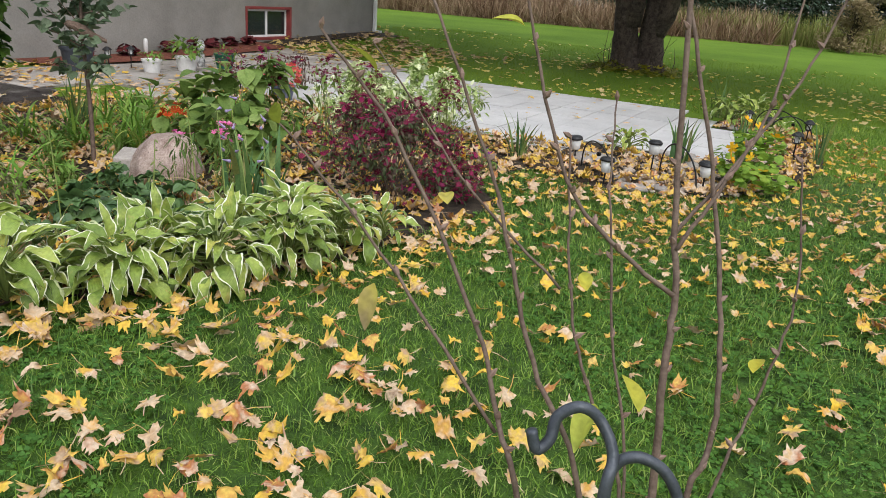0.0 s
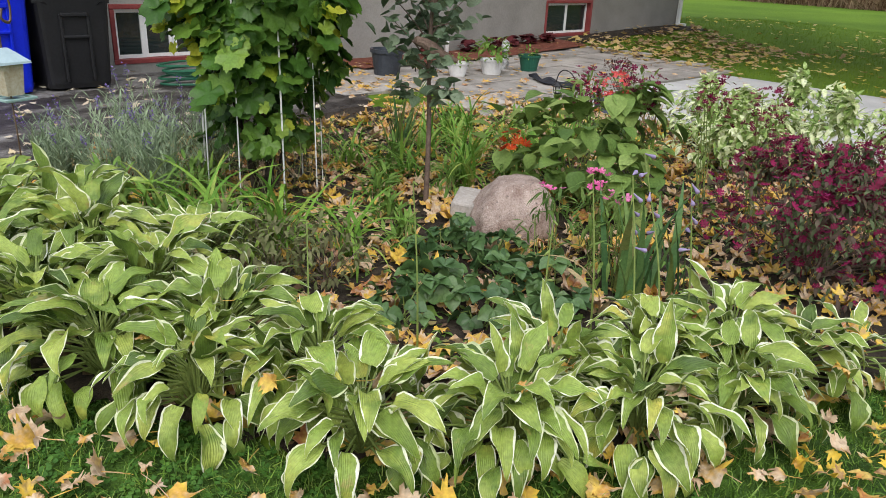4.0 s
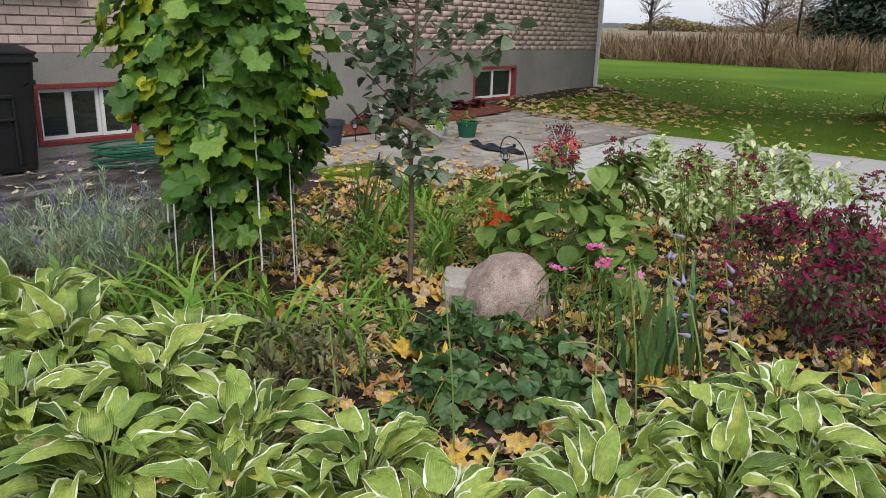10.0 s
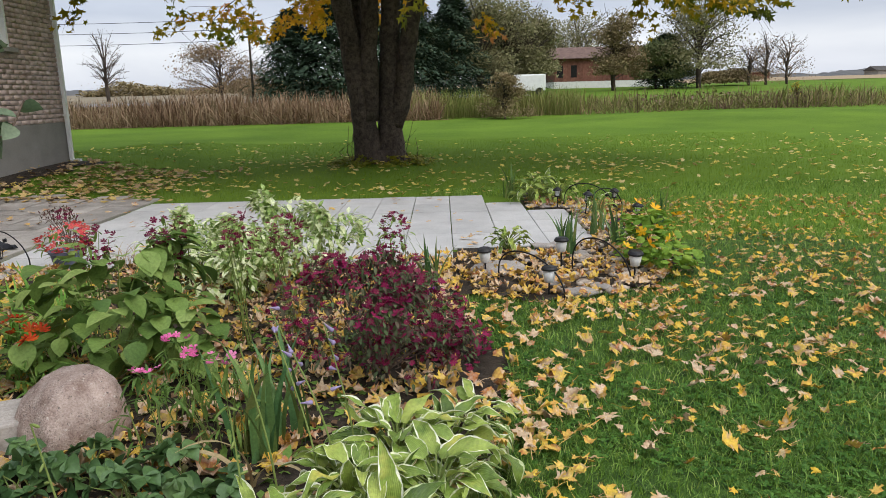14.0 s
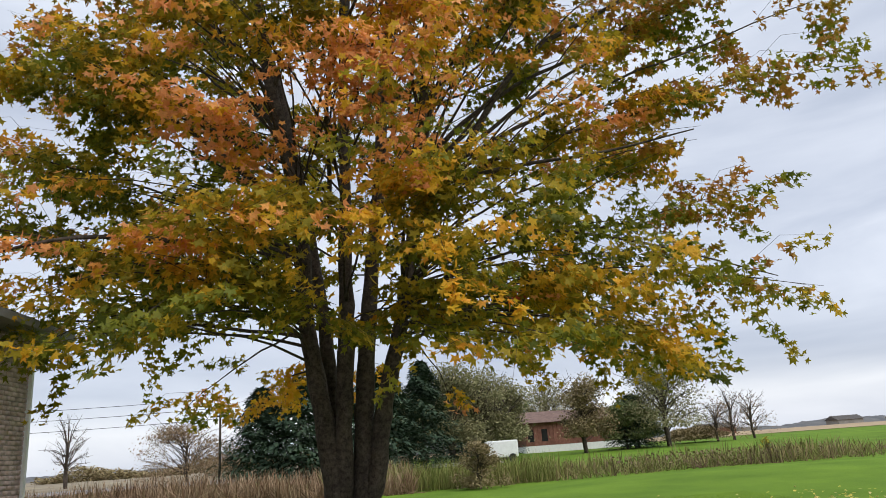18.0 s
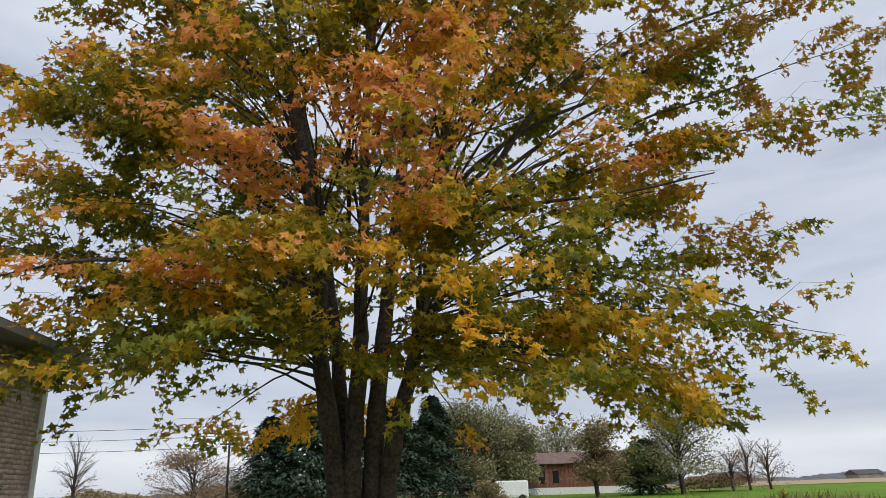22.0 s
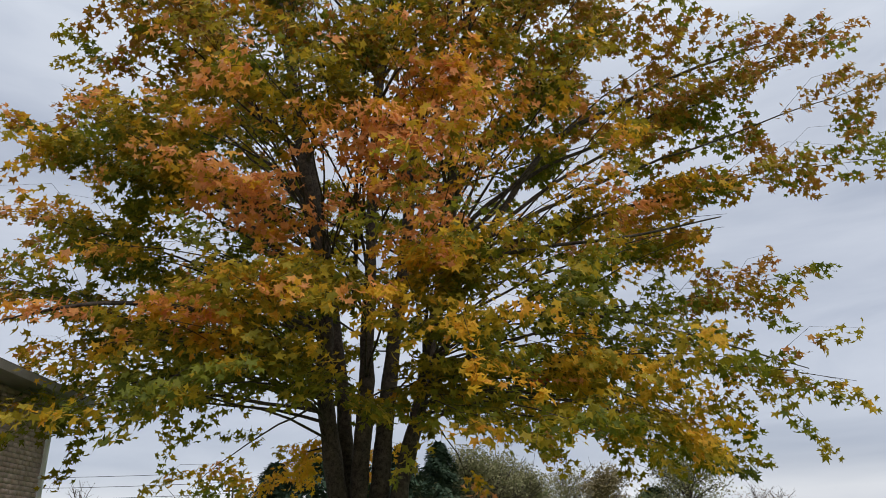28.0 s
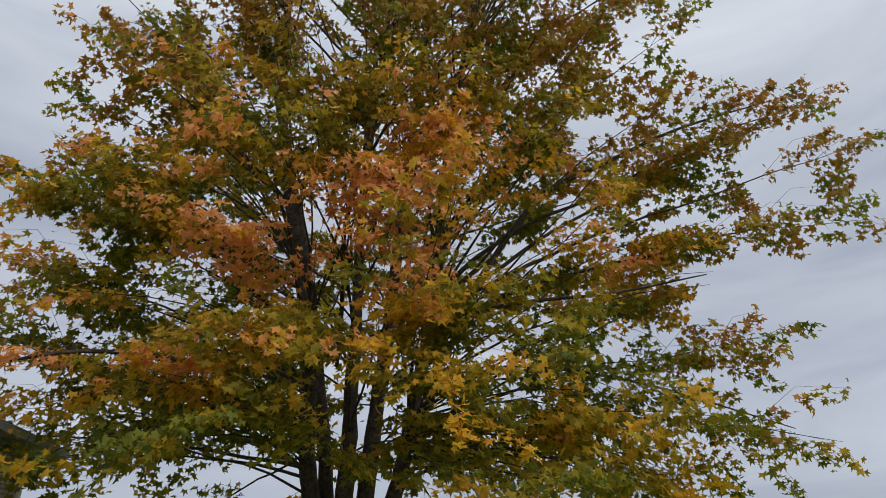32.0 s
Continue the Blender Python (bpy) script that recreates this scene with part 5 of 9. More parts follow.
def hosta(x, y, size, leaves, seed, plain=0.0):
    """A mound of limp blades: those on top stand out level, those below hang."""
    r = random.Random(seed)
    ob = thing("hosta", pose(x, y, gh(x, y) + 0.02, 0, 0, r.uniform(0, 360)), "hosta with drooping green leaves edged in cream" if plain < 0.5 else "large wilting hosta with limp green leaves", "hosta", "hostas edging the bed")
    leaves = int(leaves * 1.85)
    bm = bmesh.new()
    for k in range(leaves):
        low = (k + 0.5) / leaves
        meshes = HOSTA_PLAIN if r.random() < plain * 0.8 else HOSTA_MESHES
        az = k * 137.5 + r.uniform(-26, 26)
        top = r.random() < 0.05
        rad = size * (0.10 + 0.52 * low**0.7) * r.uniform(0.75, 1.15)
        z = size * (0.72 - 0.48 * low**1.3) * r.uniform(0.8, 1.08)
        pitch = 64 if top else 26 - 68 * low + r.uniform(-20, 18)
        sc = size * r.uniform(0.34, 0.58)
        p = pose(0, 0, 0, 0, 0, az) @ Vector((0, rad, z))
        m = Matrix.Translation(p) @ pose(0, 0, 0, 0, 0, az + r.uniform(-30, 30)) @ pose(0, 0, 0, pitch, r.uniform(-22, 22), 0) @ Matrix.Diagonal((sc * r.uniform(0.78, 1.05), sc, sc, 1))
        pick = min(len(meshes) - 1, int((low * 0.75 + r.random() * 0.35) * len(meshes)))
        piece("leaf", meshes[0 if top else pick], m, ob)
        tube(bm, [(0, 0, 0), Vector((p.x * 0.35, p.y * 0.35, p.z * 0.75)), p], [0.004, 0.0035, 0.003], 4, False)
    part("leaf_stalk", bm, STALK, ob, kind="stuff")
    return ob


HOSTAS = [(1.66, 5.15, 0.34, 40, 0.5), (1.50, 4.78, 0.34, 44, 0.55), (1.82, 4.72, 0.38, 42, 0.4), (1.42, 4.40, 0.34, 44, 0.6), (1.74, 4.32, 0.39, 46, 0.4), (1.46, 4.02, 0.34, 44, 0.6), (1.78, 3.92, 0.36, 46, 0.4), (2.02, 4.1, 0.32, 34, 0.2),
          (1.52, 3.66, 0.33, 42, 0.5), (1.82, 3.52, 0.33, 42, 0.3), (1.64, 3.34, 0.30, 38, 0.25), (1.92, 3.18, 0.33, 44, 0.1), (1.86, 2.92, 0.31, 40, 0.2), (2.14, 2.68, 0.32, 42, 0.2), (2.38, 2.75, 0.31, 40, 0.1),
          (2.44, 2.50, 0.32, 42, 0.15), (2.68, 2.60, 0.31, 42, 0.1), (2.72, 2.38, 0.30, 36, 0.15), (2.93, 2.50, 0.31, 40, 0.1), (3.02, 2.34, 0.28, 32, 0.15), (3.26, 2.25, 0.22, 14, 0.15)]
for k, (x, y, s, n, p) in enumerate(HOSTAS):
    hosta(x, y, s, n, 300 + k, p)

FLOWER_LILAC = leaf_material("lilac_petal", [(0.34, 0.26, 0.48), (0.44, 0.36, 0.56), (0.56, 0.48, 0.66)], 9, 0.2, 0.3, 0.5)


def hosta_stalk(x, y, h, lean, seed, flowers=True):
    r = random.Random(seed)
    ob = thing("hosta_flower_stalk", pose(x, y, gh(x, y)), "tall hosta flower stalk with lilac bells" if flowers else "spent hosta flower stalk gone to seed", "flower stalk", "hosta flower stalks")
    line = bent([(0, 0, 0), (lean[0] * 0.3, lean[1] * 0.3, h * 0.5), (lean[0], lean[1], h)], 6)
    bm = bmesh.new()
    tube(bm, line, list(np.linspace(0.004, 0.002, len(line))), 6)
    part("stalk", bm, STALK, ob)
    for k in range(5):
        p = line[-1 - k]
        a = r.uniform(0, 360)
        bm = bmesh.new()
        if flowers:
            rings = [[(q * math.cos(b), s, q * math.sin(b)) for b in (math.pi * j / 3 for j in range(6))] for q, s in ((0.002, 0), (0.003, 0.012), (0.006, 0.026), (0.008, 0.036), (0.004, 0.04))]
        else:
            rings = [[(q * math.cos(b), s, q * math.sin(b)) for b in (math.pi * j / 3 for j in range(6))] for q, s in ((0.002, 0), (0.005, 0.01), (0.005, 0.025), (0.001, 0.032))]
        ring_loft(bm, rings)
        bmesh.ops.transform(bm, matrix=pose(*p, r.uniform(-55, 5), 0, a) @ Matrix.Scale(0.95 if flowers else 0.75, 4), verts=bm.verts[:])
        part("bell_flower" if flowers else "seed_pod", bm, FLOWER_LILAC if flowers else STALK, ob, smooth=True)


for k, (x, y, h, lx, ly, f) in enumerate(((2.72, 2.70, 0.60, 0.10, 0.14, 1), (2.82, 2.66, 0.64, 0.12, 0.22, 1), (2.90, 2.62, 0.58, 0.06, 0.10, 1), (2.68, 2.82, 0.60, 0.05, 0.10, 0), (2.45, 2.85, 0.5, 0.08, 0.05, 0), (2.0, 3.35, 0.42, 0.1, 0.15, 0), (1.55, 4.9, 0.36, -0.06, 0.05, 0), (2.3, 3.2, 0.55, 0.05, 0.1, 0))):
    hosta_stalk(x, y, h, (lx, ly), 500 + k, bool(f))


def strap_plant(name, x, y, n, length, width, bends, tilt, mat, label, seed, category="plant", spread=0.06, group=""):
    """A clump of sword or strap leaves, each a piece of its own."""
    r = random.Random(seed)
    ob = thing(name, pose(x, y, gh(x, y)), label, category, group)
    meshes = [shape_mesh(name + "_leaf", strap_shape(width / length, b, 8, 0.4), mat) for b in bends]
    for k in range(n):
        sc = length * r.uniform(0.6, 1.1)
        m = pose(r.uniform(-spread, spread), r.uniform(-spread, spread), 0, 0, 0, r.uniform(0, 360)) @ pose(0, 0, 0, r.uniform(-tilt, tilt * 0.4), 0, r.uniform(-60, 60)) @ Matrix.Diagonal((sc, sc, sc, 1))
        piece("leaf", meshes[k % len(meshes)], m, ob)
    return ob


STRAP = leaf_material("strap_green", [(0.08, 0.19, 0.025), (0.14, 0.29, 0.04), (0.22, 0.37, 0.06), (0.38, 0.40, 0.10)], 5, 0.2, 0.25, 0.5, True)
IRIS = leaf_material("iris_green", [(0.05, 0.12, 0.045), (0.085, 0.17, 0.055), (0.15, 0.22, 0.06), (0.30, 0.27, 0.10)], 6, 0.3, 0.15, 0.5, True)
for k, (x, y, n, ln) in enumerate(((2.40, 4.15, 36, 0.62), (2.26, 4.42, 36, 0.60), (2.62, 3.98, 22, 0.50), (2.12, 4.62, 30, 0.55), (2.55, 4.45, 28, 0.54))):
    strap_plant("daylily", x, y, n, ln, 0.022, (1.0, 1.6, 2.2, 2.6), 30, STRAP, "daylily clump with arching strap leaves", 520 + k, "daylily", group="daylilies")
for k, (x, y) in enumerate(((3.85, 4.55), (4.15, 4.75), (4.35, 4.3), (4.6, 4.95), (3.6, 4.75), (4.5, 4.6), (4.85, 4.6), (3.7, 4.4), (4.0, 5.0), (4.35, 5.15), (4.7, 5.4), (3.45, 5.1), (5.1, 4.85))):
    strap_plant("daylily", x, y, 30, 0.42, 0.020, (0.8, 1.2, 1.6), 30, STRAP, "grassy green daylily clump behind the rock", 530 + k, "daylily", group="daylilies")
for k, (x, y, n, ln, w) in enumerate(((3.16, 3.02, 16, 0.50, 0.035), (3.30, 2.92, 12, 0.46, 0.035), (3.90, 5.12, 18, 0.50, 0.03), (4.05, 5.3, 12, 0.5, 0.03), (5.52, 2.42, 14, 0.38, 0.03), (7.05, 1.0, 16, 0.4, 0.03), (9.6, 1.55, 14, 0.42, 0.035), (6.3, 1.40, 20, 0.40, 0.03), (6.5, 0.95, 18, 0.42, 0.022), (7.2, 0.45, 16, 0.42, 0.02))):
    strap_plant("iris", x, y, n, ln, w, (0.15, 0.35, 0.6), 16, IRIS, "iris clump with upright sword leaves", 540 + k, "iris", group="irises")
DRY = leaf_material("dry_strap", [(0.34, 0.25, 0.13), (0.46, 0.36, 0.20)], 8, 0.4, 0.2, 0.7, True)
strap_plant("dry_iris_leaf", 3.0, 2.98, 3, 0.42, 0.03, (1.3, 1.6), 20, DRY, "dead tan iris leaves bent over", 560, "dead leaves", 0.03)


def leafy(name, x, y, spots, shape, size, mat, label, category, stems=10, stem_r=0.004, seed=1, tilt=0.7, group="", per=40, stem_mat=None, leaf_objs=0):
    """A bushy plant: stems from one foot to the given puffs of leaves; spots hold x, y, z of the puff, its radius and height."""
    g = np.random.default_rng(seed)
    r = random.Random(seed)
    ob = thing(name, pose(x, y, gh(x, y)), label, category, group)
    P = []
    for cx, cy, cz, rad, ht in spots:
        d = g.normal(0, 1, (per, 3))
        d /= np.linalg.norm(d, axis=1)[:, None]
        P.append(np.array([cx, cy, cz]) + d * np.array([rad, rad, ht]) * g.uniform(0.3, 1, (per, 1)) ** 0.4)
    P = np.concatenate(P)
    P = P[P[:, 2] > 0.01]
    bm = bmesh.new()
    for k in range(stems):
        if k and stems < 20:
            part("stem", bm, stem_mat or STALK, ob)
            bm = bmesh.new()
        c = Vector(P[r.randrange(len(P))])
        f = Vector((r.uniform(-0.04, 0.04), r.uniform(-0.04, 0.04), 0))
        tube(bm, [f, f.lerp(c, 0.5) + Vector((r.uniform(-0.02, 0.02), r.uniform(-0.02, 0.02), 0.03)), c], [stem_r, stem_r * 0.8, stem_r * 0.5], 5)
    part("stem", bm, stem_mat or STALK, ob, kind="" if stems < 20 else "stuff")
    n = len(P)
    out = np.arctan2(P[:, 1] - y * 0, P[:, 0]) - np.pi / 2
    az, tl = out + g.normal(0, 0.7, n), g.normal(-0.15, tilt, n)
    sz = g.uniform(0.65, 1.2, n) * size
    shapes = shape if isinstance(shape, list) else [shape]
    far = min(leaf_objs, n)
    if n - far > 0:
        scatter("foliage", shapes, P[far:], turns(az[far:], tl[far:], 0 * az[far:]), sz[far:], mat, ob, kind="stuff")
    if far:
        meshes = [shape_mesh(name + "_leaf", s, mat) for s in shapes]
        T = turns(az, tl, 0 * az)
        for k in range(far):
            m = Matrix([[*(T[k][i] * sz[k]), P[k][i]] for i in range(3)] + [[0, 0, 0, 1]])
            piece("leaf", meshes[k % len(meshes)], m, ob)
    return ob, P


def flower_shape(petals=5, r=1.0, cup=0.3):
    """A flower of blunt petals."""
    v, t = [(0, 0, 0)], []
    for k in range(petals):
        a = 2 * math.pi * k / petals
        b = math.pi / petals * 0.92
        i = len(v)
        v += [(r * q * math.cos(a + u * b), r * q * math.sin(a + u * b), cup * h) for q, u, h in ((0.55, -0.95, 0.3), (0.95, -0.55, 0.9), (0.95, 0.55, 0.9), (0.55, 0.95, 0.3))]
        t += [(0, i, i + 1), (0, i + 1, i + 2), (0, i + 2, i + 3)]
    return np.array(v), np.array(t)


def blossoms(ob, P, size, mat, seed, name="blossom", petals=5, cup=0.35, as_objs=False):
    g = np.random.default_rng(seed)
    n = len(P)
    T = turns(g.uniform(0, 6.28, n), g.normal(0.2, 0.6, n), g.uniform(0, 6.28, n))
    s = g.uniform(0.75, 1.2, n) * size
    if as_objs:
        me = shape_mesh(name, flower_shape(petals, 1, cup), mat)
        for k in range(n):
            piece(name, me, Matrix([[*(T[k][i] * s[k]), P[k][i]] for i in range(3)] + [[0, 0, 0, 1]]), ob)
    else:
        scatter(name, [flower_shape(petals, 1, cup)], P, T, s, mat, ob, kind="stuff")


STRAWBERRY = leaf_material("strawberry_green", [(0.035, 0.08, 0.028), (0.07, 0.135, 0.042), (0.12, 0.20, 0.062)], 8, 0.3, 0.15, 0.42, True, spec=0.4)
trif = []
for a in (-1.25, 0.0, 1.25):
    v, t = oval_shape(0.95, 0.22, 0.25, 6)
    v[:, 0] *= 1 + 0.10 * np.sin(np.arange(len(v)) // 3 * np.pi + 0.5)
    c, s = math.cos(a), math.sin(a)
    trif.append((np.stack([v[:, 0] * c + v[:, 1] * s, -v[:, 0] * s + v[:, 1] * c, v[:, 2]], -1), t))
TRIF = (np.concatenate([a for a, _ in trif]), np.concatenate([b + k * len(trif[0][0]) for k, (_, b) in enumerate(trif)]))
r = random.Random(5)
for k, (x, y) in enumerate(((2.6, 3.45), (2.78, 3.6), (2.92, 3.72), (3.02, 3.52), (2.85, 3.34), (2.62, 3.2), (3.0, 3.22), (3.08, 3.74), (2.42, 3.40), (2.82, 3.10))):
    leafy("strawberry_plant", x, y, [(0, 0, 0.10, 0.12, 0.07)], TRIF, 0.064, STRAWBERRY, "low strawberry plant with dark three-part leaves", "strawberry", 8, 0.003, 570 + k, 0.6, "strawberry plants", 14, leaf_objs=14)

BROAD = leaf_material("broad_green", [(0.06, 0.12, 0.03), (0.12, 0.20, 0.045), (0.20, 0.29, 0.07), (0.33, 0.41, 0.13)], 9, 0.3, 0.28, 0.5, True, 0.5)
HEART = [oval_shape(0.85, 0.12, d, 6) for d in (0.25, 0.45)]
leafy("broad_leaved_plant", 3.98, 3.86, [(-0.16, -0.16, 0.34, 0.22, 0.16), (0.0, -0.05, 0.46, 0.28, 0.14), (0.16, 0.16, 0.44, 0.26, 0.16), (-0.05, 0.28, 0.34, 0.26, 0.18), (0.0, 0.05, 0.22, 0.26, 0.14), (0.3, -0.16, 0.40, 0.22, 0.18), (0.1, -0.22, 0.58, 0.13, 0.1), (-0.1, -0.34, 0.28, 0.16, 0.14)], HEART, 0.115, BROAD,
      "leafy bush with broad soft green leaves behind the rock", "bush", 18, 0.005, 600, 0.55, per=34, leaf_objs=290)
PURPLE_LEAF = leaf_material("aster_leaf", [(0.05, 0.075, 0.035), (0.10, 0.14, 0.06), (0.10, 0.07, 0.05), (0.055, 0.035, 0.03)], 6, 0.3, 0.2, 0.6)
MAGENTA = leaf_material("magenta_petal", [(0.085, 0.006, 0.02), (0.17, 0.010, 0.042), (0.30, 0.018, 0.09), (0.11, 0.008, 0.025), (0.42, 0.03, 0.18)], 4, 0.25, 0.3, 0.5)
WINE = leaf_material("wine_petal", [(0.09, 0.005, 0.025), (0.17, 0.008, 0.045), (0.26, 0.012, 0.08)], 4, 0.3, 0.3, 0.5)
mum_spots = [(0, 0, 0.30, 0.34, 0.24), (-0.18, -0.2, 0.2, 0.26, 0.18), (0.2, -0.22, 0.2, 0.26, 0.18), (0.12, 0.22, 0.28, 0.3, 0.22), (-0.2, 0.16, 0.3, 0.28, 0.22), (0.05, -0.05, 0.42, 0.25, 0.14), (0.02, 0.2, 0.46, 0.12, 0.1), (-0.14, -0.12, 0.44, 0.12, 0.08), (0.22, 0.0, 0.44, 0.12, 0.1), (0.3, -0.25, 0.1, 0.18, 0.1), (0.1, -0.36, 0.12, 0.16, 0.1), (0.4, -0.12, 0.28, 0.12, 0.1), (-0.32, -0.05, 0.34, 0.12, 0.1)]
mum, P = leafy("purple_aster", 4.0, 2.66, mum_spots, [oval_shape(0.4, 0.1, 0.3, 3)], 0.036, PURPLE_LEAF, "dense bush smothered in deep magenta asters", "aster bush", 60, 0.003, 610, 0.8, per=300, stem_mat=TWIG)
g = np.random.default_rng(611)
P = P[g.uniform(0, 1, len(P)) < 0.9]
far = np.linalg.norm((P - np.array([0, 0, 0.25])) / np.array([0.45, 0.45, 0.3]), axis=1)
sel = P[(far > 0.55) & (g.uniform(0, 1, len(P)) < 0.36)]
blossoms(mum, sel * np.array([1.04, 1.04, 1.03]), 0.018, MAGENTA, 612, petals=7)
for k, (x, y, h, s) in enumerate(((4.60, 2.60, 0.56, 0.08), (4.35, 3.35, 0.62, 0.11), (4.12, 3.62, 0.66, 0.10), (4.2, 4.0, 0.60, 0.1), (4.5, 3.15, 0.58, 0.11))):
    ob, P = leafy("purple_snapdragon", x, y, [(0, 0, h, s, 0.08), (0.05, 0.03, h * 0.8, s, 0.1), (0, 0, h * 0.5, s * 0.7, 0.14)], oval_shape(0.3, 0.1, 0.2, 3), 0.05, BROAD, "tall snapdragon with wine-red heads", "snapdragon", 9, 0.003, 620 + k, 0.7, "snapdragons", 46)
    blossoms(ob, P[P[:, 2] > h * 0.74][:110] + np.array([0, 0, 0.02]), 0.0155, WINE, 630 + k, petals=6)
VARIEG = leaf_material("variegated_leaf", [(0.10, 0.18, 0.04), (0.20, 0.31, 0.08), (0.34, 0.45, 0.14), (0.62, 0.66, 0.36), (0.76, 0.78, 0.55), (0.28, 0.38, 0.10)], 40, 0.35, 0.3, 0.5)
for k, (x, y, s) in enumerate(((5.75, 3.15, 1.0), (6.15, 3.6, 1.1), (5.6, 3.7, 0.9), (6.0, 4.15, 0.9), (5.2, 3.6, 0.7))):
    leafy("variegated_dogwood", x, y, [(0, 0, 0.3, 0.3 * s, 0.14), (0.2, 0.1, 0.24, 0.25, 0.14), (-0.2, 0.1, 0.26, 0.25, 0.14), (0.05, -0.15, 0.38 * s, 0.14, 0.1), (0.12, 0.12, 0.46 * s, 0.07, 0.09), (-0.15, 0.0, 0.44 * s, 0.06, 0.1)], oval_shape(0.5, 0.15, 0.2, 4), 0.065, VARIEG, "shrub with white-edged pale green leaves", "shrub", 24, 0.003, 640 + k, 0.6, "variegated shrubs", 120)
PINK = leaf_material("pink_petal", [(0.62, 0.10, 0.28), (0.75, 0.16, 0.40), (0.80, 0.28, 0.50)], 6, 0.2, 0.3, 0.5, True)
for k, (x, y) in enumerate(((3.12, 3.36), (3.28, 3.24), (3.42, 3.36), (3.2, 3.12))):
    ob, P = leafy("pink_phlox", x, y, [(0, 0, 0.20, 0.11, 0.12), (0.03, 0.02, 0.32, 0.07, 0.06)], oval_shape(0.2, 0.1, 0.3, 4), 0.065, BROAD, "phlox with narrow leaves and bright pink flowers", "phlox", 9, 0.0025, 650 + k, 0.8, "pink phlox", 40)
    blossoms(ob, P[np.argsort(-P[:, 2])[:6]] + np.array([0, 0, 0.02]), 0.019, PINK, 660 + k, as_objs=True)
LAV = leaf_material("lavender_leaf", [(0.16, 0.23, 0.14), (0.26, 0.34, 0.21), (0.36, 0.44, 0.29), (0.27, 0.38, 0.17)], 6, 0.4, 0.2, 0.7)
VIOLET = leaf_material("violet_bud", [(0.12, 0.08, 0.28), (0.20, 0.14, 0.38), (0.28, 0.20, 0.42)], 6, 0.3, 0.2, 0.7)
NARROW = [oval_shape(0.11, 0.05, d, 2) for d in (0.05, 0.25)]
for k, (x, y, s) in enumerate(((2.25, 5.45, 1.0), (2.55, 5.65, 1.0), (2.4, 5.22, 0.85), (2.72, 5.4, 0.95), (2.1, 5.72, 0.8))):
    g = np.random.default_rng(670 + k)
    r = random.Random(680 + k)
    ob = thing("lavender", pose(x, y, gh(x, y)), "grey-green lavender bush with violet spikes", "lavender", "lavender bushes")
    P, A, E = [], [], []
    bm = bmesh.new()
    for j in range(64):
        a, e, ln = r.uniform(0, 6.283), r.uniform(0, 0.62), r.uniform(0.26, 0.5) * s
        d = Vector((math.cos(a) * math.sin(e), math.sin(a) * math.sin(e), math.cos(e)))
        f = Vector((math.cos(a), math.sin(a), 0)) * 0.08 * r.random()
        tip = f + d * ln
        tube(bm, [f, f.lerp(tip, 0.5) + Vector((0, 0, 0.015)), tip], [0.003, 0.002, 0.001], 3, False)
        for u in np.linspace(0.25, 1.0, 16):
            P.append(f.lerp(tip, u))
            A.append(r.uniform(0, 6.283))
            E.append(r.uniform(0.45, 1.2))
        if j % 9 == 0:
            bs = bmesh.new()
            top = tip + d * 0.10
            tube(bs, [tip, top], 0.0014, 4)
            st = part("flower_stem", bs, LAV, ob)
            q = np.array([np.array(top) - np.array(d) * u * 0.065 + g.normal(0, 0.005, 3) for u in np.linspace(0, 1, 18)])
            scatter("flower_spike", [oval_shape(0.6, 0.1, 0.1, 2)], q, turns(np.arange(18) * 2.4, np.full(18, 0.6), np.zeros(18)), 0.017, VIOLET, st)
    part("stem", bm, LAV, ob, kind="stuff")
    scatter("foliage", NARROW, np.array(P), turns(np.array(A), np.array(E), 0 * np.array(A)), g.uniform(0.045, 0.075, len(P)), LAV, ob, kind="stuff")
WEED = leaf_material("weed_green", [(0.09, 0.18, 0.035), (0.15, 0.26, 0.05), (0.22, 0.33, 0.07)], 6, 0.3, 0.25, 0.6)
for k, (x, y, s) in enumerate(((2.05, 5.0, 0.9), (2.35, 4.85, 1.0), (2.5, 5.0, 0.8), (3.15, 4.45, 0.6), (3.35, 4.65, 0.6), (3.0, 4.2, 0.5), (3.55, 4.35, 0.6), (2.15, 4.75, 0.8), (3.6, 4.9, 0.7), (2.9, 3.95, 0.4), (3.9, 4.2, 0.7), (4.6, 5.4, 0.7), (5.0, 5.1, 0.7), (5.2, 4.6, 0.7), (4.9, 4.0, 0.8))):
    leafy("leafy_weed", x, y, [(0, 0, 0.12 * s, 0.14 * s, 0.1 * s), (0.05, 0.05, 0.2 * s, 0.1 * s, 0.08 * s)], [oval_shape(0.22, 0.1, 0.3, 4)], 0.085, WEED, "green lance-leaved plant in the bed", "plant", 9, 0.0025, 700 + k, 0.8, "low bed plants", 46)
FADED = leaf_material("faded_leaf", [(0.09, 0.085, 0.04), (0.15, 0.15, 0.07), (0.13, 0.16, 0.055), (0.22, 0.19, 0.11)], 8, 0.3, 0.2, 0.8)
for k, (x, y) in enumerate(((2.22, 3.92), (2.38, 3.8), (2.2, 4.1))):
    leafy("withered_plant", x, y, [(0, 0, 0.16, 0.17, 0.13)], [oval_shape(0.4, 0.2, 0.4, 3)], 0.04, FADED, "withering brown-green bushy plant", "plant", 26, 0.002, 720 + k, 1.0, "withered plants", 240, stem_mat=TWIG)

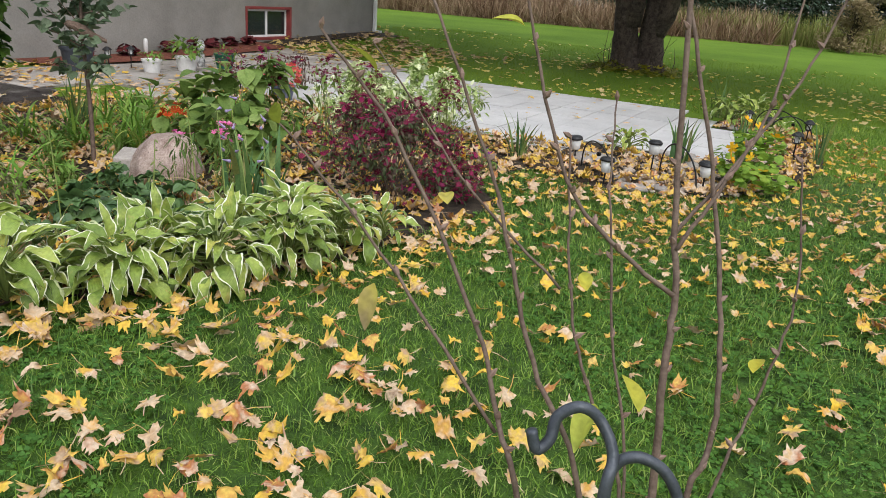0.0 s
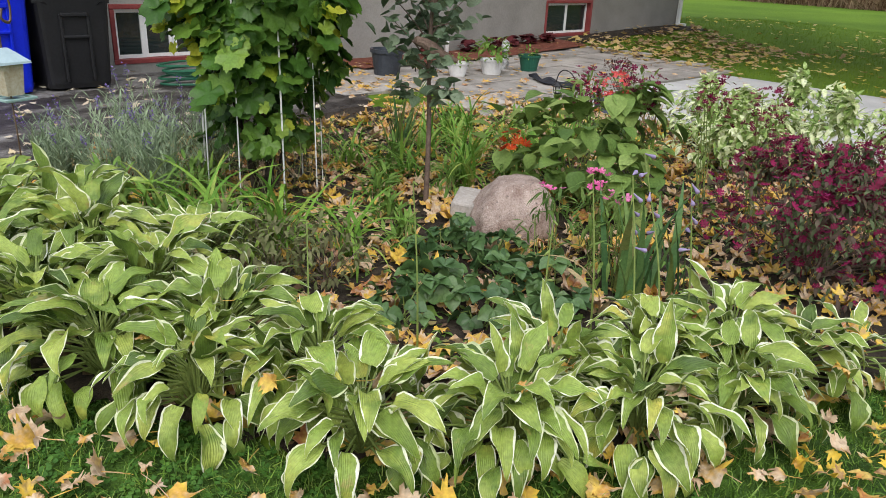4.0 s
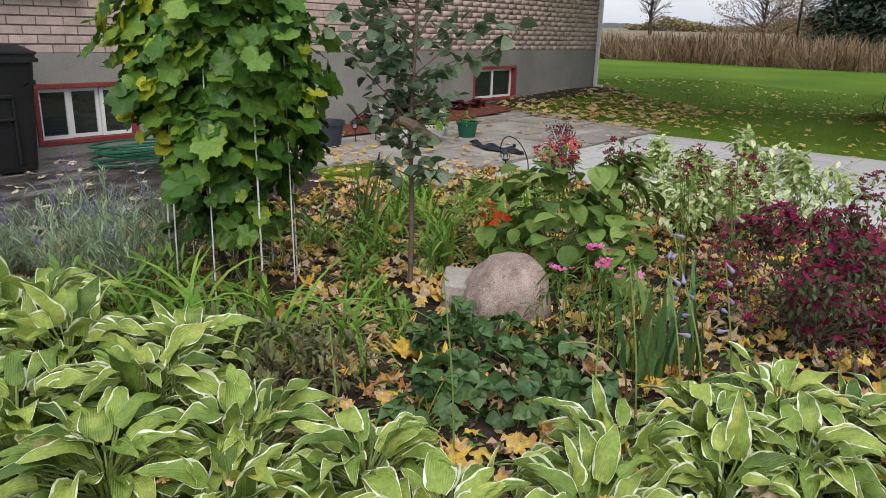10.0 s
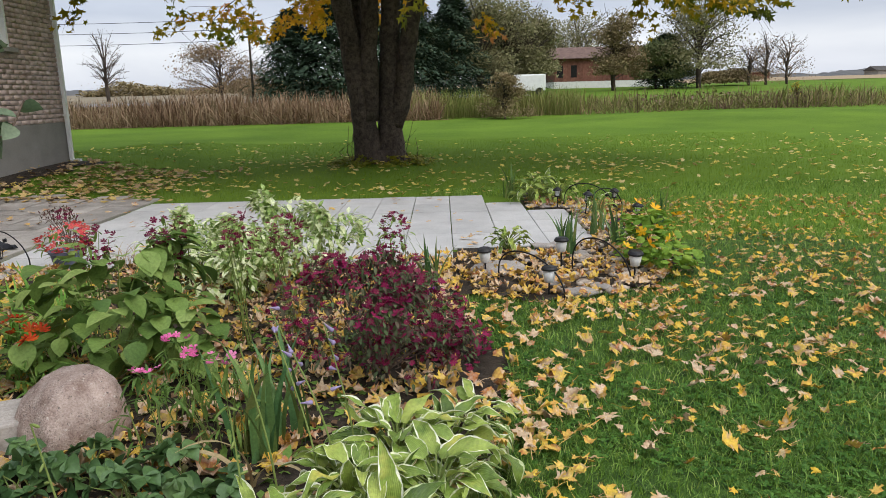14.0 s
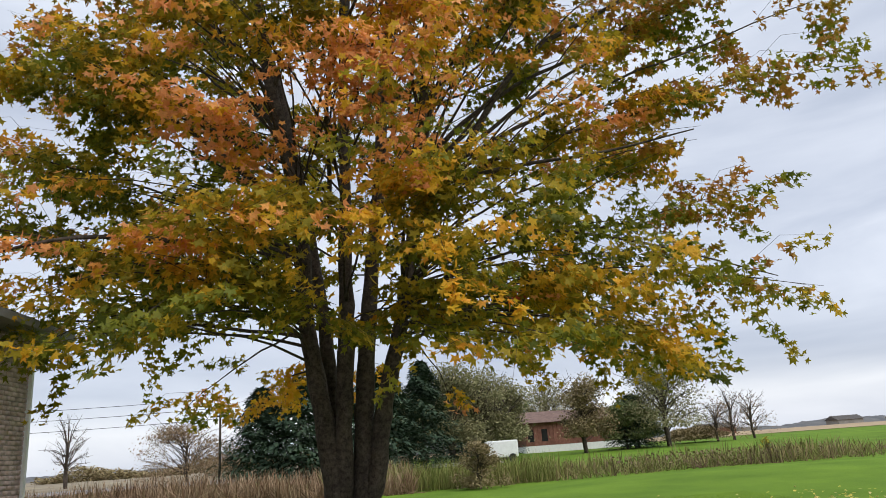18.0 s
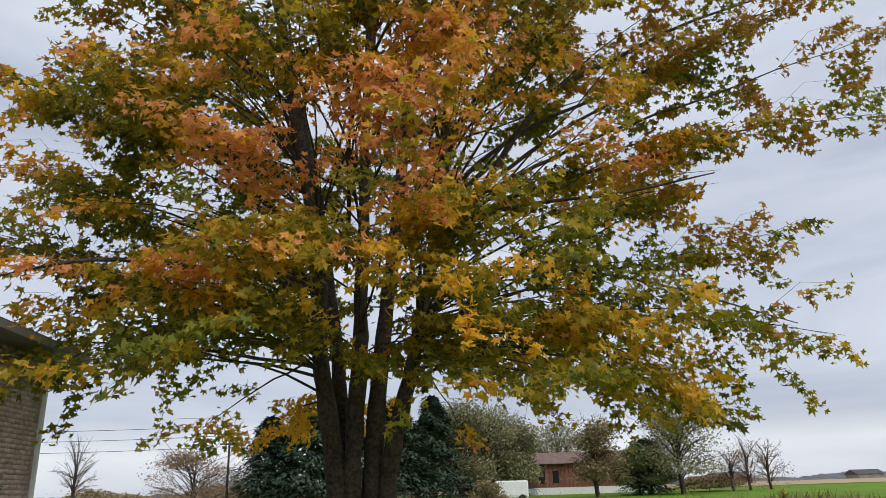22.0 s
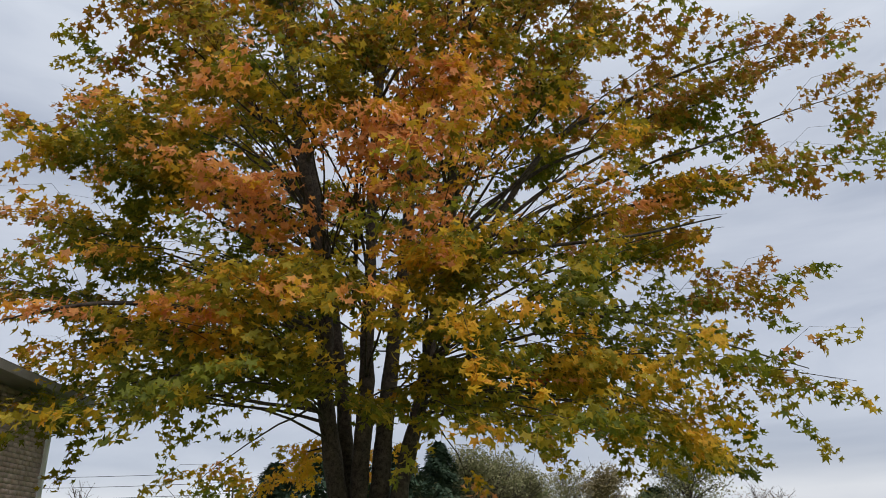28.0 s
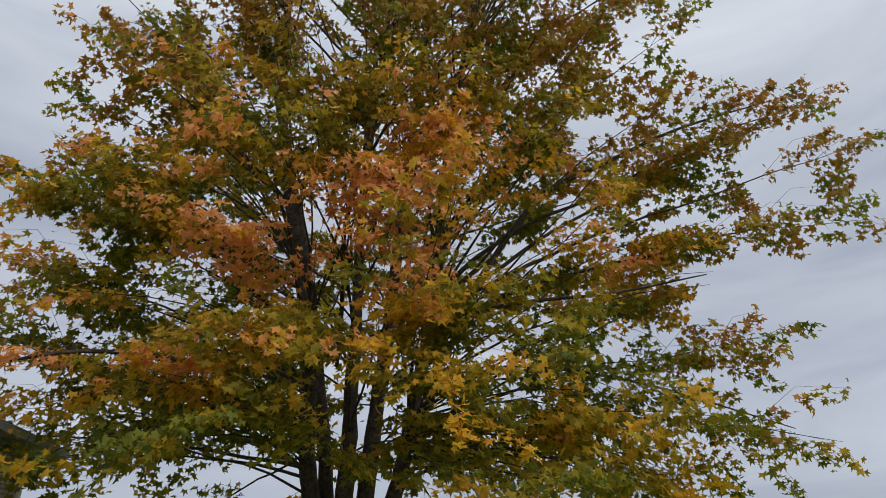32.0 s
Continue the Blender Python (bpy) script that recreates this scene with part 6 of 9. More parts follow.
GAILLARDIA = leaf_material("red_gold_petal", [(0.35, 0.02, 0.01), (0.50, 0.05, 0.01), (0.62, 0.14, 0.01)], 30, 0.5, 0.2, 0.6, True)
for k, (x, y) in enumerate(((3.84, 4.18), (3.70, 4.05), (3.95, 4.3))):
    ob, P = leafy("blanket_flower", x, y, [(0, 0, 0.15, 0.12, 0.1)], [oval_shape(0.25, 0.1, 0.3, 4)], 0.07, WEED, "low plant with red and orange daisy flowers", "flower", 8, 0.0025, 740 + k, 0.8, "blanket flowers", 40)
    blossoms(ob, P[np.argsort(-P[:, 2])[:3]] + np.array([0, 0, 0.08]), 0.034, GAILLARDIA, 745 + k, petals=9, as_objs=True)

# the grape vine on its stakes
# darker copy of the front leaves' green: shade inside the vine put into colour
VINE_SHADED = leaf_material("vine_green_shaded", [(0.022, 0.062, 0.012), (0.042, 0.105, 0.018), (0.075, 0.16, 0.026), (0.13, 0.235, 0.034), (0.30, 0.36, 0.05)], 1.8, 0.35, 0.25, 0.42, spec=0.3)
vine = thing("grape_vine", pose(2.80, 4.93, gh(2.80, 4.93)), "grape vine thick with leaves on white stakes", "vine")
g = np.random.default_rng(31)
prof_z = np.array([0.22, 0.45, 0.75, 1.0, 1.2, 1.38, 1.48])
prof_r = np.array([0.18, 0.26, 0.32, 0.37, 0.39, 0.32, 0.14])
n = 1550
z = g.uniform(0.3, 1.48, n)
z = np.where(g.uniform(0, 1, n) < 0.45, g.uniform(0.8, 1.45, n), z)
a = g.uniform(0, 6.283, n)
rad = np.interp(z, prof_z, prof_r) * g.uniform(0.45, 1.1, n) ** 0.5 * (1 + 0.20 * np.sin(3 * a + 5 * z) + 0.18 * np.sin(7 * a - 9 * z))
P = np.stack([rad * np.cos(a), rad * np.sin(a), z], -1)
T = turns(a - np.pi / 2 + g.normal(0, 0.5, n), g.normal(-1.1, 0.5, n), g.normal(0, 0.6, n))
S = g.uniform(0.06, 0.14, n) * np.where(z < 0.55, 0.75, 1.0)
VSHAPES = []
for s in range(5):
    r = random.Random(50 + s)
    spec = ((178, 0.24), (158, 0.68), (140, 0.76), (122, 0.76), (104, 0.88), (92, 0.82), (78, 0.78), (62, 0.92), (50, 1.0), (38, 0.88), (24, 0.84), (12, 0.98), (0, 1.08))
    ring = [(a, q * r.uniform(0.93, 1.07)) for a, q in spec] + [(-a, q * r.uniform(0.93, 1.07)) for a, q in spec[-2::-1]]
    teeth = []
    for (a, q), (a2, q2) in zip(ring, ring[1:] + ring[:1]):
        teeth += [(a, q), (0.5 * (a + a2), 0.46 * (q + q2))] if abs(a - a2) < 60 else [(a, q)]
    ring = teeth
    v = [(0, 0.30, 0)]
    for a, q in ring:
        x, y = 0.6 * q * math.sin(radians(a)), 0.6 * q * math.cos(radians(a))
        v.append((x, y + 0.30, (-0.30 + 0.12 * s) * (x * x + y * y) + 0.16 * abs(x) + 0.05 * math.cos(radians(a) * 5)))
    m = len(ring)
    VSHAPES.append((np.array(v), np.array([(0, 1 + (k + 1) % m, 1 + k) for k in range(m)])))
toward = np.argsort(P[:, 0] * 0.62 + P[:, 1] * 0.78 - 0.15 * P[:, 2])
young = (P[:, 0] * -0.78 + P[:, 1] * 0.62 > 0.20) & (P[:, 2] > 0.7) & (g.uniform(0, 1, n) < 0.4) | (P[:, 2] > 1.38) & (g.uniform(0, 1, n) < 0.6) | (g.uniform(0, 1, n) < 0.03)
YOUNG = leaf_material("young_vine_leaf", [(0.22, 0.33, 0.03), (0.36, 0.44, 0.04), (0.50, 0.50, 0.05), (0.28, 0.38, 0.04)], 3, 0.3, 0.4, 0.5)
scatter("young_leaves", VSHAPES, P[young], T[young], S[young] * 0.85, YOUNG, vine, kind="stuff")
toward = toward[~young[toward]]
# leaves nearest the camera take the lighter green, all behind the shaded copy
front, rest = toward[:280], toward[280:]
scatter("foliage", VSHAPES, P[rest], T[rest], S[rest], VINE_SHADED, vine, kind="stuff")
VINE_FRONT = leaf_material("vine_leaf", [(0.03, 0.08, 0.014), (0.055, 0.135, 0.02), (0.09, 0.19, 0.03), (0.155, 0.27, 0.042), (0.34, 0.40, 0.06)], 1.8, 0.35, 0.25, 0.42, True, spec=0.3)
vm = [shape_mesh("vine_leaf", s, VINE_FRONT) for s in VSHAPES]
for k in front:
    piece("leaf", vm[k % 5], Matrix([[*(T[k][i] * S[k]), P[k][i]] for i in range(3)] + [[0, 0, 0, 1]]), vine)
for k in range(9):
    a = 2 * math.pi * k / 9 + 0.3
    bm = bmesh.new()
    q = (0.30 * math.cos(a), 0.30 * math.sin(a))
    tube(bm, [(q[0], q[1], -0.02), (q[0] * 0.93, q[1] * 0.93, 1.15)], 0.0032 if k % 3 else 0.0045, 6)
    part("stake", bm, WHITE_PLASTIC, vine)
for k in range(5):
    a = 2 * math.pi * k / 5
    bm = bmesh.new()
    tube(bm, bent([(0.05 * math.cos(a), 0.05 * math.sin(a), -0.02), (0.12 * math.cos(a + 1), 0.12 * math.sin(a + 1), 0.4), (0.2 * math.cos(a + 2), 0.2 * math.sin(a + 2), 0.85), (0.25 * math.cos(a + 2.4), 0.25 * math.sin(a + 2.4), 1.25)], 5), 0.012, 6)
    part("stem", bm, BARK, vine)
scatter("dry_tangle", [strap_shape(0.02, 0.8, 4, 0)], np.stack([g.normal(0, 0.2, 260), g.normal(0, 0.2, 260), g.uniform(0, 0.3, 260)], -1), turns(g.uniform(0, 6.28, 260), g.normal(0, 0.9, 260), g.uniform(0, 6, 260)), g.uniform(0.1, 0.3, 260), FADED, vine, kind="stuff")

# the grey-leaved sapling
SAGE = leaf_material("sapling_leaf", [(0.06, 0.095, 0.055), (0.10, 0.15, 0.085), (0.16, 0.215, 0.13), (0.25, 0.30, 0.20)], 4, 0.3, 0.25, 0.5, True)
sap = thing("sapling_tree", pose(3.32, 4.28, gh(3.32, 4.28)), "young tree with grey-green oval leaves", "tree")
bm = bmesh.new()
tube(bm, bent([(0, 0, -0.03), (0.01, 0.005, 0.4), (0.0, 0.01, 0.8), (0.02, 0.0, 1.3), (0.03, 0.02, 1.8)], 5), list(np.linspace(0.014, 0.005, 21)), 8)
part("trunk", bm, TWIG, sap, smooth=True)
g = np.random.default_rng(33)
sm = [shape_mesh("sapling_leaf", oval_shape(0.78, 0.22, d, 5), SAGE) for d in (0.1, 0.35, -0.15)]
r = random.Random(34)
for k in range(46):
    z0 = r.uniform(0.52, 1.72)
    a = k * 2.4 + r.uniform(-0.4, 0.4)
    ln = (0.24 + 0.18 * math.sin(math.pi * (z0 - 0.5) / 1.3)) * r.uniform(0.6, 1.2)
    e = r.uniform(0.2, 0.9)
    d = Vector((math.cos(a) * math.cos(e), math.sin(a) * math.cos(e), math.sin(e)))
    p0 = Vector((0.01, 0.005, z0))
    line = bent([p0, p0 + d * ln * 0.5 + Vector((0, 0, -0.01)), p0 + d * ln + Vector((0, 0, -0.04))], 3)
    bm = bmesh.new()
    tube(bm, line, list(np.linspace(0.004, 0.0015, len(line))), 5)
    part("branch", bm, TWIG, sap)
    for j in range(16):
        q = p0.lerp(line[-1], r.uniform(0.25, 1.08)) + Vector((r.uniform(-1, 1), r.uniform(-1, 1), r.uniform(-1, 1))) * 0.03
        m = Matrix.Translation(q) @ pose(0, 0, 0, r.uniform(-45, 60), r.uniform(-60, 60), math.degrees(a) - 90 + r.uniform(-110, 110)) @ Matrix.Scale(r.uniform(0.042, 0.08), 4)
        piece("leaf", sm[j % 3], m, sap)
line = bent([(0.01, 0, 1.0), (0.17, -0.15, 1.08), (0.30, -0.28, 1.16), (0.36, -0.33, 1.28)], 4)
bm = bmesh.new()
tube(bm, line, 0.004, 5)
part("branch", bm, TWIG, sap)
for j in range(13):
    q = line[3 + j * (len(line) - 4) // 13]
    piece("leaf", sm[j % 3], Matrix.Translation(q) @ pose(0, 0, 0, r.uniform(-70, 40), r.uniform(-60, 60), r.uniform(0, 360)) @ Matrix.Scale(r.uniform(0.06, 0.1), 4), sap)

# the boulder and its flat stone
rock = tagged(new("boulder", bpy.data.meshes.new("boulder")), "rounded pink granite boulder in the bed", "boulder")
bm = bmesh.new()
bmesh.ops.create_icosphere(bm, subdivisions=5, radius=1)
for v in bm.verts:
    q = v.co.copy()
    v.co = Vector((q.x * 0.195, q.y * 0.195, q.z * 0.255 if q.z > 0 else q.z * 0.14))
    v.co += q * (0.035 * noise.noise(q * 1.2 + Vector((3, 1, 2))) + 0.012 * noise.noise(q * 3.5) + 0.005 * noise.noise(q * 11) + 0.003 * noise.noise(q * 27))
    v.co.x += 0.05 * q.z
    v.co.y *= 1 - 0.12 * max(q.z, 0)
    v.co.z = min(v.co.z, 0.215 + 0.25 * (v.co.z - 0.215))
    v.co.x *= 1 - 0.15 * max(q.z, 0)
bm.to_mesh(rock.data)
bm.free()
blotched(ROCK, (0.10, 0.085, 0.075), 75, 0.60, 0.70)
blotched(ROCK, (0.62, 0.54, 0.48), 50, 0.60, 0.72)
rock.data.materials.append(ROCK)
rock.data.polygons.foreach_set("use_smooth", [True] * len(rock.data.polygons))
rock.matrix_basis = pose(3.40, 3.78, gh(3.40, 3.79) + 0.05, 0, 0, -25)
bm = bmesh.new()
box(bm, -0.12, 0.12, -0.13, 0.13, -0.02, 0.10, 0.012)
flat_stone = part("flat_stone", bm, STONE, label="flat grey stone beside the boulder", category="stone")
flat_stone.matrix_basis = pose(3.40, 3.98, gh(3.40, 3.98) + 0.03, 4, -3, 35)

# ---------------------------------------------------------------- things on the driveway
def wheelie_bin(x, y, turn, w, d, h, mat, label, mark=False):
    ob = thing("wheelie_bin", pose(x, y, gh(x, y) + 0.012, 0, 0, turn), label, "bin", "bins by the wall")
    bm = bmesh.new()

    def ring(k, z, r=0.05):
        hw, hd = w / 2 * k, d / 2 * k
        pts = []
        for cx, cy, a0 in ((hw - r, hd - r, 0), (-hw + r, hd - r, 90), (-hw + r, -hd + r, 180), (hw - r, -hd + r, 270)):
            pts += [(cx + r * math.cos(radians(a0 + a)), cy + r * math.sin(radians(a0 + a)), z) for a in (0, 30, 60, 90)]
        return pts

    ring_loft(bm, [ring(0.80, 0.02), ring(0.83, 0.06), ring(0.90, h * 0.55), ring(0.945, h * 0.80), ring(0.95, h * 0.815), ring(0.96, h * 0.9)])
    body = part("body", bm, mat, ob, smooth=False)
    bm = bmesh.new()
    ring_loft(bm, [ring(0.985, h * 0.87), ring(1.06, h * 0.872), ring(1.06, h * 0.90), ring(1.01, h * 0.906), ring(1.01, h * 0.93), ring(1.045, h * 0.933), ring(1.045, h * 0.948), ring(0.96, h * 0.958), ring(0.82, h * 0.988), ring(0.74, h)])
    lid = part("lid", bm, mat, ob)
    f = -d / 2
    bm = bmesh.new()
    box(bm, -w * 0.16, w * 0.16, f * 0.90 - 0.03, f * 0.90 + 0.03, h * 0.43, h * 0.452, 0.006)
    part("grip_bar", bm, mat, body)
    for s in (-1, 1):
        bm = bmesh.new()
        tilt = Matrix.Rotation(radians(-2.2), 4, "X")
        box(bm, s * w * 0.17 - 0.012, s * w * 0.17 + 0.012, f * 0.885 - 0.022, f * 0.885 + 0.03, h * 0.08, h * 0.62, 0.006)
        part("rib", bm, mat, body)
        bm = bmesh.new()
        ring_loft(bm, [[(s * w * 0.48, f * 0.86, h * 0.70), (s * w * 0.30, f * 0.93 - 0.004, h * 0.69), (s * w * 0.30, f * 0.93 + 0.04, h * 0.69), (s * w * 0.44, f * 0.86 + 0.04, h * 0.70)],
                       [(s * w * 0.48, f * 0.86, h * 0.735), (s * w * 0.34, f * 0.93 - 0.012, h * 0.715), (s * w * 0.34, f * 0.93 + 0.04, h * 0.715), (s * w * 0.44, f * 0.86 + 0.04, h * 0.735)]])
        part("shoulder_rib", bm, mat, body)
    bm = bmesh.new()
    box(bm, -w * 0.17, w * 0.17, f * 0.91 - 0.026, f * 0.91 + 0.02, h * 0.60, h * 0.63, 0.006)
    part("top_rib", bm, mat, body)
    for s in (-1, 1):
        bm = bmesh.new()
        tube(bm, [(s * (w * 0.42), d * 0.40, 0.115), (s * (w * 0.42 + 0.05), d * 0.40, 0.115)], 0.115, 18)
        part("wheel", bm, BLACK_PLASTIC, ob)
    bm = bmesh.new()
    tube(bm, [(-w * 0.4, d * 0.5 + 0.03, h * 0.9), (w * 0.4, d * 0.5 + 0.03, h * 0.9)], 0.016, 8)
    part("handle", bm, mat, lid)
    if mark:
        cu = bpy.data.curves.new("serial_number", "FONT")
        cu.body, cu.size, cu.align_x, cu.extrude = "401272", 0.046, "CENTER", 0.001
        tx = new("serial_number", cu)
        tx.data.materials.append(WHITE_PAINT)
        me = bpy.data.meshes.new_from_object(tx)
        bpy.data.objects.remove(tx)
        num = new("serial_number", me)
        num.parent = body
        num.matrix_basis = pose(0.0, f * 0.922 - 0.007, h * 0.665, 93.4, 0, 0)
        tagged(num, "white stencilled serial number")
    return ob


wheelie_bin(2.43, 8.42, 6, 0.54, 0.70, 1.10, BLUE_PLASTIC, "tall blue plastic wheelie bin with a closed lid", True)
wheelie_bin(3.06, 8.46, -4, 0.60, 0.66, 0.98, BLACK_PLASTIC, "black plastic wheelie bin beside the blue one")


def garden_chair(m, mat, label, apron=True):
    """A moulded stacking chair: tapered legs that run up into the arms, an arched band and a slotted back."""
    ob = thing("garden_chair", m, label, "chair", "stacked garden chairs")
    for sx in (-1, 1):
        bm = bmesh.new()
        ring_loft(bm, [[(sx * a, b, z) for a, b in ((xo, y0), (xi, y0 - 0.004), (xi, y0 + 0.012), (xo - 0.012, y0 + 0.02), (xo - 0.012, y0 + d), (xo, y0 + d))]
                       for xo, xi, y0, d, z in ((0.268, 0.232, -0.245, 0.05, 0.0), (0.265, 0.222, -0.24, 0.06, 0.2), (0.262, 0.195, -0.23, 0.075, 0.40), (0.264, 0.222, -0.215, 0.075, 0.52), (0.266, 0.236, -0.20, 0.07, 0.62))])
        part("front_leg", bm, mat, ob)
        bm = bmesh.new()
        ring_loft(bm, [[(sx * a, b, z) for a, b in ((xo, y0), (xi, y0), (xi, y0 - 0.012), (xo - 0.014, y0 - 0.014), (xo - 0.014, y0 - 0.05), (xo, y0 - 0.05))] for xo, xi, y0, z in ((0.23, 0.18, 0.27, 0.0), (0.20, 0.14, 0.20, 0.41))])
        part("rear_leg", bm, mat, ob)
        bm = bmesh.new()
        line = bent([(sx * 0.255, -0.215, 0.60), (sx * 0.268, -0.13, 0.645), (sx * 0.262, 0.04, 0.665), (sx * 0.235, 0.16, 0.71), (sx * 0.17, 0.235, 0.775), (sx * 0.08, 0.268, 0.808), (0, 0.275, 0.815)], 5)
        rings = []
        for k, p in enumerate(line):
            f = k / (len(line) - 1)
            lean = Vector((sx * 0.030 * (1 - f), -0.01 - 0.012 * f, -0.05 * f - 0.006))
            rings.append([p + lean * -0.4, p + lean, p + lean + Vector((0, 0.008, -0.012)), p + lean * -0.4 + Vector((-sx * 0.006, 0.012, -0.012))])
        ring_loft(bm, rings)
        part("armrest", bm, mat, ob)
    bm = bmesh.new()
    rings = []
    for k in range(8):
        y = -0.235 + k * 0.063
        hw = 0.215 - 0.009 * k
        z = 0.425 - 0.03 * smooth01(k / 5)
        rings.append([(-hw, y, z), (-hw * 0.5, y, z - 0.012), (hw * 0.5, y, z - 0.012), (hw, y, z), (hw, y, z - 0.016), (-hw, y, z - 0.016)])
    ring_loft(bm, rings)
    part("seat", bm, mat, ob)
    bm = bmesh.new()
    drop = 0.365 if apron else 0.405
    ring_loft(bm, [[(x, -0.236, 0.414 - 0.5 * x * x), (x, -0.236, drop - 1.6 * (abs(x) / 0.215) ** 4 * 0.035), (x, -0.226, drop - 1.6 * (abs(x) / 0.215) ** 4 * 0.035), (x, -0.226, 0.412 - 0.5 * x * x)] for x in np.linspace(-0.21, 0.21, 9)])
    part("apron", bm, mat, ob)

    def back(u, v):
        return Vector((u * (0.135 - 0.02 * v), 0.215 + 0.055 * v - 0.02 * u * u, 0.395 + 0.40 * v))

    for u0, u1, v0, v1 in [(-1, 1, 0.0, 0.34), (-1, 1, 0.80, 1.0)] + [(-1 + 0.44 * j, -1 + 0.44 * j + (0.36 if 0 < j < 4 else 0.30) - (0.06 if j == 4 else 0), 0.34, 0.80) for j in range(5)]:
        bm = bmesh.new()
        rings = []
        for j in range(5):
            u = u0 + (u1 - u0) * j / 4
            a, b = back(u, v0), back(u, v1)
            rings.append([a, b, b + Vector((0, 0.012, 0)), a + Vector((0, 0.012, 0))])
        ring_loft(bm, rings)
        part("back_panel" if v1 - v0 < 0.4 else "back_slat", bm, mat, ob)
    return ob


CHAIR_AT = pose(1.73, 8.50, gh(1.73, 8.4) + 0.014, 0, 0, -10) @ Matrix.Diagonal((0.9, 0.9, 0.97, 1))
garden_chair(CHAIR_AT @ Matrix.Diagonal((0.92, 1, 1, 1)), WHITE_PLASTIC, "white moulded plastic garden chair under the red one")
garden_chair(CHAIR_AT @ pose(0, -0.014, 0.05), RED_PLASTIC, "faded red moulded plastic garden chair stacked on a white one", False)

# hanging bird feeder on a scrolled pole
feeder = thing("bird_feeder", pose(1.90, 5.72, gh(1.90, 5.72), 0, 0, 20) @ Matrix.Diagonal((0.68, 0.68, 0.95, 1)), "bird feeder with a pale blue roof on a scrolled pole", "bird feeder")
bm = bmesh.new()
tube(bm, [(0, 0, -0.05), (0, 0, 0.62)], 0.006, 6)
tube(bm, bent([(0, 0.02, 0.6), (0.0, 0.02, 0.9), (-0.02, 0.02, 0.96), (0.05, 0.02, 1.02), (0.11, 0.02, 0.96), (0.10, 0.02, 0.86), (0.04, 0.02, 0.87), (0.05, 0.02, 0.92)], 6), 0.008, 6)
tube(bm, bent([(0.0, 0.02, 0.84), (-0.06, 0.02, 0.90), (-0.09, 0.02, 0.96), (-0.06, 0.02, 1.0), (-0.03, 0.02, 0.96), (-0.05, 0.02, 0.93)], 6), 0.007, 6)
part("pole", bm, BRASS_METAL, feeder, smooth=True)
ROOF_BLUE = material("pale_blue_plastic", (0.36, 0.47, 0.52), (0.46, 0.58, 0.62), 8, 60, 0.4, 0.05)
bm = bmesh.new()
ring_loft(bm, [[(-0.13, -0.10, 0.66), (0.13, -0.10, 0.66), (0.13, 0.10, 0.66), (-0.13, 0.10, 0.66)], [(-0.125, -0.096, 0.672), (0.125, -0.096, 0.672), (0.125, 0.096, 0.672), (-0.125, 0.096, 0.672)], [(-0.03, -0.012, 0.735), (0.03, -0.012, 0.735), (0.03, 0.012, 0.735), (-0.03, 0.012, 0.735)]])
part("roof", bm, ROOF_BLUE, feeder)
bm = bmesh.new()
ring_loft(bm, [[(sx * k, sy * k, z) for sx, sy in ((-1, -1), (1, -1), (1, 1), (-1, 1))] for k, z in ((0.062, 0.505), (0.078, 0.66))])
part("seed_hopper", bm, material("cloudy_plastic", (0.36, 0.29, 0.18), (0.55, 0.52, 0.42), 14, 60, 0.3, 0.05), feeder)
for k in range(4):
    a = pose(0, 0, 0, 0, 0, 90 * k)
    bm = bmesh.new()
    box(bm, -0.12, 0.12, -0.12, -0.112, 0.484, 0.496, 0.003, a)
    part("perch", bm, material("teal_plastic", (0.26, 0.40, 0.38), (0.36, 0.50, 0.47), 8, 60, 0.4, 0.05) if k == 0 else bpy.data.materials["teal_plastic"], feeder)
bm = bmesh.new()
box(bm, -0.1, 0.1, -0.1, 0.1, 0.478, 0.486)
part("tray", bm, bpy.data.materials["teal_plastic"], feeder)

# garden hose
hose = tagged(new("garden_hose", bpy.data.meshes.new("garden_hose")), "coiled green garden hose on the asphalt", "hose")
bm = bmesh.new()
pts = [((0.36 + 0.05 * math.sin(t * 2.3)) * math.cos(t), (0.22 + 0.04 * math.sin(t * 1.7)) * math.sin(t), 0.02 + 0.006 * t) for t in np.linspace(0, 6.28 * 5, 150)]
tube(bm, pts, 0.011, 6)
bm.to_mesh(hose.data)
bm.free()
hose.data.materials.append(material("green_hose", (0.015, 0.085, 0.05), (0.03, 0.14, 0.08), 20, 90, 0.4, 0.05))
hose.matrix_basis = pose(4.05, 8.05, gh(4.05, 8.05))

# landing panel, rail, broom, posts and car beyond the corner
panel = thing("landing_panel", pose(0.66, 9.55, gh(0.66, 9.5)), "cream side panel of the side-door landing", "panel")
bm = bmesh.new()
box(bm, -0.26, 0.585, -0.03, 0.9, 0.04, 0.80, 0.01)
part("board", bm, PANEL, panel)
bm = bmesh.new()
box(bm, -0.28, 0.585, -0.05, 0.9, 0.803, 0.86, 0.01)
part("cap", bm, material("dark_cap", (0.03, 0.03, 0.03), (0.06, 0.06, 0.06), 6, 50, 0.6, 0.1), panel)
for x in (-0.24, 0.48):
    bm = bmesh.new()
    box(bm, x - 0.02, x + 0.02, -0.045, -0.005, 0.862, 1.9, 0.004)
    part("rail_post", bm, WHITE_PAINT, panel)
broom = thing("push_broom", pose(0.30, 9.40, gh(0.30, 9.40)), "long-handled broom with a red head leaning on the panel", "broom")
bm = bmesh.new()
tube(bm, [(0, 0, 0.16), (0.02, 0.06, 1.25)], 0.013, 8)
part("handle", bm, BLACK_METAL, broom)
bm = bmesh.new()
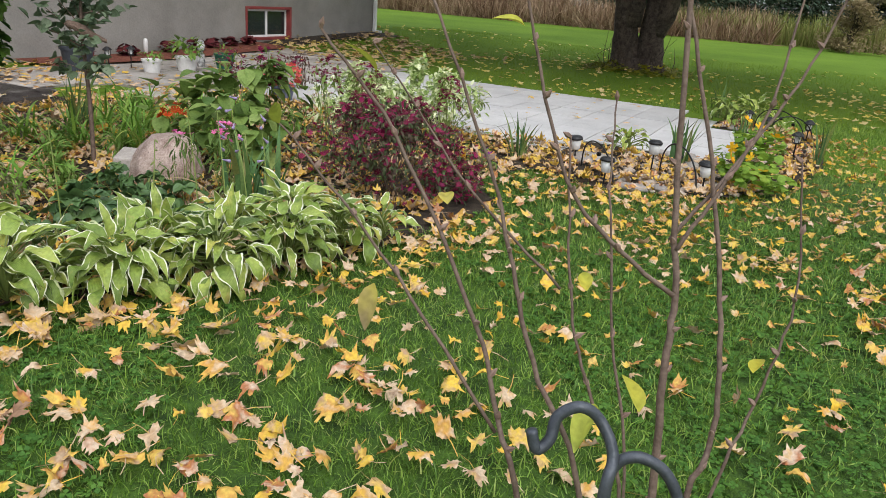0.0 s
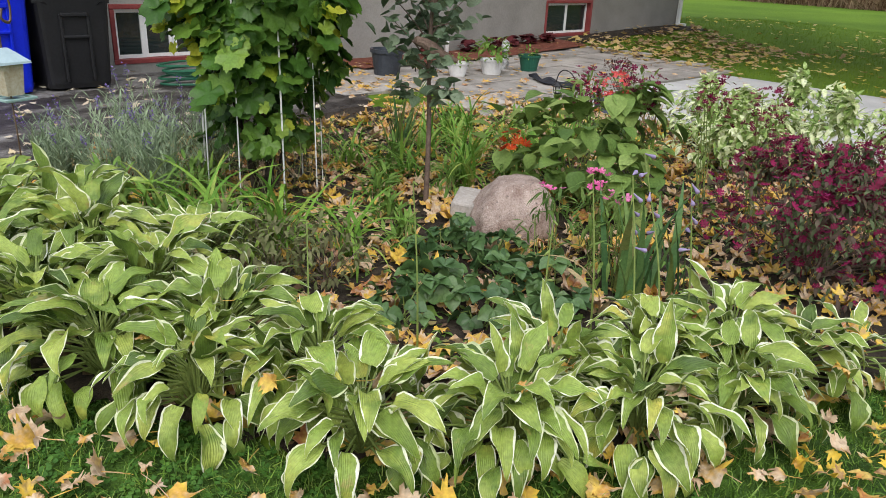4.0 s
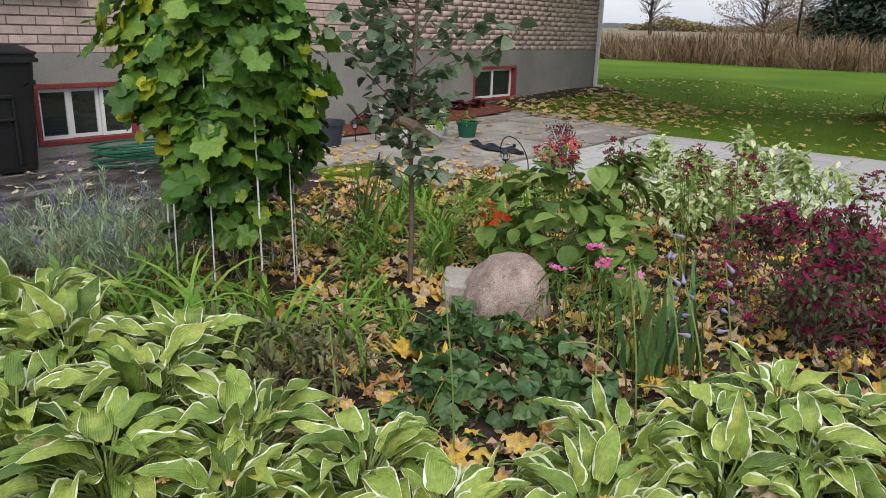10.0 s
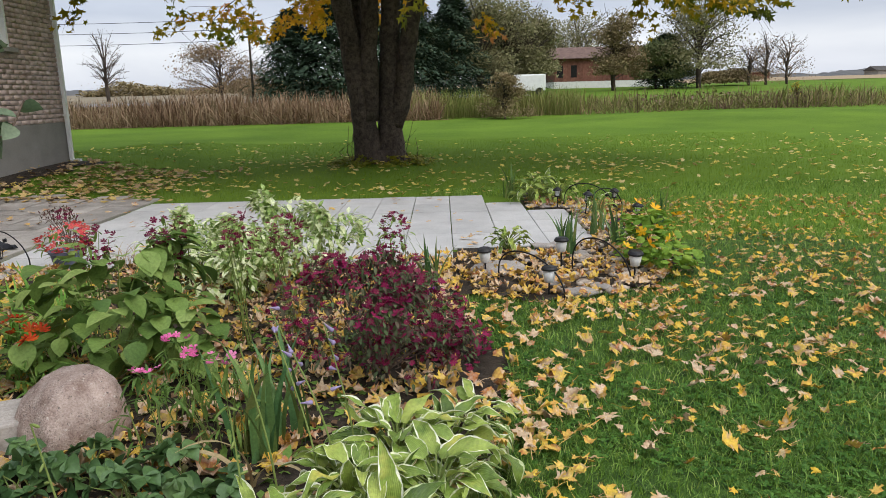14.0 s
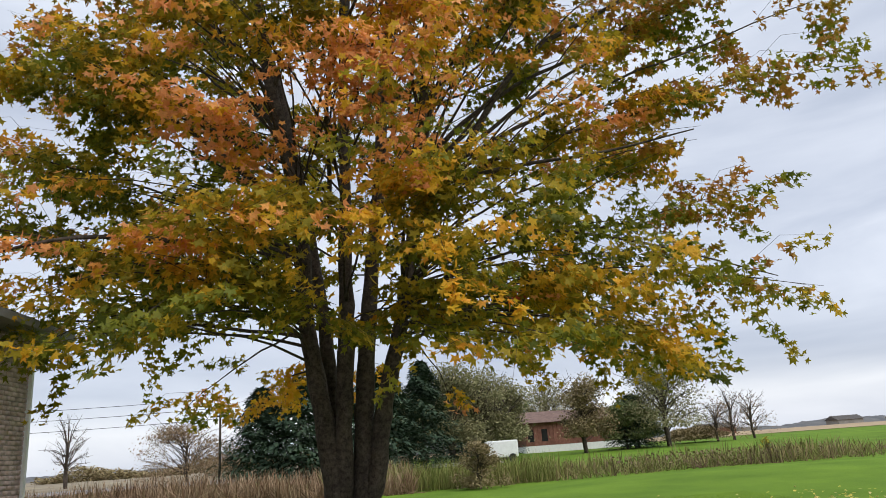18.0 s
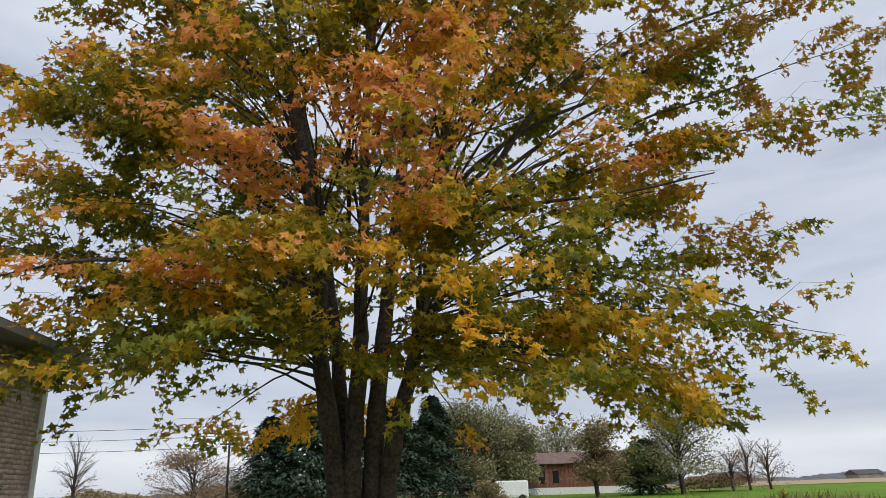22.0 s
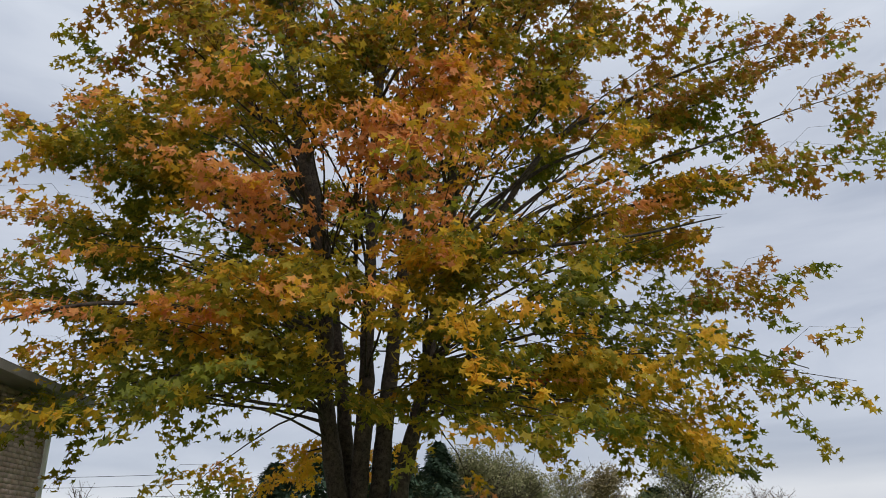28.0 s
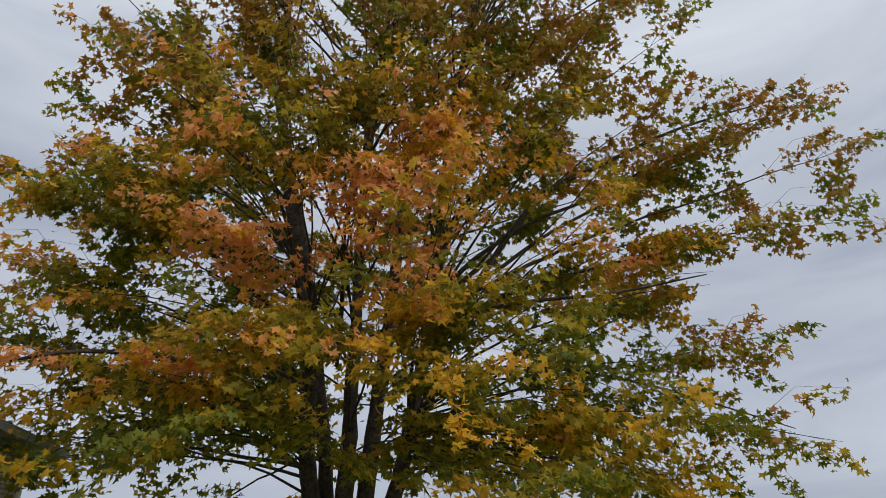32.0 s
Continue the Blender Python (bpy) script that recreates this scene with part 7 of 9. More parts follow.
ring_loft(bm, [[(-0.06, -0.03, 0.0), (0.08, -0.03, 0.0), (0.08, 0.03, 0.0), (-0.06, 0.03, 0.0)], [(-0.02, -0.02, 0.17), (0.03, -0.02, 0.17), (0.03, 0.02, 0.17), (-0.02, 0.02, 0.17)]])
part("bristles", bm, BLACK_PLASTIC, broom)
bm = bmesh.new()
box(bm, 0.04, 0.16, -0.03, 0.03, 0.0, 0.07, 0.01)
part("dustpan", bm, RED_PLASTIC, broom)
bm = bmesh.new()
lathe(bm, [(0.055, 0), (0.07, 0.06), (0.066, 0.06), (0.05, 0.01)], 14)
tub = part("yellow_tub", bm, material("yellow_plastic", (0.60, 0.52, 0.02), (0.72, 0.62, 0.04), 5, 50, 0.4, 0.02), label="small yellow plastic tub on the driveway", category="tub", smooth=True)
tub.matrix_basis = pose(0.12, 9.55, gh(0.12, 9.55) + 0.012)
for k, (x, y) in enumerate(((-2.62, 11.5), (-2.45, 16.0))):
    p = thing("carport_post", pose(x, y, gh(x, y)), "white-painted square carport post", "post", "carport posts")
    bm = bmesh.new()
    box(bm, -0.075, 0.075, -0.075, 0.075, 0, 2.9, 0.008)
    part("shaft", bm, WHITE_PAINT, p)
    bm = bmesh.new()
    box(bm, -0.1, 0.1, -0.1, 0.1, 0, 0.06, 0.006)
    part("foot", bm, WHITE_PAINT, p)
bm = bmesh.new()
box(bm, -2.9, 1.24, 11.2, 18, gh(-1, 13) + 2.6, gh(-1, 13) + 2.8)
part("carport_roof", bm, WHITE_PAINT, label="flat white carport roof", category="carport", kind="structure")

car = thing("parked_car", pose(-0.38, 13.0, gh(-0.38, 13.6)), "dark car parked nose-out in the carport", "car")
CAR_PAINT = material("black_car_paint", (0.004, 0.004, 0.005), (0.008, 0.008, 0.009), 2, 40, 0.25, 0.0, spec=0.4)
bm = bmesh.new()


def car_ring(y, w, z0, z1, z2):
    return [(-w * 0.96, y, z0), (-w, y, z0 + 0.12), (-w, y, z1), (-w * 0.82, y, z2), (w * 0.82, y, z2), (w, y, z1), (w, y, z0 + 0.12), (w * 0.96, y, z0)]


ring_loft(bm, [car_ring(*q) for q in ((-0.10, 0.70, 0.26, 0.62, 0.74), (-0.02, 0.84, 0.22, 0.66, 0.82), (0.3, 0.90, 0.20, 0.76, 0.92), (1.1, 0.92, 0.20, 0.84, 1.0), (1.7, 0.92, 0.20, 0.9, 1.42), (2.6, 0.92, 0.20, 0.92, 1.5), (3.9, 0.9, 0.2, 0.9, 1.3), (4.3, 0.86, 0.25, 0.8, 1.0))])
part("body", bm, CAR_PAINT, car)
for x in (-0.55, 0.55):
    bm = bmesh.new()
    ring_loft(bm, [[(x - 0.18, y, 0.64), (x + 0.16, y, 0.63), (x + 0.18, y, 0.71), (x - 0.2, y, 0.75)] for y in (-0.125, -0.05)])
    part("headlight", bm, material("lamp_glass", (0.2, 0.21, 0.22), (0.35, 0.36, 0.37), 20, 90, 0.1, 0.0), car, "clear headlight")
bm = bmesh.new()
box(bm, -0.34, 0.34, -0.135, -0.10, 0.54, 0.70, 0.02)
grille = part("grille", bm, BLACK_METAL, car)
CHROME = material("chrome", (0.5, 0.5, 0.52), (0.6, 0.6, 0.62), 20, 90, 0.15, 0.0, metal=1.0)
for x in (-0.03, 0.03):
    bm = bmesh.new()
    box(bm, x - 0.008, x + 0.008, -0.145, -0.136, 0.57, 0.69)
    part("badge_bar", bm, CHROME, grille, "chrome bar")
bm = bmesh.new()
tube(bm, bent([(-0.5, -0.13, 0.53), (0, -0.15, 0.50), (0.5, -0.13, 0.53)], 4), 0.012, 6)
part("trim", bm, CHROME, car, "chrome trim")
for x in (-0.80, 0.80):
    for y in (0.62, 3.5):
        bm = bmesh.new()
        tube(bm, [(x - 0.1, y, 0.31), (x + 0.1, y, 0.31)], 0.31, 22)
        wh = part("wheel", bm, BLACK_PLASTIC, car)
        bm = bmesh.new()
        s = 1 if x > 0 else -1
        tube(bm, [(x + s * 0.10, y, 0.31), (x + s * 0.112, y, 0.31)], 0.2, 18)
        part("rim", bm, CHROME, wh, "alloy rim")

# ---------------------------------------------------------------- lanterns, hoops, pots and ornaments
def solar_lantern(x, y, h, white, seed):
    r = random.Random(seed)
    ob = thing("solar_lantern", pose(x, y, gh(x, y), r.uniform(-5, 5), r.uniform(-5, 5), r.uniform(0, 90)),
               "small solar lantern with a frosted white shade" if white else "small black caged solar lantern", "lantern", "solar path lights")
    bm = bmesh.new()
    tube(bm, [(0, 0, -0.05), (0, 0, h - 0.10)], 0.006, 7)
    part("stake", bm, BLACK_METAL, ob)
    bm = bmesh.new()
    if white:
        lathe(bm, [(0.022, h - 0.105), (0.030, h - 0.10), (0.043, h - 0.028), (0.040, h - 0.026)], 18)
        part("shade", bm, FROSTED, ob, "frosted white shade", True)
        bm = bmesh.new()
        lathe(bm, [(0.05, h - 0.028), (0.052, h - 0.018), (0.044, h - 0.004), (0.036, h)], 18)
        part("cap", bm, BLACK_PLASTIC, ob)
    else:
        lathe(bm, [(0.024, h - 0.105), (0.030, h - 0.10), (0.030, h - 0.095), (0.022, h - 0.092)], 12)
        part("base", bm, BLACK_PLASTIC, ob)
        bm = bmesh.new()
        lathe(bm, [(0.020, h - 0.09), (0.026, h - 0.04)], 12)
        part("lens", bm, FROSTED, ob)
        for k in range(6):
            a = 1.0472 * k
            bm = bmesh.new()
            tube(bm, [(0.030 * math.cos(a), 0.030 * math.sin(a), h - 0.095), (0.036 * math.cos(a), 0.036 * math.sin(a), h - 0.035)], 0.003, 4)
            part("cage_bar", bm, BLACK_METAL, ob)
        bm = bmesh.new()
        lathe(bm, [(0.052, h - 0.038), (0.05, h - 0.03), (0.03, h - 0.012), (0.012, h)], 12)
        part("cap", bm, BLACK_PLASTIC, ob)


for k, (x, y, h, w) in enumerate(((5.20, 1.70, 0.20, 1), (5.47, 1.10, 0.23, 1), (5.85, 1.52, 0.25, 1), (5.72, 2.06, 0.22, 1), (7.24, 0.62, 0.27, 0), (8.60, 1.12, 0.24, 0), (8.10, 0.92, 0.26, 0), (8.45, 0.55, 0.24, 0), (6.22, 5.72, 0.22, 0), (6.35, 7.75, 0.28, 0), (6.62, 7.72, 0.28, 0))):
    solar_lantern(x, y, h, w, 800 + k)


def hoop(x0, y0, x1, y1, h, seed):
    m = pose(x0, y0, gh(x0, y0))
    ob = thing("wire_hoop", m, "black wire edging hoop with a small leaf ornament", "edging hoop", "edging hoops")
    dx, dy = x1 - x0, y1 - y0
    bm = bmesh.new()
    tube(bm, bent([(0, 0, -0.05), (0.02 * dx, 0.02 * dy, h * 0.6), (0.22 * dx, 0.22 * dy, h * 0.97), (0.55 * dx, 0.55 * dy, h), (0.85 * dx, 0.85 * dy, h * 0.72), (dx, dy, h * 0.3), (dx, dy, -0.05)], 6), 0.0055, 6)
    part("wire", bm, BLACK_METAL, ob, smooth=True)
    bm = bmesh.new()
    for s in (-1, 1):
        bmesh.ops.create_cone(bm, cap_ends=True, segments=8, radius1=0.018, radius2=0.001, depth=0.03, matrix=Matrix.Translation((0.5 * dx + s * 0.012, 0.5 * dy, h * 0.78)) @ Matrix.Rotation(s * 1.0, 4, "Y"))
    part("ornament", bm, BLACK_METAL, ob)


hoop(5.62, 1.98, 5.12, 1.62, 0.24, 1)
hoop(5.80, 1.45, 5.42, 1.14, 0.27, 2)
hoop(8.60, 1.05, 8.35, 0.58, 0.28, 3)
hoop(8.05, 0.88, 8.3, 0.5, 0.27, 4)
hoop(6.75, 6.15, 6.4, 5.6, 0.26, 5)

NAST = leaf_material("nasturtium_leaf", [(0.12, 0.24, 0.03), (0.20, 0.33, 0.045), (0.30, 0.42, 0.06)], 6, 0.3, 0.35, 0.5)
ORANGE = leaf_material("orange_petal", [(0.80, 0.34, 0.01), (0.85, 0.46, 0.02), (0.88, 0.58, 0.05)], 6, 0.3, 0.3, 0.5, True)
disc = (np.array([(0, 0, 0.12)] + [(math.cos(k * 0.6283), math.sin(k * 0.6283), 0.03 * (k % 2)) for k in range(10)]), np.array([(0, 1 + k, 1 + (k + 1) % 10) for k in range(10)]))
ob, P = leafy("nasturtium", 6.02, 0.85, [(-0.1, 0.05, 0.18, 0.26, 0.16), (-0.3, -0.05, 0.13, 0.24, 0.1), (0.1, 0, 0.28, 0.2, 0.12)], disc, 0.030, NAST, "nasturtium with round leaves and orange flowers", "nasturtium", 14, 0.003, 830, 0.5, per=130)
blossoms(ob, np.array([(-0.38, 0.05, 0.34), (-0.3, 0.14, 0.3), (-0.42, 0.12, 0.24), (-0.1, 0.0, 0.43), (-0.55, -0.1, 0.22), (-0.3, 0.24, 0.2), (-0.46, 0.0, 0.28), (0.0, 0.1, 0.46), (-0.24, -0.12, 0.40)]), 0.048, ORANGE, 831, as_objs=True)
PANSY = leaf_material("pansy_petal", [(0.10, 0.01, 0.16), (0.20, 0.02, 0.26)], 6, 0.3, 0.3, 0.5, True)
for k, (x, y) in enumerate(((6.7, 0.95), (7.0, 0.85), (5.05, 2.5), (4.9, 2.42), (4.78, 2.55))):
    ob, P = leafy("pansy", x, y, [(0, 0, 0.07, 0.07, 0.05)], oval_shape(0.5, 0.1, 0.2, 3), 0.035, WEED, "small pansy with dark violet flowers" if k != 4 else "small pansy with a coral flower", "pansy", 5, 0.002, 840 + k, 0.7, "pansies", 20)
    blossoms(ob, np.array([(0, 0, 0.15), (0.04, 0.03, 0.12)]), 0.028, PANSY if k != 4 else ORANGE, 846 + k, as_objs=True)
for k, (x, y, n) in enumerate(((6.42, 1.84, 18), (9.0, 1.36, 22), (8.9, 1.05, 18), (8.0, 0.8, 14), (9.5, 1.2, 20))):
    hosta(x, y, 0.34 if x > 8.5 else 0.25, n, 860 + k, 0.9)
CORAL = leaf_material("coral_petal", [(0.55, 0.05, 0.05), (0.70, 0.10, 0.10), (0.75, 0.18, 0.16)], 6, 0.3, 0.3, 0.5)


def pot(x, y, r0, r1, h, mat, label, category="flowerpot", group="pots by the wall", thing_name="flowerpot"):
    ob = thing(thing_name, pose(x, y, gh(x, y) + 0.03), label, category, group)
    bm = bmesh.new()
    lathe(bm, [(r0, 0), (r1 * 0.96, h * 0.86), (r1 * 1.04, h * 0.86), (r1 * 1.05, h), (r1 * 0.93, h), (r1 * 0.9, h * 0.85)], 24)
    part("vessel", bm, mat, ob, smooth=False)
    bm = bmesh.new()
    lathe(bm, [(r1 * 0.9, h * 0.8), (r1 * 0.88, h * 0.84)], 16)
    part("soil", bm, SOIL, ob)
    return ob


def pot_plant(ob, h, rad, mat, n, size, seed, shape=None):
    g = np.random.default_rng(seed)
    d = g.normal(0, 1, (n, 3))
    d /= np.linalg.norm(d, axis=1)[:, None]
    P = np.array([0, 0, h]) + d * np.array([rad, rad, rad * 0.7])
    scatter("foliage", [shape or oval_shape(0.4, 0.1, 0.3, 4)], P, turns(np.arctan2(P[:, 1], P[:, 0]) - 1.57, g.normal(0.2, 0.6, n), 0 * P[:, 0]), g.uniform(0.7, 1.2, n) * size, mat, ob)
    return P


SLATE_POT = material("slate_plastic", (0.03, 0.035, 0.045), (0.05, 0.058, 0.07), 8, 60, 0.5, 0.05)
GREEN_POT = material("green_plastic", (0.012, 0.075, 0.045), (0.02, 0.11, 0.07), 8, 60, 0.5, 0.05)
pot(5.92, 7.72, 0.13, 0.17, 0.27, SLATE_POT, "dark slate-grey plastic flowerpot")
p1 = pot(6.56, 7.32, 0.08, 0.11, 0.15, WHITE_PLASTIC, "white plastic flowerpot with a trailing plant")
pot_plant(p1, 0.18, 0.1, WEED, 40, 0.07, 871)
p2 = pot(7.06, 7.29, 0.10, 0.13, 0.16, WHITE_PLASTIC, "white flowerpot with green leaves")
pot_plant(p2, 0.26, 0.16, WEED, 90, 0.10, 872)
p3 = pot(7.64, 7.24, 0.09, 0.125, 0.18, GREEN_POT, "dark green flowerpot with seedlings")
pot_plant(p3, 0.2, 0.09, WEED, 50, 0.06, 873)
p4 = pot(6.25, 5.22, 0.09, 0.12, 0.14, material("blue_grey_pot", (0.10, 0.12, 0.19), (0.16, 0.18, 0.26), 8, 60, 0.5, 0.05), "blue-grey pot of coral begonias", group="")
P = pot_plant(p4, 0.2, 0.17, BROAD, 70, 0.07, 874)
blossoms(p4, P[:60] * np.array([1.1, 1.1, 1.0]) + np.array([0, 0, 0.03]), 0.032, CORAL, 875)
ob, P = leafy("seedhead_plant", 7.05, 5.6, [(0, 0, 0.22, 0.16, 0.16), (0.05, 0.1, 0.32, 0.14, 0.08)], oval_shape(0.4, 0.2, 0.3, 3), 0.035, leaf_material("dark_seedhead", [(0.06, 0.03, 0.03), (0.10, 0.05, 0.04), (0.10, 0.09, 0.04)], 6, 0.3, 0.1, 0.8), "dark faded plant with reddish seed heads", "plant", 30, 0.003, 876, 0.9, per=100, stem_mat=TWIG)
blossoms(ob, P[P[:, 2] > 0.3][:20], 0.022, WINE, 877)
strap_plant("dry_grass_clump", 6.2, 4.75, 40, 0.3, 0.008, (1.0, 1.4), 40, DRY, "pale dry grass tuft by the begonias", 878, "grass", 0.08)

# plain black and white garden figure, bird-sized brown ornament, white stake
fig = tagged(new("garden_figure", bpy.data.meshes.new("garden_figure")), "black and white glazed garden figure", "figurine")
bm = bmesh.new()
lathe(bm, [(0.05, 0), (0.065, 0.06), (0.05, 0.15), (0.03, 0.18), (0.052, 0.21), (0.06, 0.26), (0.045, 0.31), (0.01, 0.33)], 16, (1.0, 0.8))
bm.to_mesh(fig.data)
bm.free()
glaze = material("black_white_glaze", (0.02, 0.02, 0.02), (0.75, 0.75, 0.74), 14, 40, 0.3, 0.0)
fig.data.materials.append(glaze)
fig.matrix_basis = pose(7.54, 7.53, gh(7.54, 7.53) + 0.02, 0, 0, 20)
orn = tagged(new("brown_ornament", bpy.data.meshes.new("brown_ornament")), "brown carved ornament fixed on the young tree", "ornament")
bm = bmesh.new()
ring_loft(bm, [[(x, ry * math.cos(a), z + ry * math.sin(a)) for a in (math.pi * k / 5 for k in range(10))] for x, ry, z in ((-0.085, 0.006, 0.03), (-0.07, 0.022, 0.03), (-0.045, 0.024, 0.024), (-0.02, 0.034, 0.008), (0.02, 0.034, -0.01), (0.06, 0.02, -0.03), (0.12, 0.01, -0.055))])
bm.to_mesh(orn.data)
bm.free()
orn.data.materials.append(material("brown_carving", (0.10, 0.065, 0.05), (0.19, 0.13, 0.10), 40, 120, 0.8, 0.4))
orn.matrix_basis = pose(3.27, 4.22, gh(3.3, 4.28) + 0.80, 0, 0, -40)
bm = bmesh.new()
lathe(bm, [(0.03, 0), (0.03, 0.2), (0.022, 0.235), (0.005, 0.24)], 12)
marker = part("white_marker", bm, WHITE_PLASTIC, label="white plastic cleanout pipe by the wall", category="pipe", smooth=True)
marker.matrix_basis = pose(7.75, 8.72, gh(7.75, 8.72))
HEUCHERA = leaf_material("heuchera_leaf", [(0.06, 0.012, 0.018), (0.11, 0.02, 0.025), (0.15, 0.04, 0.035)], 6, 0.3, 0.2, 0.5)
for k, (x, y) in enumerate(((7.35, 8.62), (8.1, 8.66), (8.55, 8.62), (8.95, 8.68), (9.3, 8.66), (6.7, 8.6), (9.65, 8.6))):
    leafy("dark_heuchera", x, y, [(0, 0, 0.12, 0.13, 0.07)], disc, 0.045, HEUCHERA, "low heuchera with dark red leaves", "plant", 6, 0.003, 880 + k, 0.5, "dark red plants by the wall", 46)
# plain dark strip added in place of the hose tangle on the paving
net = tagged(new("dark_tangle", bpy.data.meshes.new("dark_tangle")), "crumpled dark strip in place of a black hose tangle on the paving", "cloth")
bm = bmesh.new()
ring_loft(bm, [[(x, -0.06 + 0.05 * math.sin(9 * x), 0.0), (x, -0.02 + 0.03 * math.sin(9 * x), 0.03 + 0.02 * math.sin(23 * x)), (x, 0.03 + 0.03 * math.cos(11 * x), 0.025 + 0.02 * math.cos(19 * x)), (x, 0.06 + 0.05 * math.cos(7 * x), 0.0)] for x in np.linspace(-0.42, 0.42, 26)], True, True)
bm.to_mesh(net.data)
bm.free()
net.data.materials.append(material("dark_tangle", (0.012, 0.013, 0.018), (0.03, 0.032, 0.04), 10, 60, 0.7, 0.3))
net.matrix_basis = pose(7.1, 6.45, 0.015, 0, 0, 75)

# stones of the lantern border
r = random.Random(77)
stone_meshes = []
for s in range(5):
    bm = bmesh.new()
    bmesh.ops.create_icosphere(bm, subdivisions=2, radius=1)
    for v in bm.verts:
        v.co = Vector((v.co.x, v.co.y, max(-0.3, min(0.45, v.co.z * 0.6)))) + v.co * 0.22 * noise.noise(v.co * 1.4 + Vector((s * 7, 0, 0)))
    o = part("stone_shape", bm, STONE, smooth=True)
    stone_meshes.append(o.data)
    bpy.data.objects.remove(o)
spots = [(5.85, 1.95, 0.22, "large flat border stone"), (5.2, 1.5, 0.10, ""), (5.32, 1.35, 0.08, ""), (6.6, 1.4, 0.12, ""), (7.1, 0.95, 0.09, ""), (7.4, 0.92, 0.11, ""), (7.7, 0.88, 0.1, ""), (7.9, 0.96, 0.09, ""), (8.3, 0.92, 0.11, ""), (6.6, 1.55, 0.1, ""), (5.42, 1.62, 0.07, ""), (6.3, 1.3, 0.09, ""), (5.7, 5.75, 0.12, ""), (5.95, 5.6, 0.1, ""), (5.3, 5.75, 0.11, ""), (6.35, 5.9, 0.09, ""), (8.7, 1.2, 0.12, ""), (6.3, 1.7, 0.13, "")]
for k, (x, y, s, lab) in enumerate(spots):
    tagged(piece("border_stone", stone_meshes[k % 5], pose(x, y, gh(x, y) + 0.03, 0, 0, r.uniform(0, 360)) @ Matrix.Diagonal((s, s * r.uniform(0.6, 0.9), s * 0.5, 1)), None), lab or "rounded grey border stone", "stone", "border stones")
n = 900
g = np.random.default_rng(78)
px, py = g.uniform(5.2, 9.0, n), g.uniform(0.6, 1.75, n)
ok = inside(BED, px, py) & ~((px > 6.4) & (py > 1.47)) & (np.abs(py - 1.25) < g.uniform(0.1, 0.7, n))
bm = bmesh.new()
bmesh.ops.create_icosphere(bm, subdivisions=1, radius=1)
bm.verts.index_update()
pv = np.array([(v.co.x, 0.8 * v.co.y, 0.5 * v.co.z) for v in bm.verts])
pt = np.array([[v.index for v in f.verts] for f in bm.faces])
bm.free()
m = int(ok.sum())
scatter("pebbles", [(pv, pt)], np.stack([px[ok], py[ok], gz(px[ok], py[ok]) + 0.02], -1), turns(g.uniform(0, 6.28, m), 0 * px[ok], 0 * px[ok]), g.uniform(0.02, 0.06, m), material("warm_pebble", (0.24, 0.19, 0.15), (0.52, 0.44, 0.36), 9, 70, 0.85, 0.3), kind="stuff", label="buff pebbles among the fallen leaves", category="pebbles")

# ---------------------------------------------------------------- bare shoots and hook at the lawn's edge
shoot = thing("bare_shrub", pose(1.30, 0.66, gh(1.3, 0.66)), "tall bare shoots with a few yellow leaves", "shrub")
BZ = -gh(1.3, 0.66)
SHOOTS = [
    ([(0, 0, -BZ), (-0.05, -0.02, 0.45), (-0.01, 0.0, 0.72), (0.02, 0.01, 0.81), (0.06, 0.04, 0.97), (0.12, 0.08, 1.3), (0.14, 0.1, 1.5)], 0.0085),
    ([(0.02, -0.02, -BZ), (0.0, -0.05, 0.5), (0.05, -0.07, 0.62), (0.10, -0.04, 0.79), (0.15, 0.01, 0.96), (0.18, 0.09, 1.2), (0.2, 0.14, 1.4)], 0.0065),
    ([(0.0, 0.01, 0.82), (-0.02, 0.08, 0.87), (-0.02, 0.15, 0.93), (-0.01, 0.20, 1.04), (0.0, 0.25, 1.18), (0.0, 0.3, 1.35)], 0.0045),
    ([(-0.02, 0.02, -BZ), (-0.02, 0.02, 0.49), (0.01, 0.10, 0.66), (0.04, 0.15, 0.78), (0.08, 0.19, 0.98)], 0.0045),
    ([(-0.03, 0.02, -BZ), (-0.08, 0.06, 0.52), (-0.06, 0.16, 0.71), (-0.03, 0.22, 0.84), (-0.01, 0.27, 0.95), (0.0, 0.38, 1.16)], 0.006),
    ([(-0.04, 0.02, -BZ), (-0.16, 0.12, 0.55), (-0.14, 0.17, 0.66), (-0.12, 0.22, 0.77), (-0.10, 0.36, 0.98), (-0.11, 0.47, 1.10)], 0.006),
    ([(-0.14, 0.17, 0.64), (-0.13, 0.33, 0.81), (-0.14, 0.45, 0.93), (-0.15, 0.51, 0.99)], 0.0035),
    ([(0.03, 0.02, 0.87), (0.07, -0.02, 0.96), (0.11, -0.05, 1.05), (0.17, -0.06, 1.2)], 0.004),
    ([(0.10, 0.04, 0.86), (0.20, -0.03, 0.98), (0.28, -0.09, 1.12), (0.33, -0.12, 1.25)], 0.004),
    ([(0.04, -0.04, -BZ), (0.04, -0.08, 0.5), (0.11, -0.11, 0.65), (0.17, -0.13, 0.79), (0.22, -0.10, 0.97)], 0.004),
    ([(0.05, 0.03, -BZ), (0.08, 0.03, 0.43), (0.14, 0.10, 0.68), (0.19, 0.15, 0.89), (0.23, 0.17, 1.02)], 0.004),
    ([(0.03, 0.16, 0.78), (0.01, 0.30, 0.90), (0.01, 0.39, 1.0), (0.0, 0.46, 1.08)], 0.003),
]
r = random.Random(91)
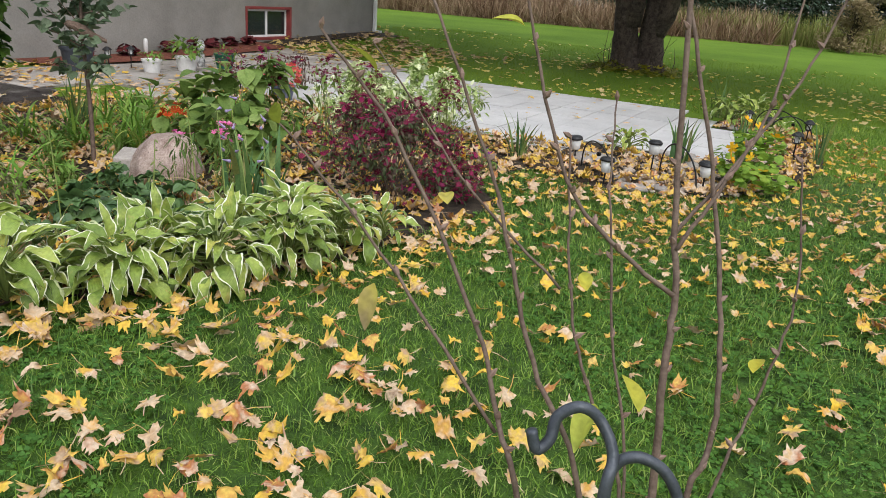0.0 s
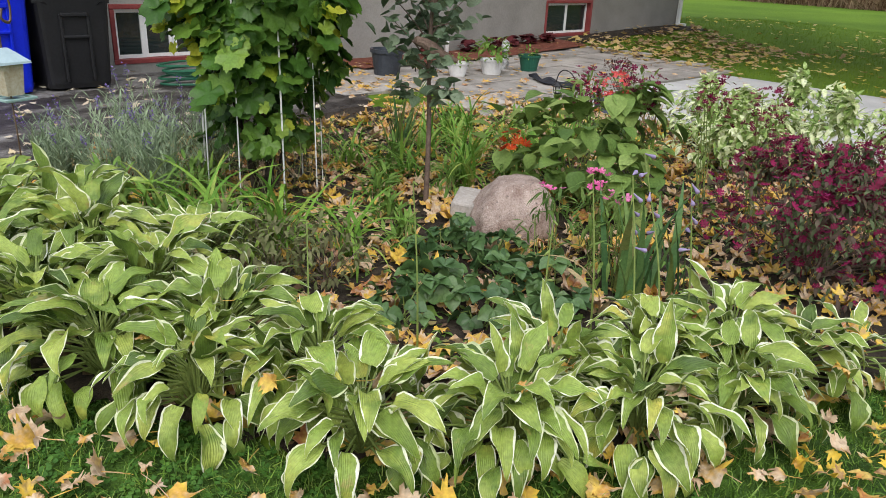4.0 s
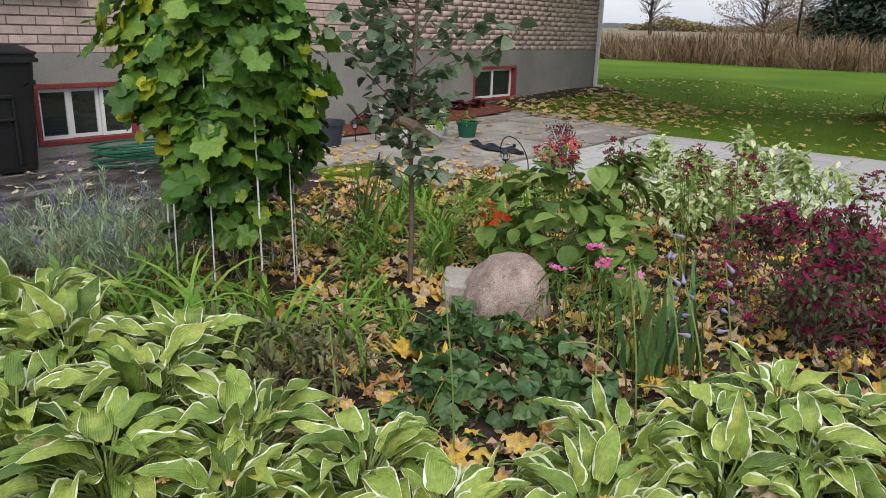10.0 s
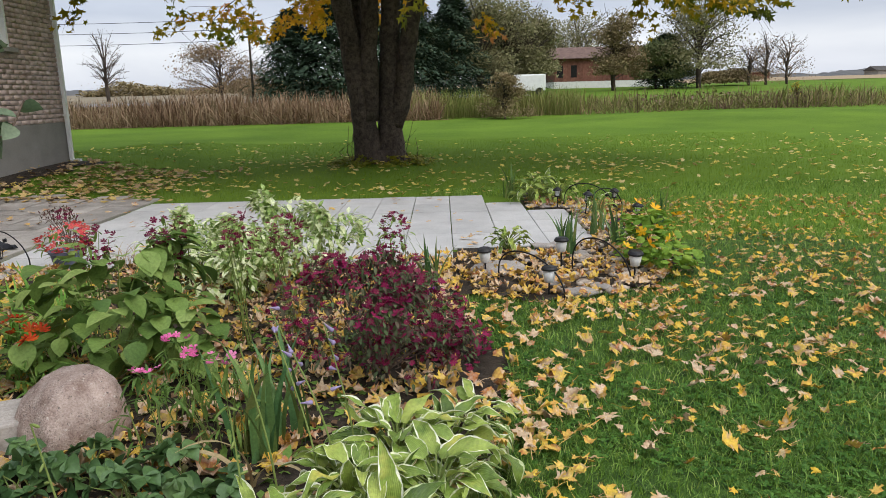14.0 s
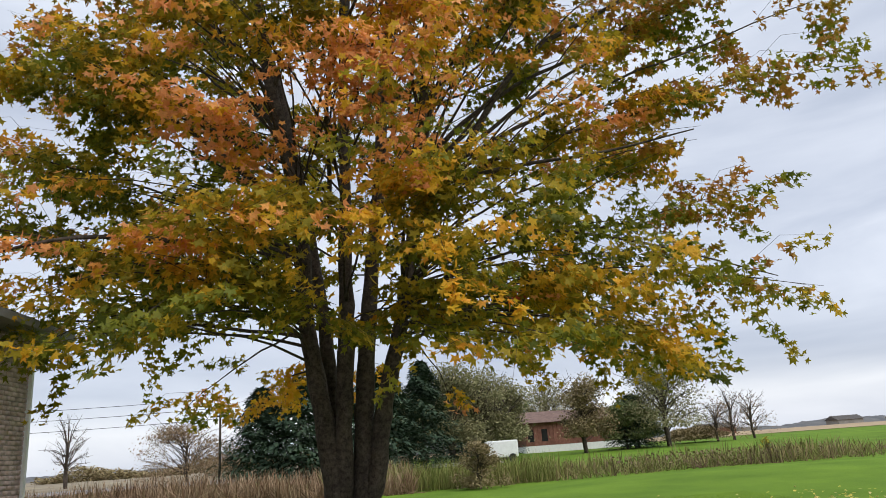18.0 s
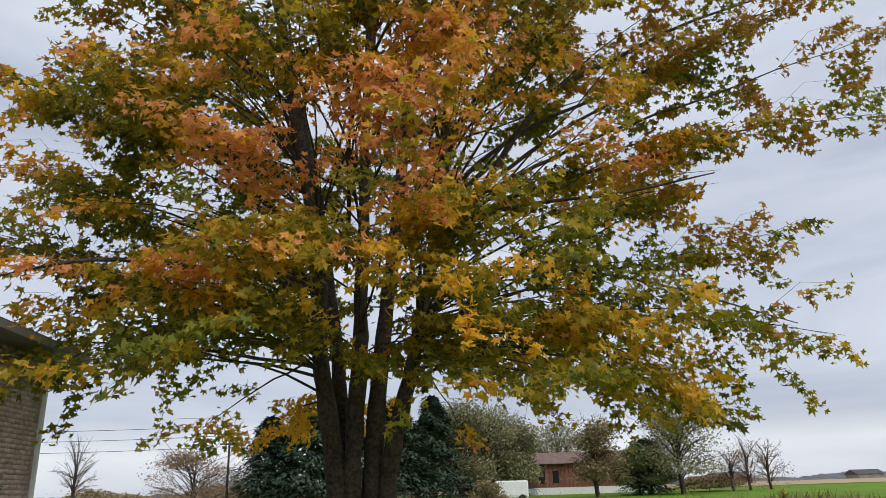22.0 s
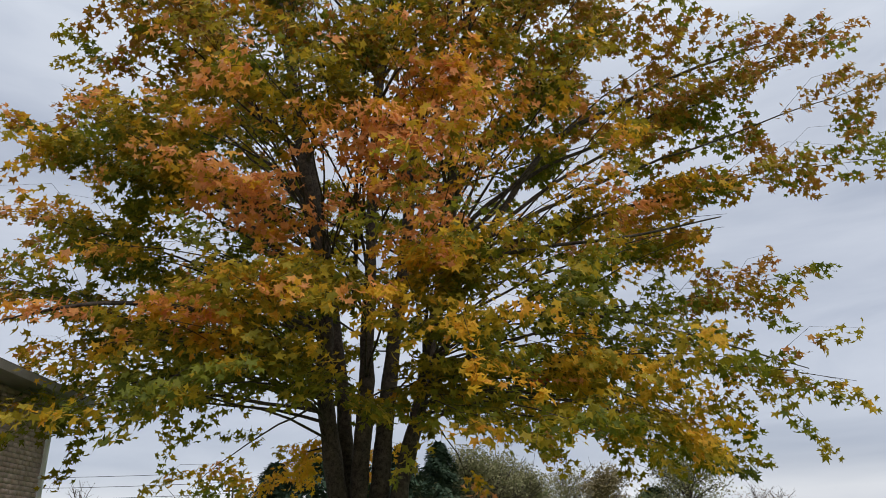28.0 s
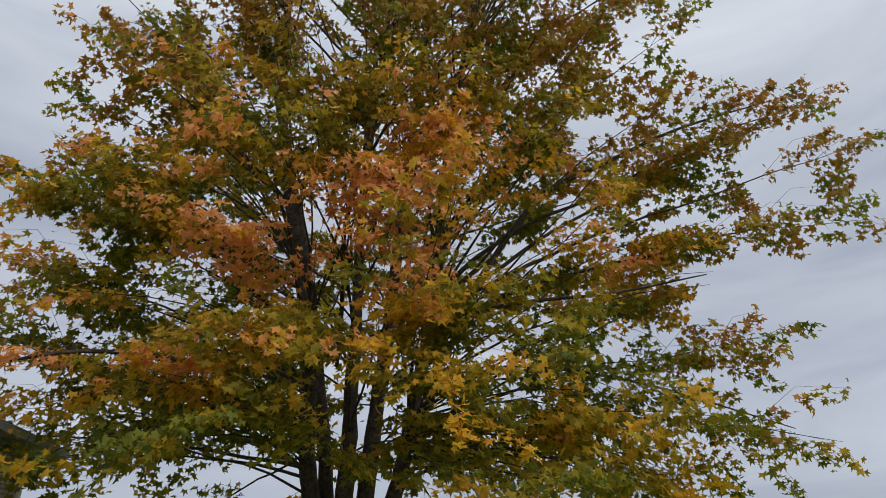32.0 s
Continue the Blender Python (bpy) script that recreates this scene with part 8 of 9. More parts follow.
BUD = material("twig_bud", (0.16, 0.10, 0.08), (0.28, 0.19, 0.15), 40, 150, 0.7, 0.2)
for pts, rad in SHOOTS:
    line = bent(pts, 6)
    line = [p + Vector((r.uniform(-1, 1), r.uniform(-1, 1), 0)) * 0.002 for p in line]
    bm = bmesh.new()
    tube(bm, line, list(np.linspace(rad * 0.75, rad * 0.32, len(line))), 7)
    sh = part("shoot", bm, TWIG, shoot, smooth=True)
    for p in line[6::3]:
        bm = bmesh.new()
        d = Vector((r.uniform(-1, 1), r.uniform(-1, 1), 0.6)).normalized()
        tube(bm, [p, p + d * 0.006, p + d * 0.014], [0.003, 0.0042, 0.0008], 5)
        part("bud", bm, BUD, sh)
SHOOT_LEAF = leaf_material("shoot_leaf", [(0.22, 0.27, 0.04), (0.38, 0.40, 0.06), (0.55, 0.48, 0.06), (0.34, 0.26, 0.15)], 12, 0.4, 0.3, 0.5, True)
slm = [shape_mesh("shoot_leaf", oval_shape(0.42, 0.3, d, 6), SHOOT_LEAF) for d in (0.15, 0.4)]
for k, (x, y, z, rx, rz, s) in enumerate(((-0.06, 0.07, 0.675, -20, 80, 0.075), (-0.03, 0.02, 0.665, 40, -50, 0.06), (-0.15, 0.50, 0.98, 60, 150, 0.045), (-0.07, 0.41, 1.05, 60, 40, 0.05), (-0.03, 0.11, 0.81, 20, -70, 0.045), (-0.15, 0.35, 0.80, -60, 100, 0.06), (-0.08, 0.29, 0.90, 10, -60, 0.05), (0.02, 0.25, 1.12, 30, 30, 0.04), (0.1, -0.1, 0.7, 10, -100, 0.05))):
    piece("leaf", slm[k % 2], pose(x, y, z, rx, r.uniform(-30, 30), rz) @ Matrix.Scale(s, 4), shoot)
hook = thing("shepherd_hook", pose(1.05, 0.67, gh(1.05, 0.67)), "grey-blue double shepherd's hook on a pole", "garden hook")
hz = -gh(1.05, 0.67)
bm = bmesh.new()
tube(bm, bent([(0, 0, -0.1), (0, 0, 0.40), (0.0, 0.0, 0.64 + hz), (0.02, 0.0, 0.69 + hz), (0.03, 0.02, 0.72 + hz), (0.02, 0.04, 0.735 + hz), (0.01, 0.06, 0.722 + hz), (0.0, 0.062, 0.70 + hz), (-0.01, 0.072, 0.69 + hz), (-0.01, 0.08, 0.71 + hz)], 6), 0.0062, 10)
part("pole", bm, GREY_METAL, hook, smooth=True)
bm = bmesh.new()
tube(bm, bent([(0.0, -0.004, 0.60 + hz), (0.02, 0.0, 0.67 + hz), (0.03, -0.02, 0.692 + hz), (0.04, -0.05, 0.68 + hz), (0.04, -0.07, 0.645 + hz), (0.035, -0.06, 0.61 + hz), (0.03, -0.045, 0.615 + hz)], 6), 0.0062, 10)
part("side_hook", bm, GREY_METAL, hook, smooth=True)

# ---------------------------------------------------------------- paving
r = random.Random(101)


def slab_mesh(name, w, d, h, mat, seed):
    bm = bmesh.new()
    box(bm, -w / 2, w / 2, -d / 2, d / 2, -h, 0, 0.006)
    o = part(name, bm, mat)
    me = o.data
    bpy.data.objects.remove(o)
    return me


patio_new = thing("patio", pose(0, 0, 0), "patio of clean pale grey concrete slabs", "patio", kind="structure")
W, D = 0.61, 0.405
me = slab_mesh("slab", W - 0.007, D - 0.007, 0.05, SLAB_NEW, 1)
for i in range(6):
    for j in range(12):
        x, y = 9.72 - W * (i + 0.5), 5.92 - D * (j + 0.5)
        if (j == 10 and i < 1) or (j == 11 and i < 2) or (j > 8 and i > 4):
            continue
        off = (j % 2) * 0.0
        piece("slab", me, pose(x + off, y, -0.008 + r.uniform(-0.003, 0.003), r.uniform(-0.3, 0.3), r.uniform(-0.3, 0.3), r.uniform(-0.3, 0.3)), patio_new)
old = thing("patio_old", pose(0, 0, 0), "older weathered grey slab terrace", "patio", kind="structure")
me = slab_mesh("old_slab", 0.592, 0.442, 0.05, SLAB_OLD, 2)
for i in range(9):
    for j in range(5):
        x, y = 4.75 + 0.6 * (i + 0.5), 5.98 + 0.45 * (j + 0.5)
        if x < 5.4 and y < 6.9:
            continue
        piece("slab", me, pose(x + (0.3 if j % 2 else 0), y, gh(x, y) + 0.03 + r.uniform(-0.006, 0.006), r.uniform(-0.7, 0.7), r.uniform(-0.7, 0.7), r.uniform(-0.9, 0.9)), old)

# ---------------------------------------------------------------- fallen maple leaves
FALLEN = leaf_material("fallen_leaf", [(0.18, 0.10, 0.06), (0.58, 0.45, 0.31), (0.42, 0.27, 0.16), (0.66, 0.46, 0.10), (0.54, 0.29, 0.07), (0.60, 0.46, 0.32), (0.46, 0.30, 0.17), (0.66, 0.45, 0.06), (0.56, 0.32, 0.07), (0.58, 0.45, 0.33), (0.40, 0.15, 0.06), (0.62, 0.42, 0.10), (0.28, 0.16, 0.09)], 22, 0.20, 0.12, 0.7)
YELLOW = leaf_material("fallen_yellow_leaf", [(0.20, 0.115, 0.065), (0.44, 0.29, 0.15), (0.60, 0.43, 0.08), (0.64, 0.42, 0.04), (0.52, 0.27, 0.04), (0.54, 0.42, 0.26), (0.62, 0.44, 0.07), (0.30, 0.17, 0.09), (0.60, 0.43, 0.12), (0.42, 0.17, 0.05), (0.52, 0.38, 0.20), (0.26, 0.15, 0.09)], 20, 0.26, 0.12, 0.7)
FALLEN_SHAPES = [maple_shape(c, f, 200 + k) for k, (c, f) in enumerate(((0.5, 0.3), (0.9, -0.1), (-0.6, 0.3), (1.0, 0.5), (-0.8, -0.2), (0.3, 0.6), (0.9, 0.7), (-0.4, 0.2), (1.2, 0.3), (-1.0, 0.5), (0.6, -0.6)))]


def crumpled(seed):
    """A dead maple leaf: toothed lobes, a raised net of folds, curled about one axis."""
    q = random.Random(seed)
    spec = [(180, 0.08), (158, 0.34), (138, 0.46), (122, 0.70), (110, 0.58), (97, 0.72), (84, 0.56), (72, 0.68), (62, 0.84), (53, 1.0), (44, 0.80), (34, 0.70), (26, 0.56), (16, 0.72), (9, 0.86), (0, 1.06)]
    ring = [(a + q.uniform(-3, 3), w * q.uniform(0.66, 1.14)) for a, w in spec]
    ring += [(-a + q.uniform(-3, 3), w * q.uniform(0.66, 1.14)) for a, w in spec[-2:0:-1]]
    slim = q.uniform(0.45, 0.92)
    bend, turn, kx, ky = q.choice((-1, 1, 1)) * q.uniform(0.5, 1.9), q.uniform(0, 3.1), q.uniform(3, 7), q.uniform(3, 7)

    def lift(x, y, far):
        u = x * math.cos(turn) + y * math.sin(turn)
        w = y * math.cos(turn) - x * math.sin(turn)
        return bend * u * u + 0.5 * bend * w * abs(w) + 0.12 * math.sin(kx * x + seed) * math.cos(ky * y - seed) + far * q.uniform(-0.07, 0.09)

    v = [(0, 0, 0)]
    for f in (0.5, 1.0):
        for a, w in ring:
            w = w if f == 1 else 0.30 + 0.22 * w
            x, y = w * math.sin(radians(a)) * 0.6 * slim, w * math.cos(radians(a)) * 0.6
            v.append((x, y, lift(x, y, f - 0.4)))
    m = len(ring)
    t = [(0, 1 + (k + 1) % m, 1 + k) for k in range(m)]
    for k in range(m):
        a, b = 1 + k, 1 + (k + 1) % m
        t += [(a, b, b + m), (a, b + m, a + m)]
    # the stalk, a thin bent strip behind the blade
    i, way = len(v), q.uniform(-0.5, 0.5)
    for s in (0.0, 0.35, 0.75):
        v += [(way * s * s - 0.012, -0.04 - s, 0.12 * s * (1 - s)), (way * s * s + 0.012, -0.04 - s, 0.12 * s * (1 - s) + 0.01)]
    t += [(i, i + 1, i + 3), (i, i + 3, i + 2), (i + 2, i + 3, i + 5), (i + 2, i + 5, i + 4)]
    return np.array(v), np.array(t)


CRUMPLED = [crumpled(900 + k) for k in range(14)]
HALF_FLAT = [(v * np.array([1, 1, 0.4]), t) for v, t in CRUMPLED]
CRUMPLED = [(v * np.array([1, 1, 1.1]), t) for v, t in CRUMPLED]
FLATTENED = [(v * np.array([1, 1, 0.35]), t) for v, t in FALLEN_SHAPES]
g = np.random.default_rng(55)


def leaf_fall(name, x, y, size, label, lift=0.03, flat=0.35, mat=None, shapes=None):
    n = len(x)
    P = np.stack([x, y, gz(x, y) + lift + g.uniform(0, 0.025, n)], -1)
    return scatter(name, shapes or FALLEN_SHAPES, P, turns(g.uniform(0, 6.283, n), np.where(g.uniform(0, 1, n) < 0.4, np.pi, 0) + g.normal(0, flat, n), g.uniform(0, 6.283, n)), size, mat or FALLEN, smooth=shapes is not None, kind="stuff", label=label, category="fallen leaves")


def clumped(n, x0, x1, y0, y1, scale, thr):
    x, y = g.uniform(x0, x1, n), g.uniform(y0, y1, n)
    v = np.array([noise.noise(Vector((a * scale, b * scale, 3.3))) for a, b in zip(x, y)])
    k = (v > g.normal(thr, 0.16, n)) | (g.uniform(0, 1, n) < 0.27)
    return x[k], y[k]


x, y = clumped(5600, -2.5, 6.0, -1.0, 6.6, 1.1, 0.03)
k = ~inside(BED, x, y) & ~inside(DRIVE, x, y) & (g.uniform(0, 1, len(x)) < np.clip((6.0 - np.hypot(x - 2.5, y - 2.8)) / 2.4, 0, 1))
leaf_fall("fallen_leaves", x[k], y[k], g.uniform(0.05, 0.105, k.sum()), "tan, yellow and orange maple leaves on the lawn", 0.035, 0.25, None, CRUMPLED)
x, y = clumped(4300, 2.6, 9.0, -3.5, 2.4, 1.0, -0.02)
k = ~inside(BED, x, y) & ~((x > 6.35) & (y > 1.0)) & (g.uniform(0, 1, len(x)) < np.clip((y + 3.5) / 1.6, 0, 1))
leaf_fall("fallen_leaves", x[k], y[k], g.uniform(0.04, 0.078, k.sum()), "drift of yellow and tan leaves on the lawn", 0.035, 0.35, YELLOW, CRUMPLED)
t_ = g.uniform(0, 1, 300)
arc = np.array([(1.0, 4.7), (1.05, 4.2), (1.25, 3.5), (1.6, 2.95), (2.1, 2.5), (2.9, 2.2), (3.7, 2.05), (4.4, 2.15), (5.0, 1.9)])
xa, ya = np.interp(t_, np.linspace(0, 1, len(arc)), arc[:, 0]) + g.normal(-0.10, 0.18, 300), np.interp(t_, np.linspace(0, 1, len(arc)), arc[:, 1]) + g.normal(-0.10, 0.18, 300)
leaf_fall("leaf_drift", xa, ya, g.uniform(0.06, 0.115, 300), "leaves blown against the edge of the hostas", 0.035, 0.45, None, CRUMPLED)
hx_, hy_ = np.array([(x, y) for x, y, *_ in HOSTAS] * 2).T + g.normal(0, 0.10, (2, 2 * len(HOSTAS)))
leaf_fall("caught_leaves", hx_, hy_, g.uniform(0.05, 0.10, len(hx_)), "maple leaves caught on top of the hostas", 0.20, 0.5, None, CRUMPLED)
x, y = g.normal(1.5, 0.5, 190), g.normal(1.7, 0.5, 190)
k = ~inside(BED, x, y)
leaf_fall("fallen_leaves", x[k], y[k], g.uniform(0.055, 0.11, k.sum()), "tan and orange leaves heaped on the lawn", 0.04, 0.4, None, CRUMPLED)
x, y = g.uniform(-0.6, 1.5, 620), g.uniform(2.2, 5.6, 620)
k = ~inside(BED, x, y) & (np.array([noise.noise(Vector((a * 1.6, b * 1.6, 7.7))) for a, b in zip(x, y)]) > -0.05)
leaf_fall("leaf_heaps", x[k], y[k], g.uniform(0.05, 0.10, k.sum()), "brown and tan leaves heaped beside the hostas", 0.045, 0.5, leaf_material("brown_fallen_leaf", [(0.16, 0.085, 0.05), (0.30, 0.18, 0.11), (0.46, 0.33, 0.23), (0.58, 0.46, 0.36), (0.40, 0.20, 0.09), (0.24, 0.14, 0.10)], 12, 0.2, 0.1, 0.7), CRUMPLED)
x, y = g.uniform(1.6, 6.3, 3500), g.uniform(2.3, 6.2, 3500)
k = inside(BED, x, y)
leaf_fall("leaf_litter", x[k], y[k], g.uniform(0.07, 0.13, k.sum()) * 0.8, "leaf litter between the plants of the bed", 0.03, 0.4, None, CRUMPLED[:5] + FALLEN_SHAPES[:8])
n = 5200
x, y = g.uniform(1.4, 6.3, n), g.uniform(2.3, 6.3, n)
k = inside(BED, x, y)
x, y = x[k], y[k]
n = len(x)
scatter("leaf_fragments", [DIAMOND], np.stack([x, y, gz(x, y) + 0.024 + g.uniform(0, 0.012, n)], -1), turns(g.uniform(0, 6.283, n), g.normal(0, 0.5, n), g.uniform(0, 6.283, n)), g.uniform(0.02, 0.065, n), leaf_material("leaf_fragment", [(0.05, 0.03, 0.02), (0.15, 0.09, 0.05), (0.30, 0.20, 0.12), (0.10, 0.13, 0.03), (0.42, 0.30, 0.14)], 12, 0.25, 0.1, 0.8), smooth=False, kind="stuff", label="crumbled leaves and bits over the soil", category="leaf litter")
n = 8000
x, y = g.uniform(1.6, 6.2, n), g.uniform(2.6, 6.2, n)
k = inside(BED, x, y) & (np.sin(3.1 * x + 1) + np.sin(2.7 * y) + 0.5 * np.sin(6 * x - 4 * y) > -0.3)
x, y = x[k], y[k]
n = len(x)
scatter("creeping_weeds", [oval_shape(0.5, 0.15, 0.2, 2)], np.stack([x, y, gz(x, y) + 0.025], -1), turns(g.uniform(0, 6.283, n), g.uniform(0.1, 0.9, n), g.uniform(0, 6.283, n)), g.uniform(0.025, 0.075, n), WEED, smooth=False, kind="stuff", label="low green weeds creeping over the soil", category="weeds")
x, y = g.uniform(5.0, 9.2, 1700), g.uniform(0.4, 2.4, 1700)
k = inside(BED, x, y) & ~((x > 6.35) & (y > 1.45))
leaf_fall("leaf_litter", x[k], y[k], g.uniform(0.07, 0.12, k.sum()) * 0.75, "leaves lying among the lanterns", 0.035, 0.5)
x, y = clumped(800, -6, 5.2, 6.2, 10.5, 0.8, 0.05)
k = inside(DRIVE, x, y)
leaf_fall("driveway_leaves", x[k], y[k], g.uniform(0.06, 0.115, k.sum()), "pale leaves scattered over the asphalt", 0.026, 0.22, leaf_material("pale_fallen_leaf", [(0.34, 0.24, 0.15), (0.55, 0.45, 0.33), (0.66, 0.57, 0.44), (0.64, 0.53, 0.38), (0.62, 0.44, 0.10)], 9, 0.2, 0.1, 0.7), HALF_FLAT)
x, y = g.uniform(4.6, 9.7, 1300), g.uniform(5.9, 8.6, 1300)
k = g.uniform(0, 1, 1300) < np.clip((7.0 - x) / 2, 0.12, 1)
leaf_fall("terrace_leaves", x[k], y[k], g.uniform(0.07, 0.12, k.sum()), "leaves lying over the old slabs", 0.045, 0.2, None, HALF_FLAT)
x, y = g.uniform(6.4, 9.7, 60), g.uniform(1.7, 5.9, 60)
leaf_fall("patio_leaves", x, y, g.uniform(0.05, 0.09, 60), "few leaves on the pale patio", 0.025, 0.15, None, FLATTENED)
x, y = clumped(5200, 9.8, 21.0, -8, 10, 0.5, 0.10)
k = g.uniform(0, 1, len(x)) < np.clip((21 - x) / 10, 0, 1) ** 1.2
x, y = x[k], y[k]
leaf_fall("far_leaves", x, y, g.uniform(0.06, 0.11, len(x)), "leaves scattered under the maple", 0.03, 0.3, leaf_material("light_fallen_leaf", [(0.36, 0.25, 0.10), (0.58, 0.45, 0.13), (0.64, 0.50, 0.10), (0.60, 0.48, 0.26), (0.52, 0.35, 0.08)], 9, 0.2, 0.2, 0.7), FLATTENED)
x, y = g.uniform(9.8, 13.6, 520), g.normal(7.4, 0.7, 520)
k = y < 8.8
leaf_fall("far_leaves", x[k], y[k], g.uniform(0.08, 0.14, k.sum()), "leaves banked along the house", 0.03, 0.3, leaf_material("tan_fallen_leaf", [(0.16, 0.09, 0.05), (0.34, 0.23, 0.13), (0.48, 0.35, 0.20), (0.52, 0.38, 0.12), (0.30, 0.18, 0.09)], 9, 0.2, 0.1, 0.7), FLATTENED)

# ---------------------------------------------------------------- grass blades
GRASS = leaf_material("grass_blade", [(0.035, 0.082, 0.011), (0.085, 0.175, 0.020), (0.155, 0.28, 0.036), (0.24, 0.365, 0.06), (0.36, 0.38, 0.13)], 2.6, 0.25, 0.2, 0.45, spec=0.35)
BL = []
for b, w in ((0.7, 0.075), (1.2, 0.07), (1.8, 0.08)):
    v, t = [], []
    yy = zz = 0.0
    for k in range(3):
        s = k / 2
        wd = w * (1 - s) * 0.5 + 0.004
        v += [(-wd, yy, zz), (wd, yy, zz)]
        yy, zz = yy + math.sin(b * (s + 0.25)) / 2, zz + math.cos(b * (s + 0.25)) / 2
    v = v[:4] + [(0, yy - math.sin(b * 1.25) / 2, zz - math.cos(b * 1.25) / 2)]
    t += [(0, 1, 3), (0, 3, 2), (2, 3, 4)]
    BL.append((np.array(v), np.array(t)))


def lawn_blades(name, n, x0, x1, y0, y1, h, keep, label, shapes=None, mat=None, lean=0.35):
    x, y = g.uniform(x0, x1, n), g.uniform(y0, y1, n)
    k = keep(x, y)
    x, y = x[k], y[k]
    m = len(x)
    return scatter(name, shapes or BL, np.stack([x, y, gz(x, y) + (0.02 * g.uniform(0.4, 1.6, m) if shapes else 0)], -1), turns(g.uniform(0, 6.283, m), g.normal(0, lean, m), g.uniform(0, 6.283, m)), g.uniform(0.6, 1.25, m) * h, mat or GRASS, smooth=False, kind="stuff", label=label, category="grass")


def on_lawn(x, y):
    return ~inside(BED, x, y) & ~inside(DRIVE, x + 0.02, y + 0.06) & ~((x > 6.4) & (x < 9.75) & (y > 1.45) & (y < 5.95)) & ~((x > 6.62) & (x < 8.55) & (y > 1.02) & (y < 1.5)) & ~((x > 4.7) & (x < 10.1) & (y > 5.95) & (y < 8.3))


# sheet under the blades: shade in the gaps is put into its colour
sheet("lawn_thatch", np.arange(-0.9, 10.5, 0.1), np.arange(-4.5, 6.75, 0.1), material("shaded_thatch", (0.014, 0.036, 0.006), (0.075, 0.15, 0.016), 14, 120, 0.95, 1.0), 0.006, lambda x, y: on_lawn(x, y) & (np.hypot((x - 3.4) / 4.9, (y - 2.6) / 4.1) < 1 + 0.08 * np.sin(2.3 * x + 1.1 * y) + 0.07 * np.sin(3.7 * y - 1.3 * x)),
      label="thatch and soil under the near grass, darkened as shade between blades", category="lawn", kind="structure")
lawn_blades("grass_blades", 85000, -0.5, 3.6, 0.6, 4.6, 0.044, on_lawn, "short creeping grass near the hostas", None, None, 0.9)
lawn_blades("grass_blades", 90000, -0.9, 5.2, -0.2, 6.75, 0.056, on_lawn, "short green lawn grass", None, None, 0.6)
tf_v, tf_t = [], []
for a in (-2.09, 0.0, 2.09):
    q = len(tf_v)
    tf_v += [(x * math.cos(a) + y * math.sin(a), -x * math.sin(a) + y * math.cos(a), z) for x, y, z in ((0, 0, 0), (-0.5, 0.6, 0.1), (0, 1.0, 0), (0.5, 0.6, 0.1))]
    tf_t += [(q, q + 3, q + 2), (q, q + 2, q + 1)]
TRIF_FLAT = (np.array(tf_v), np.array(tf_t))
CLOVER = leaf_material("clover_leaf", [(0.03, 0.09, 0.014), (0.065, 0.155, 0.024), (0.11, 0.225, 0.036)], 3.0, 0.4, 0.2, 0.6)
lawn_blades("clover", 72000, -0.9, 5.2, -0.2, 6.75, 0.014, lambda x, y: on_lawn(x, y) & (np.sin(2.1 * x + 1.3 * np.sin(1.7 * y)) + np.sin(2.6 * y + 0.8) > -0.4), "clover leaves in the lawn", [TRIF_FLAT], CLOVER, 0.35)
lawn_blades("grass_blades", 75000, 3.0, 10.5, -4.5, 2.6, 0.058, on_lawn, "short green lawn grass with clover")
FAR_GRASS = leaf_material("mown_grass_blade", [(0.075, 0.135, 0.012), (0.12, 0.20, 0.014), (0.175, 0.265, 0.022), (0.27, 0.31, 0.05)], 0.8, 0.4, 0.2, 0.6, spec=0.08)
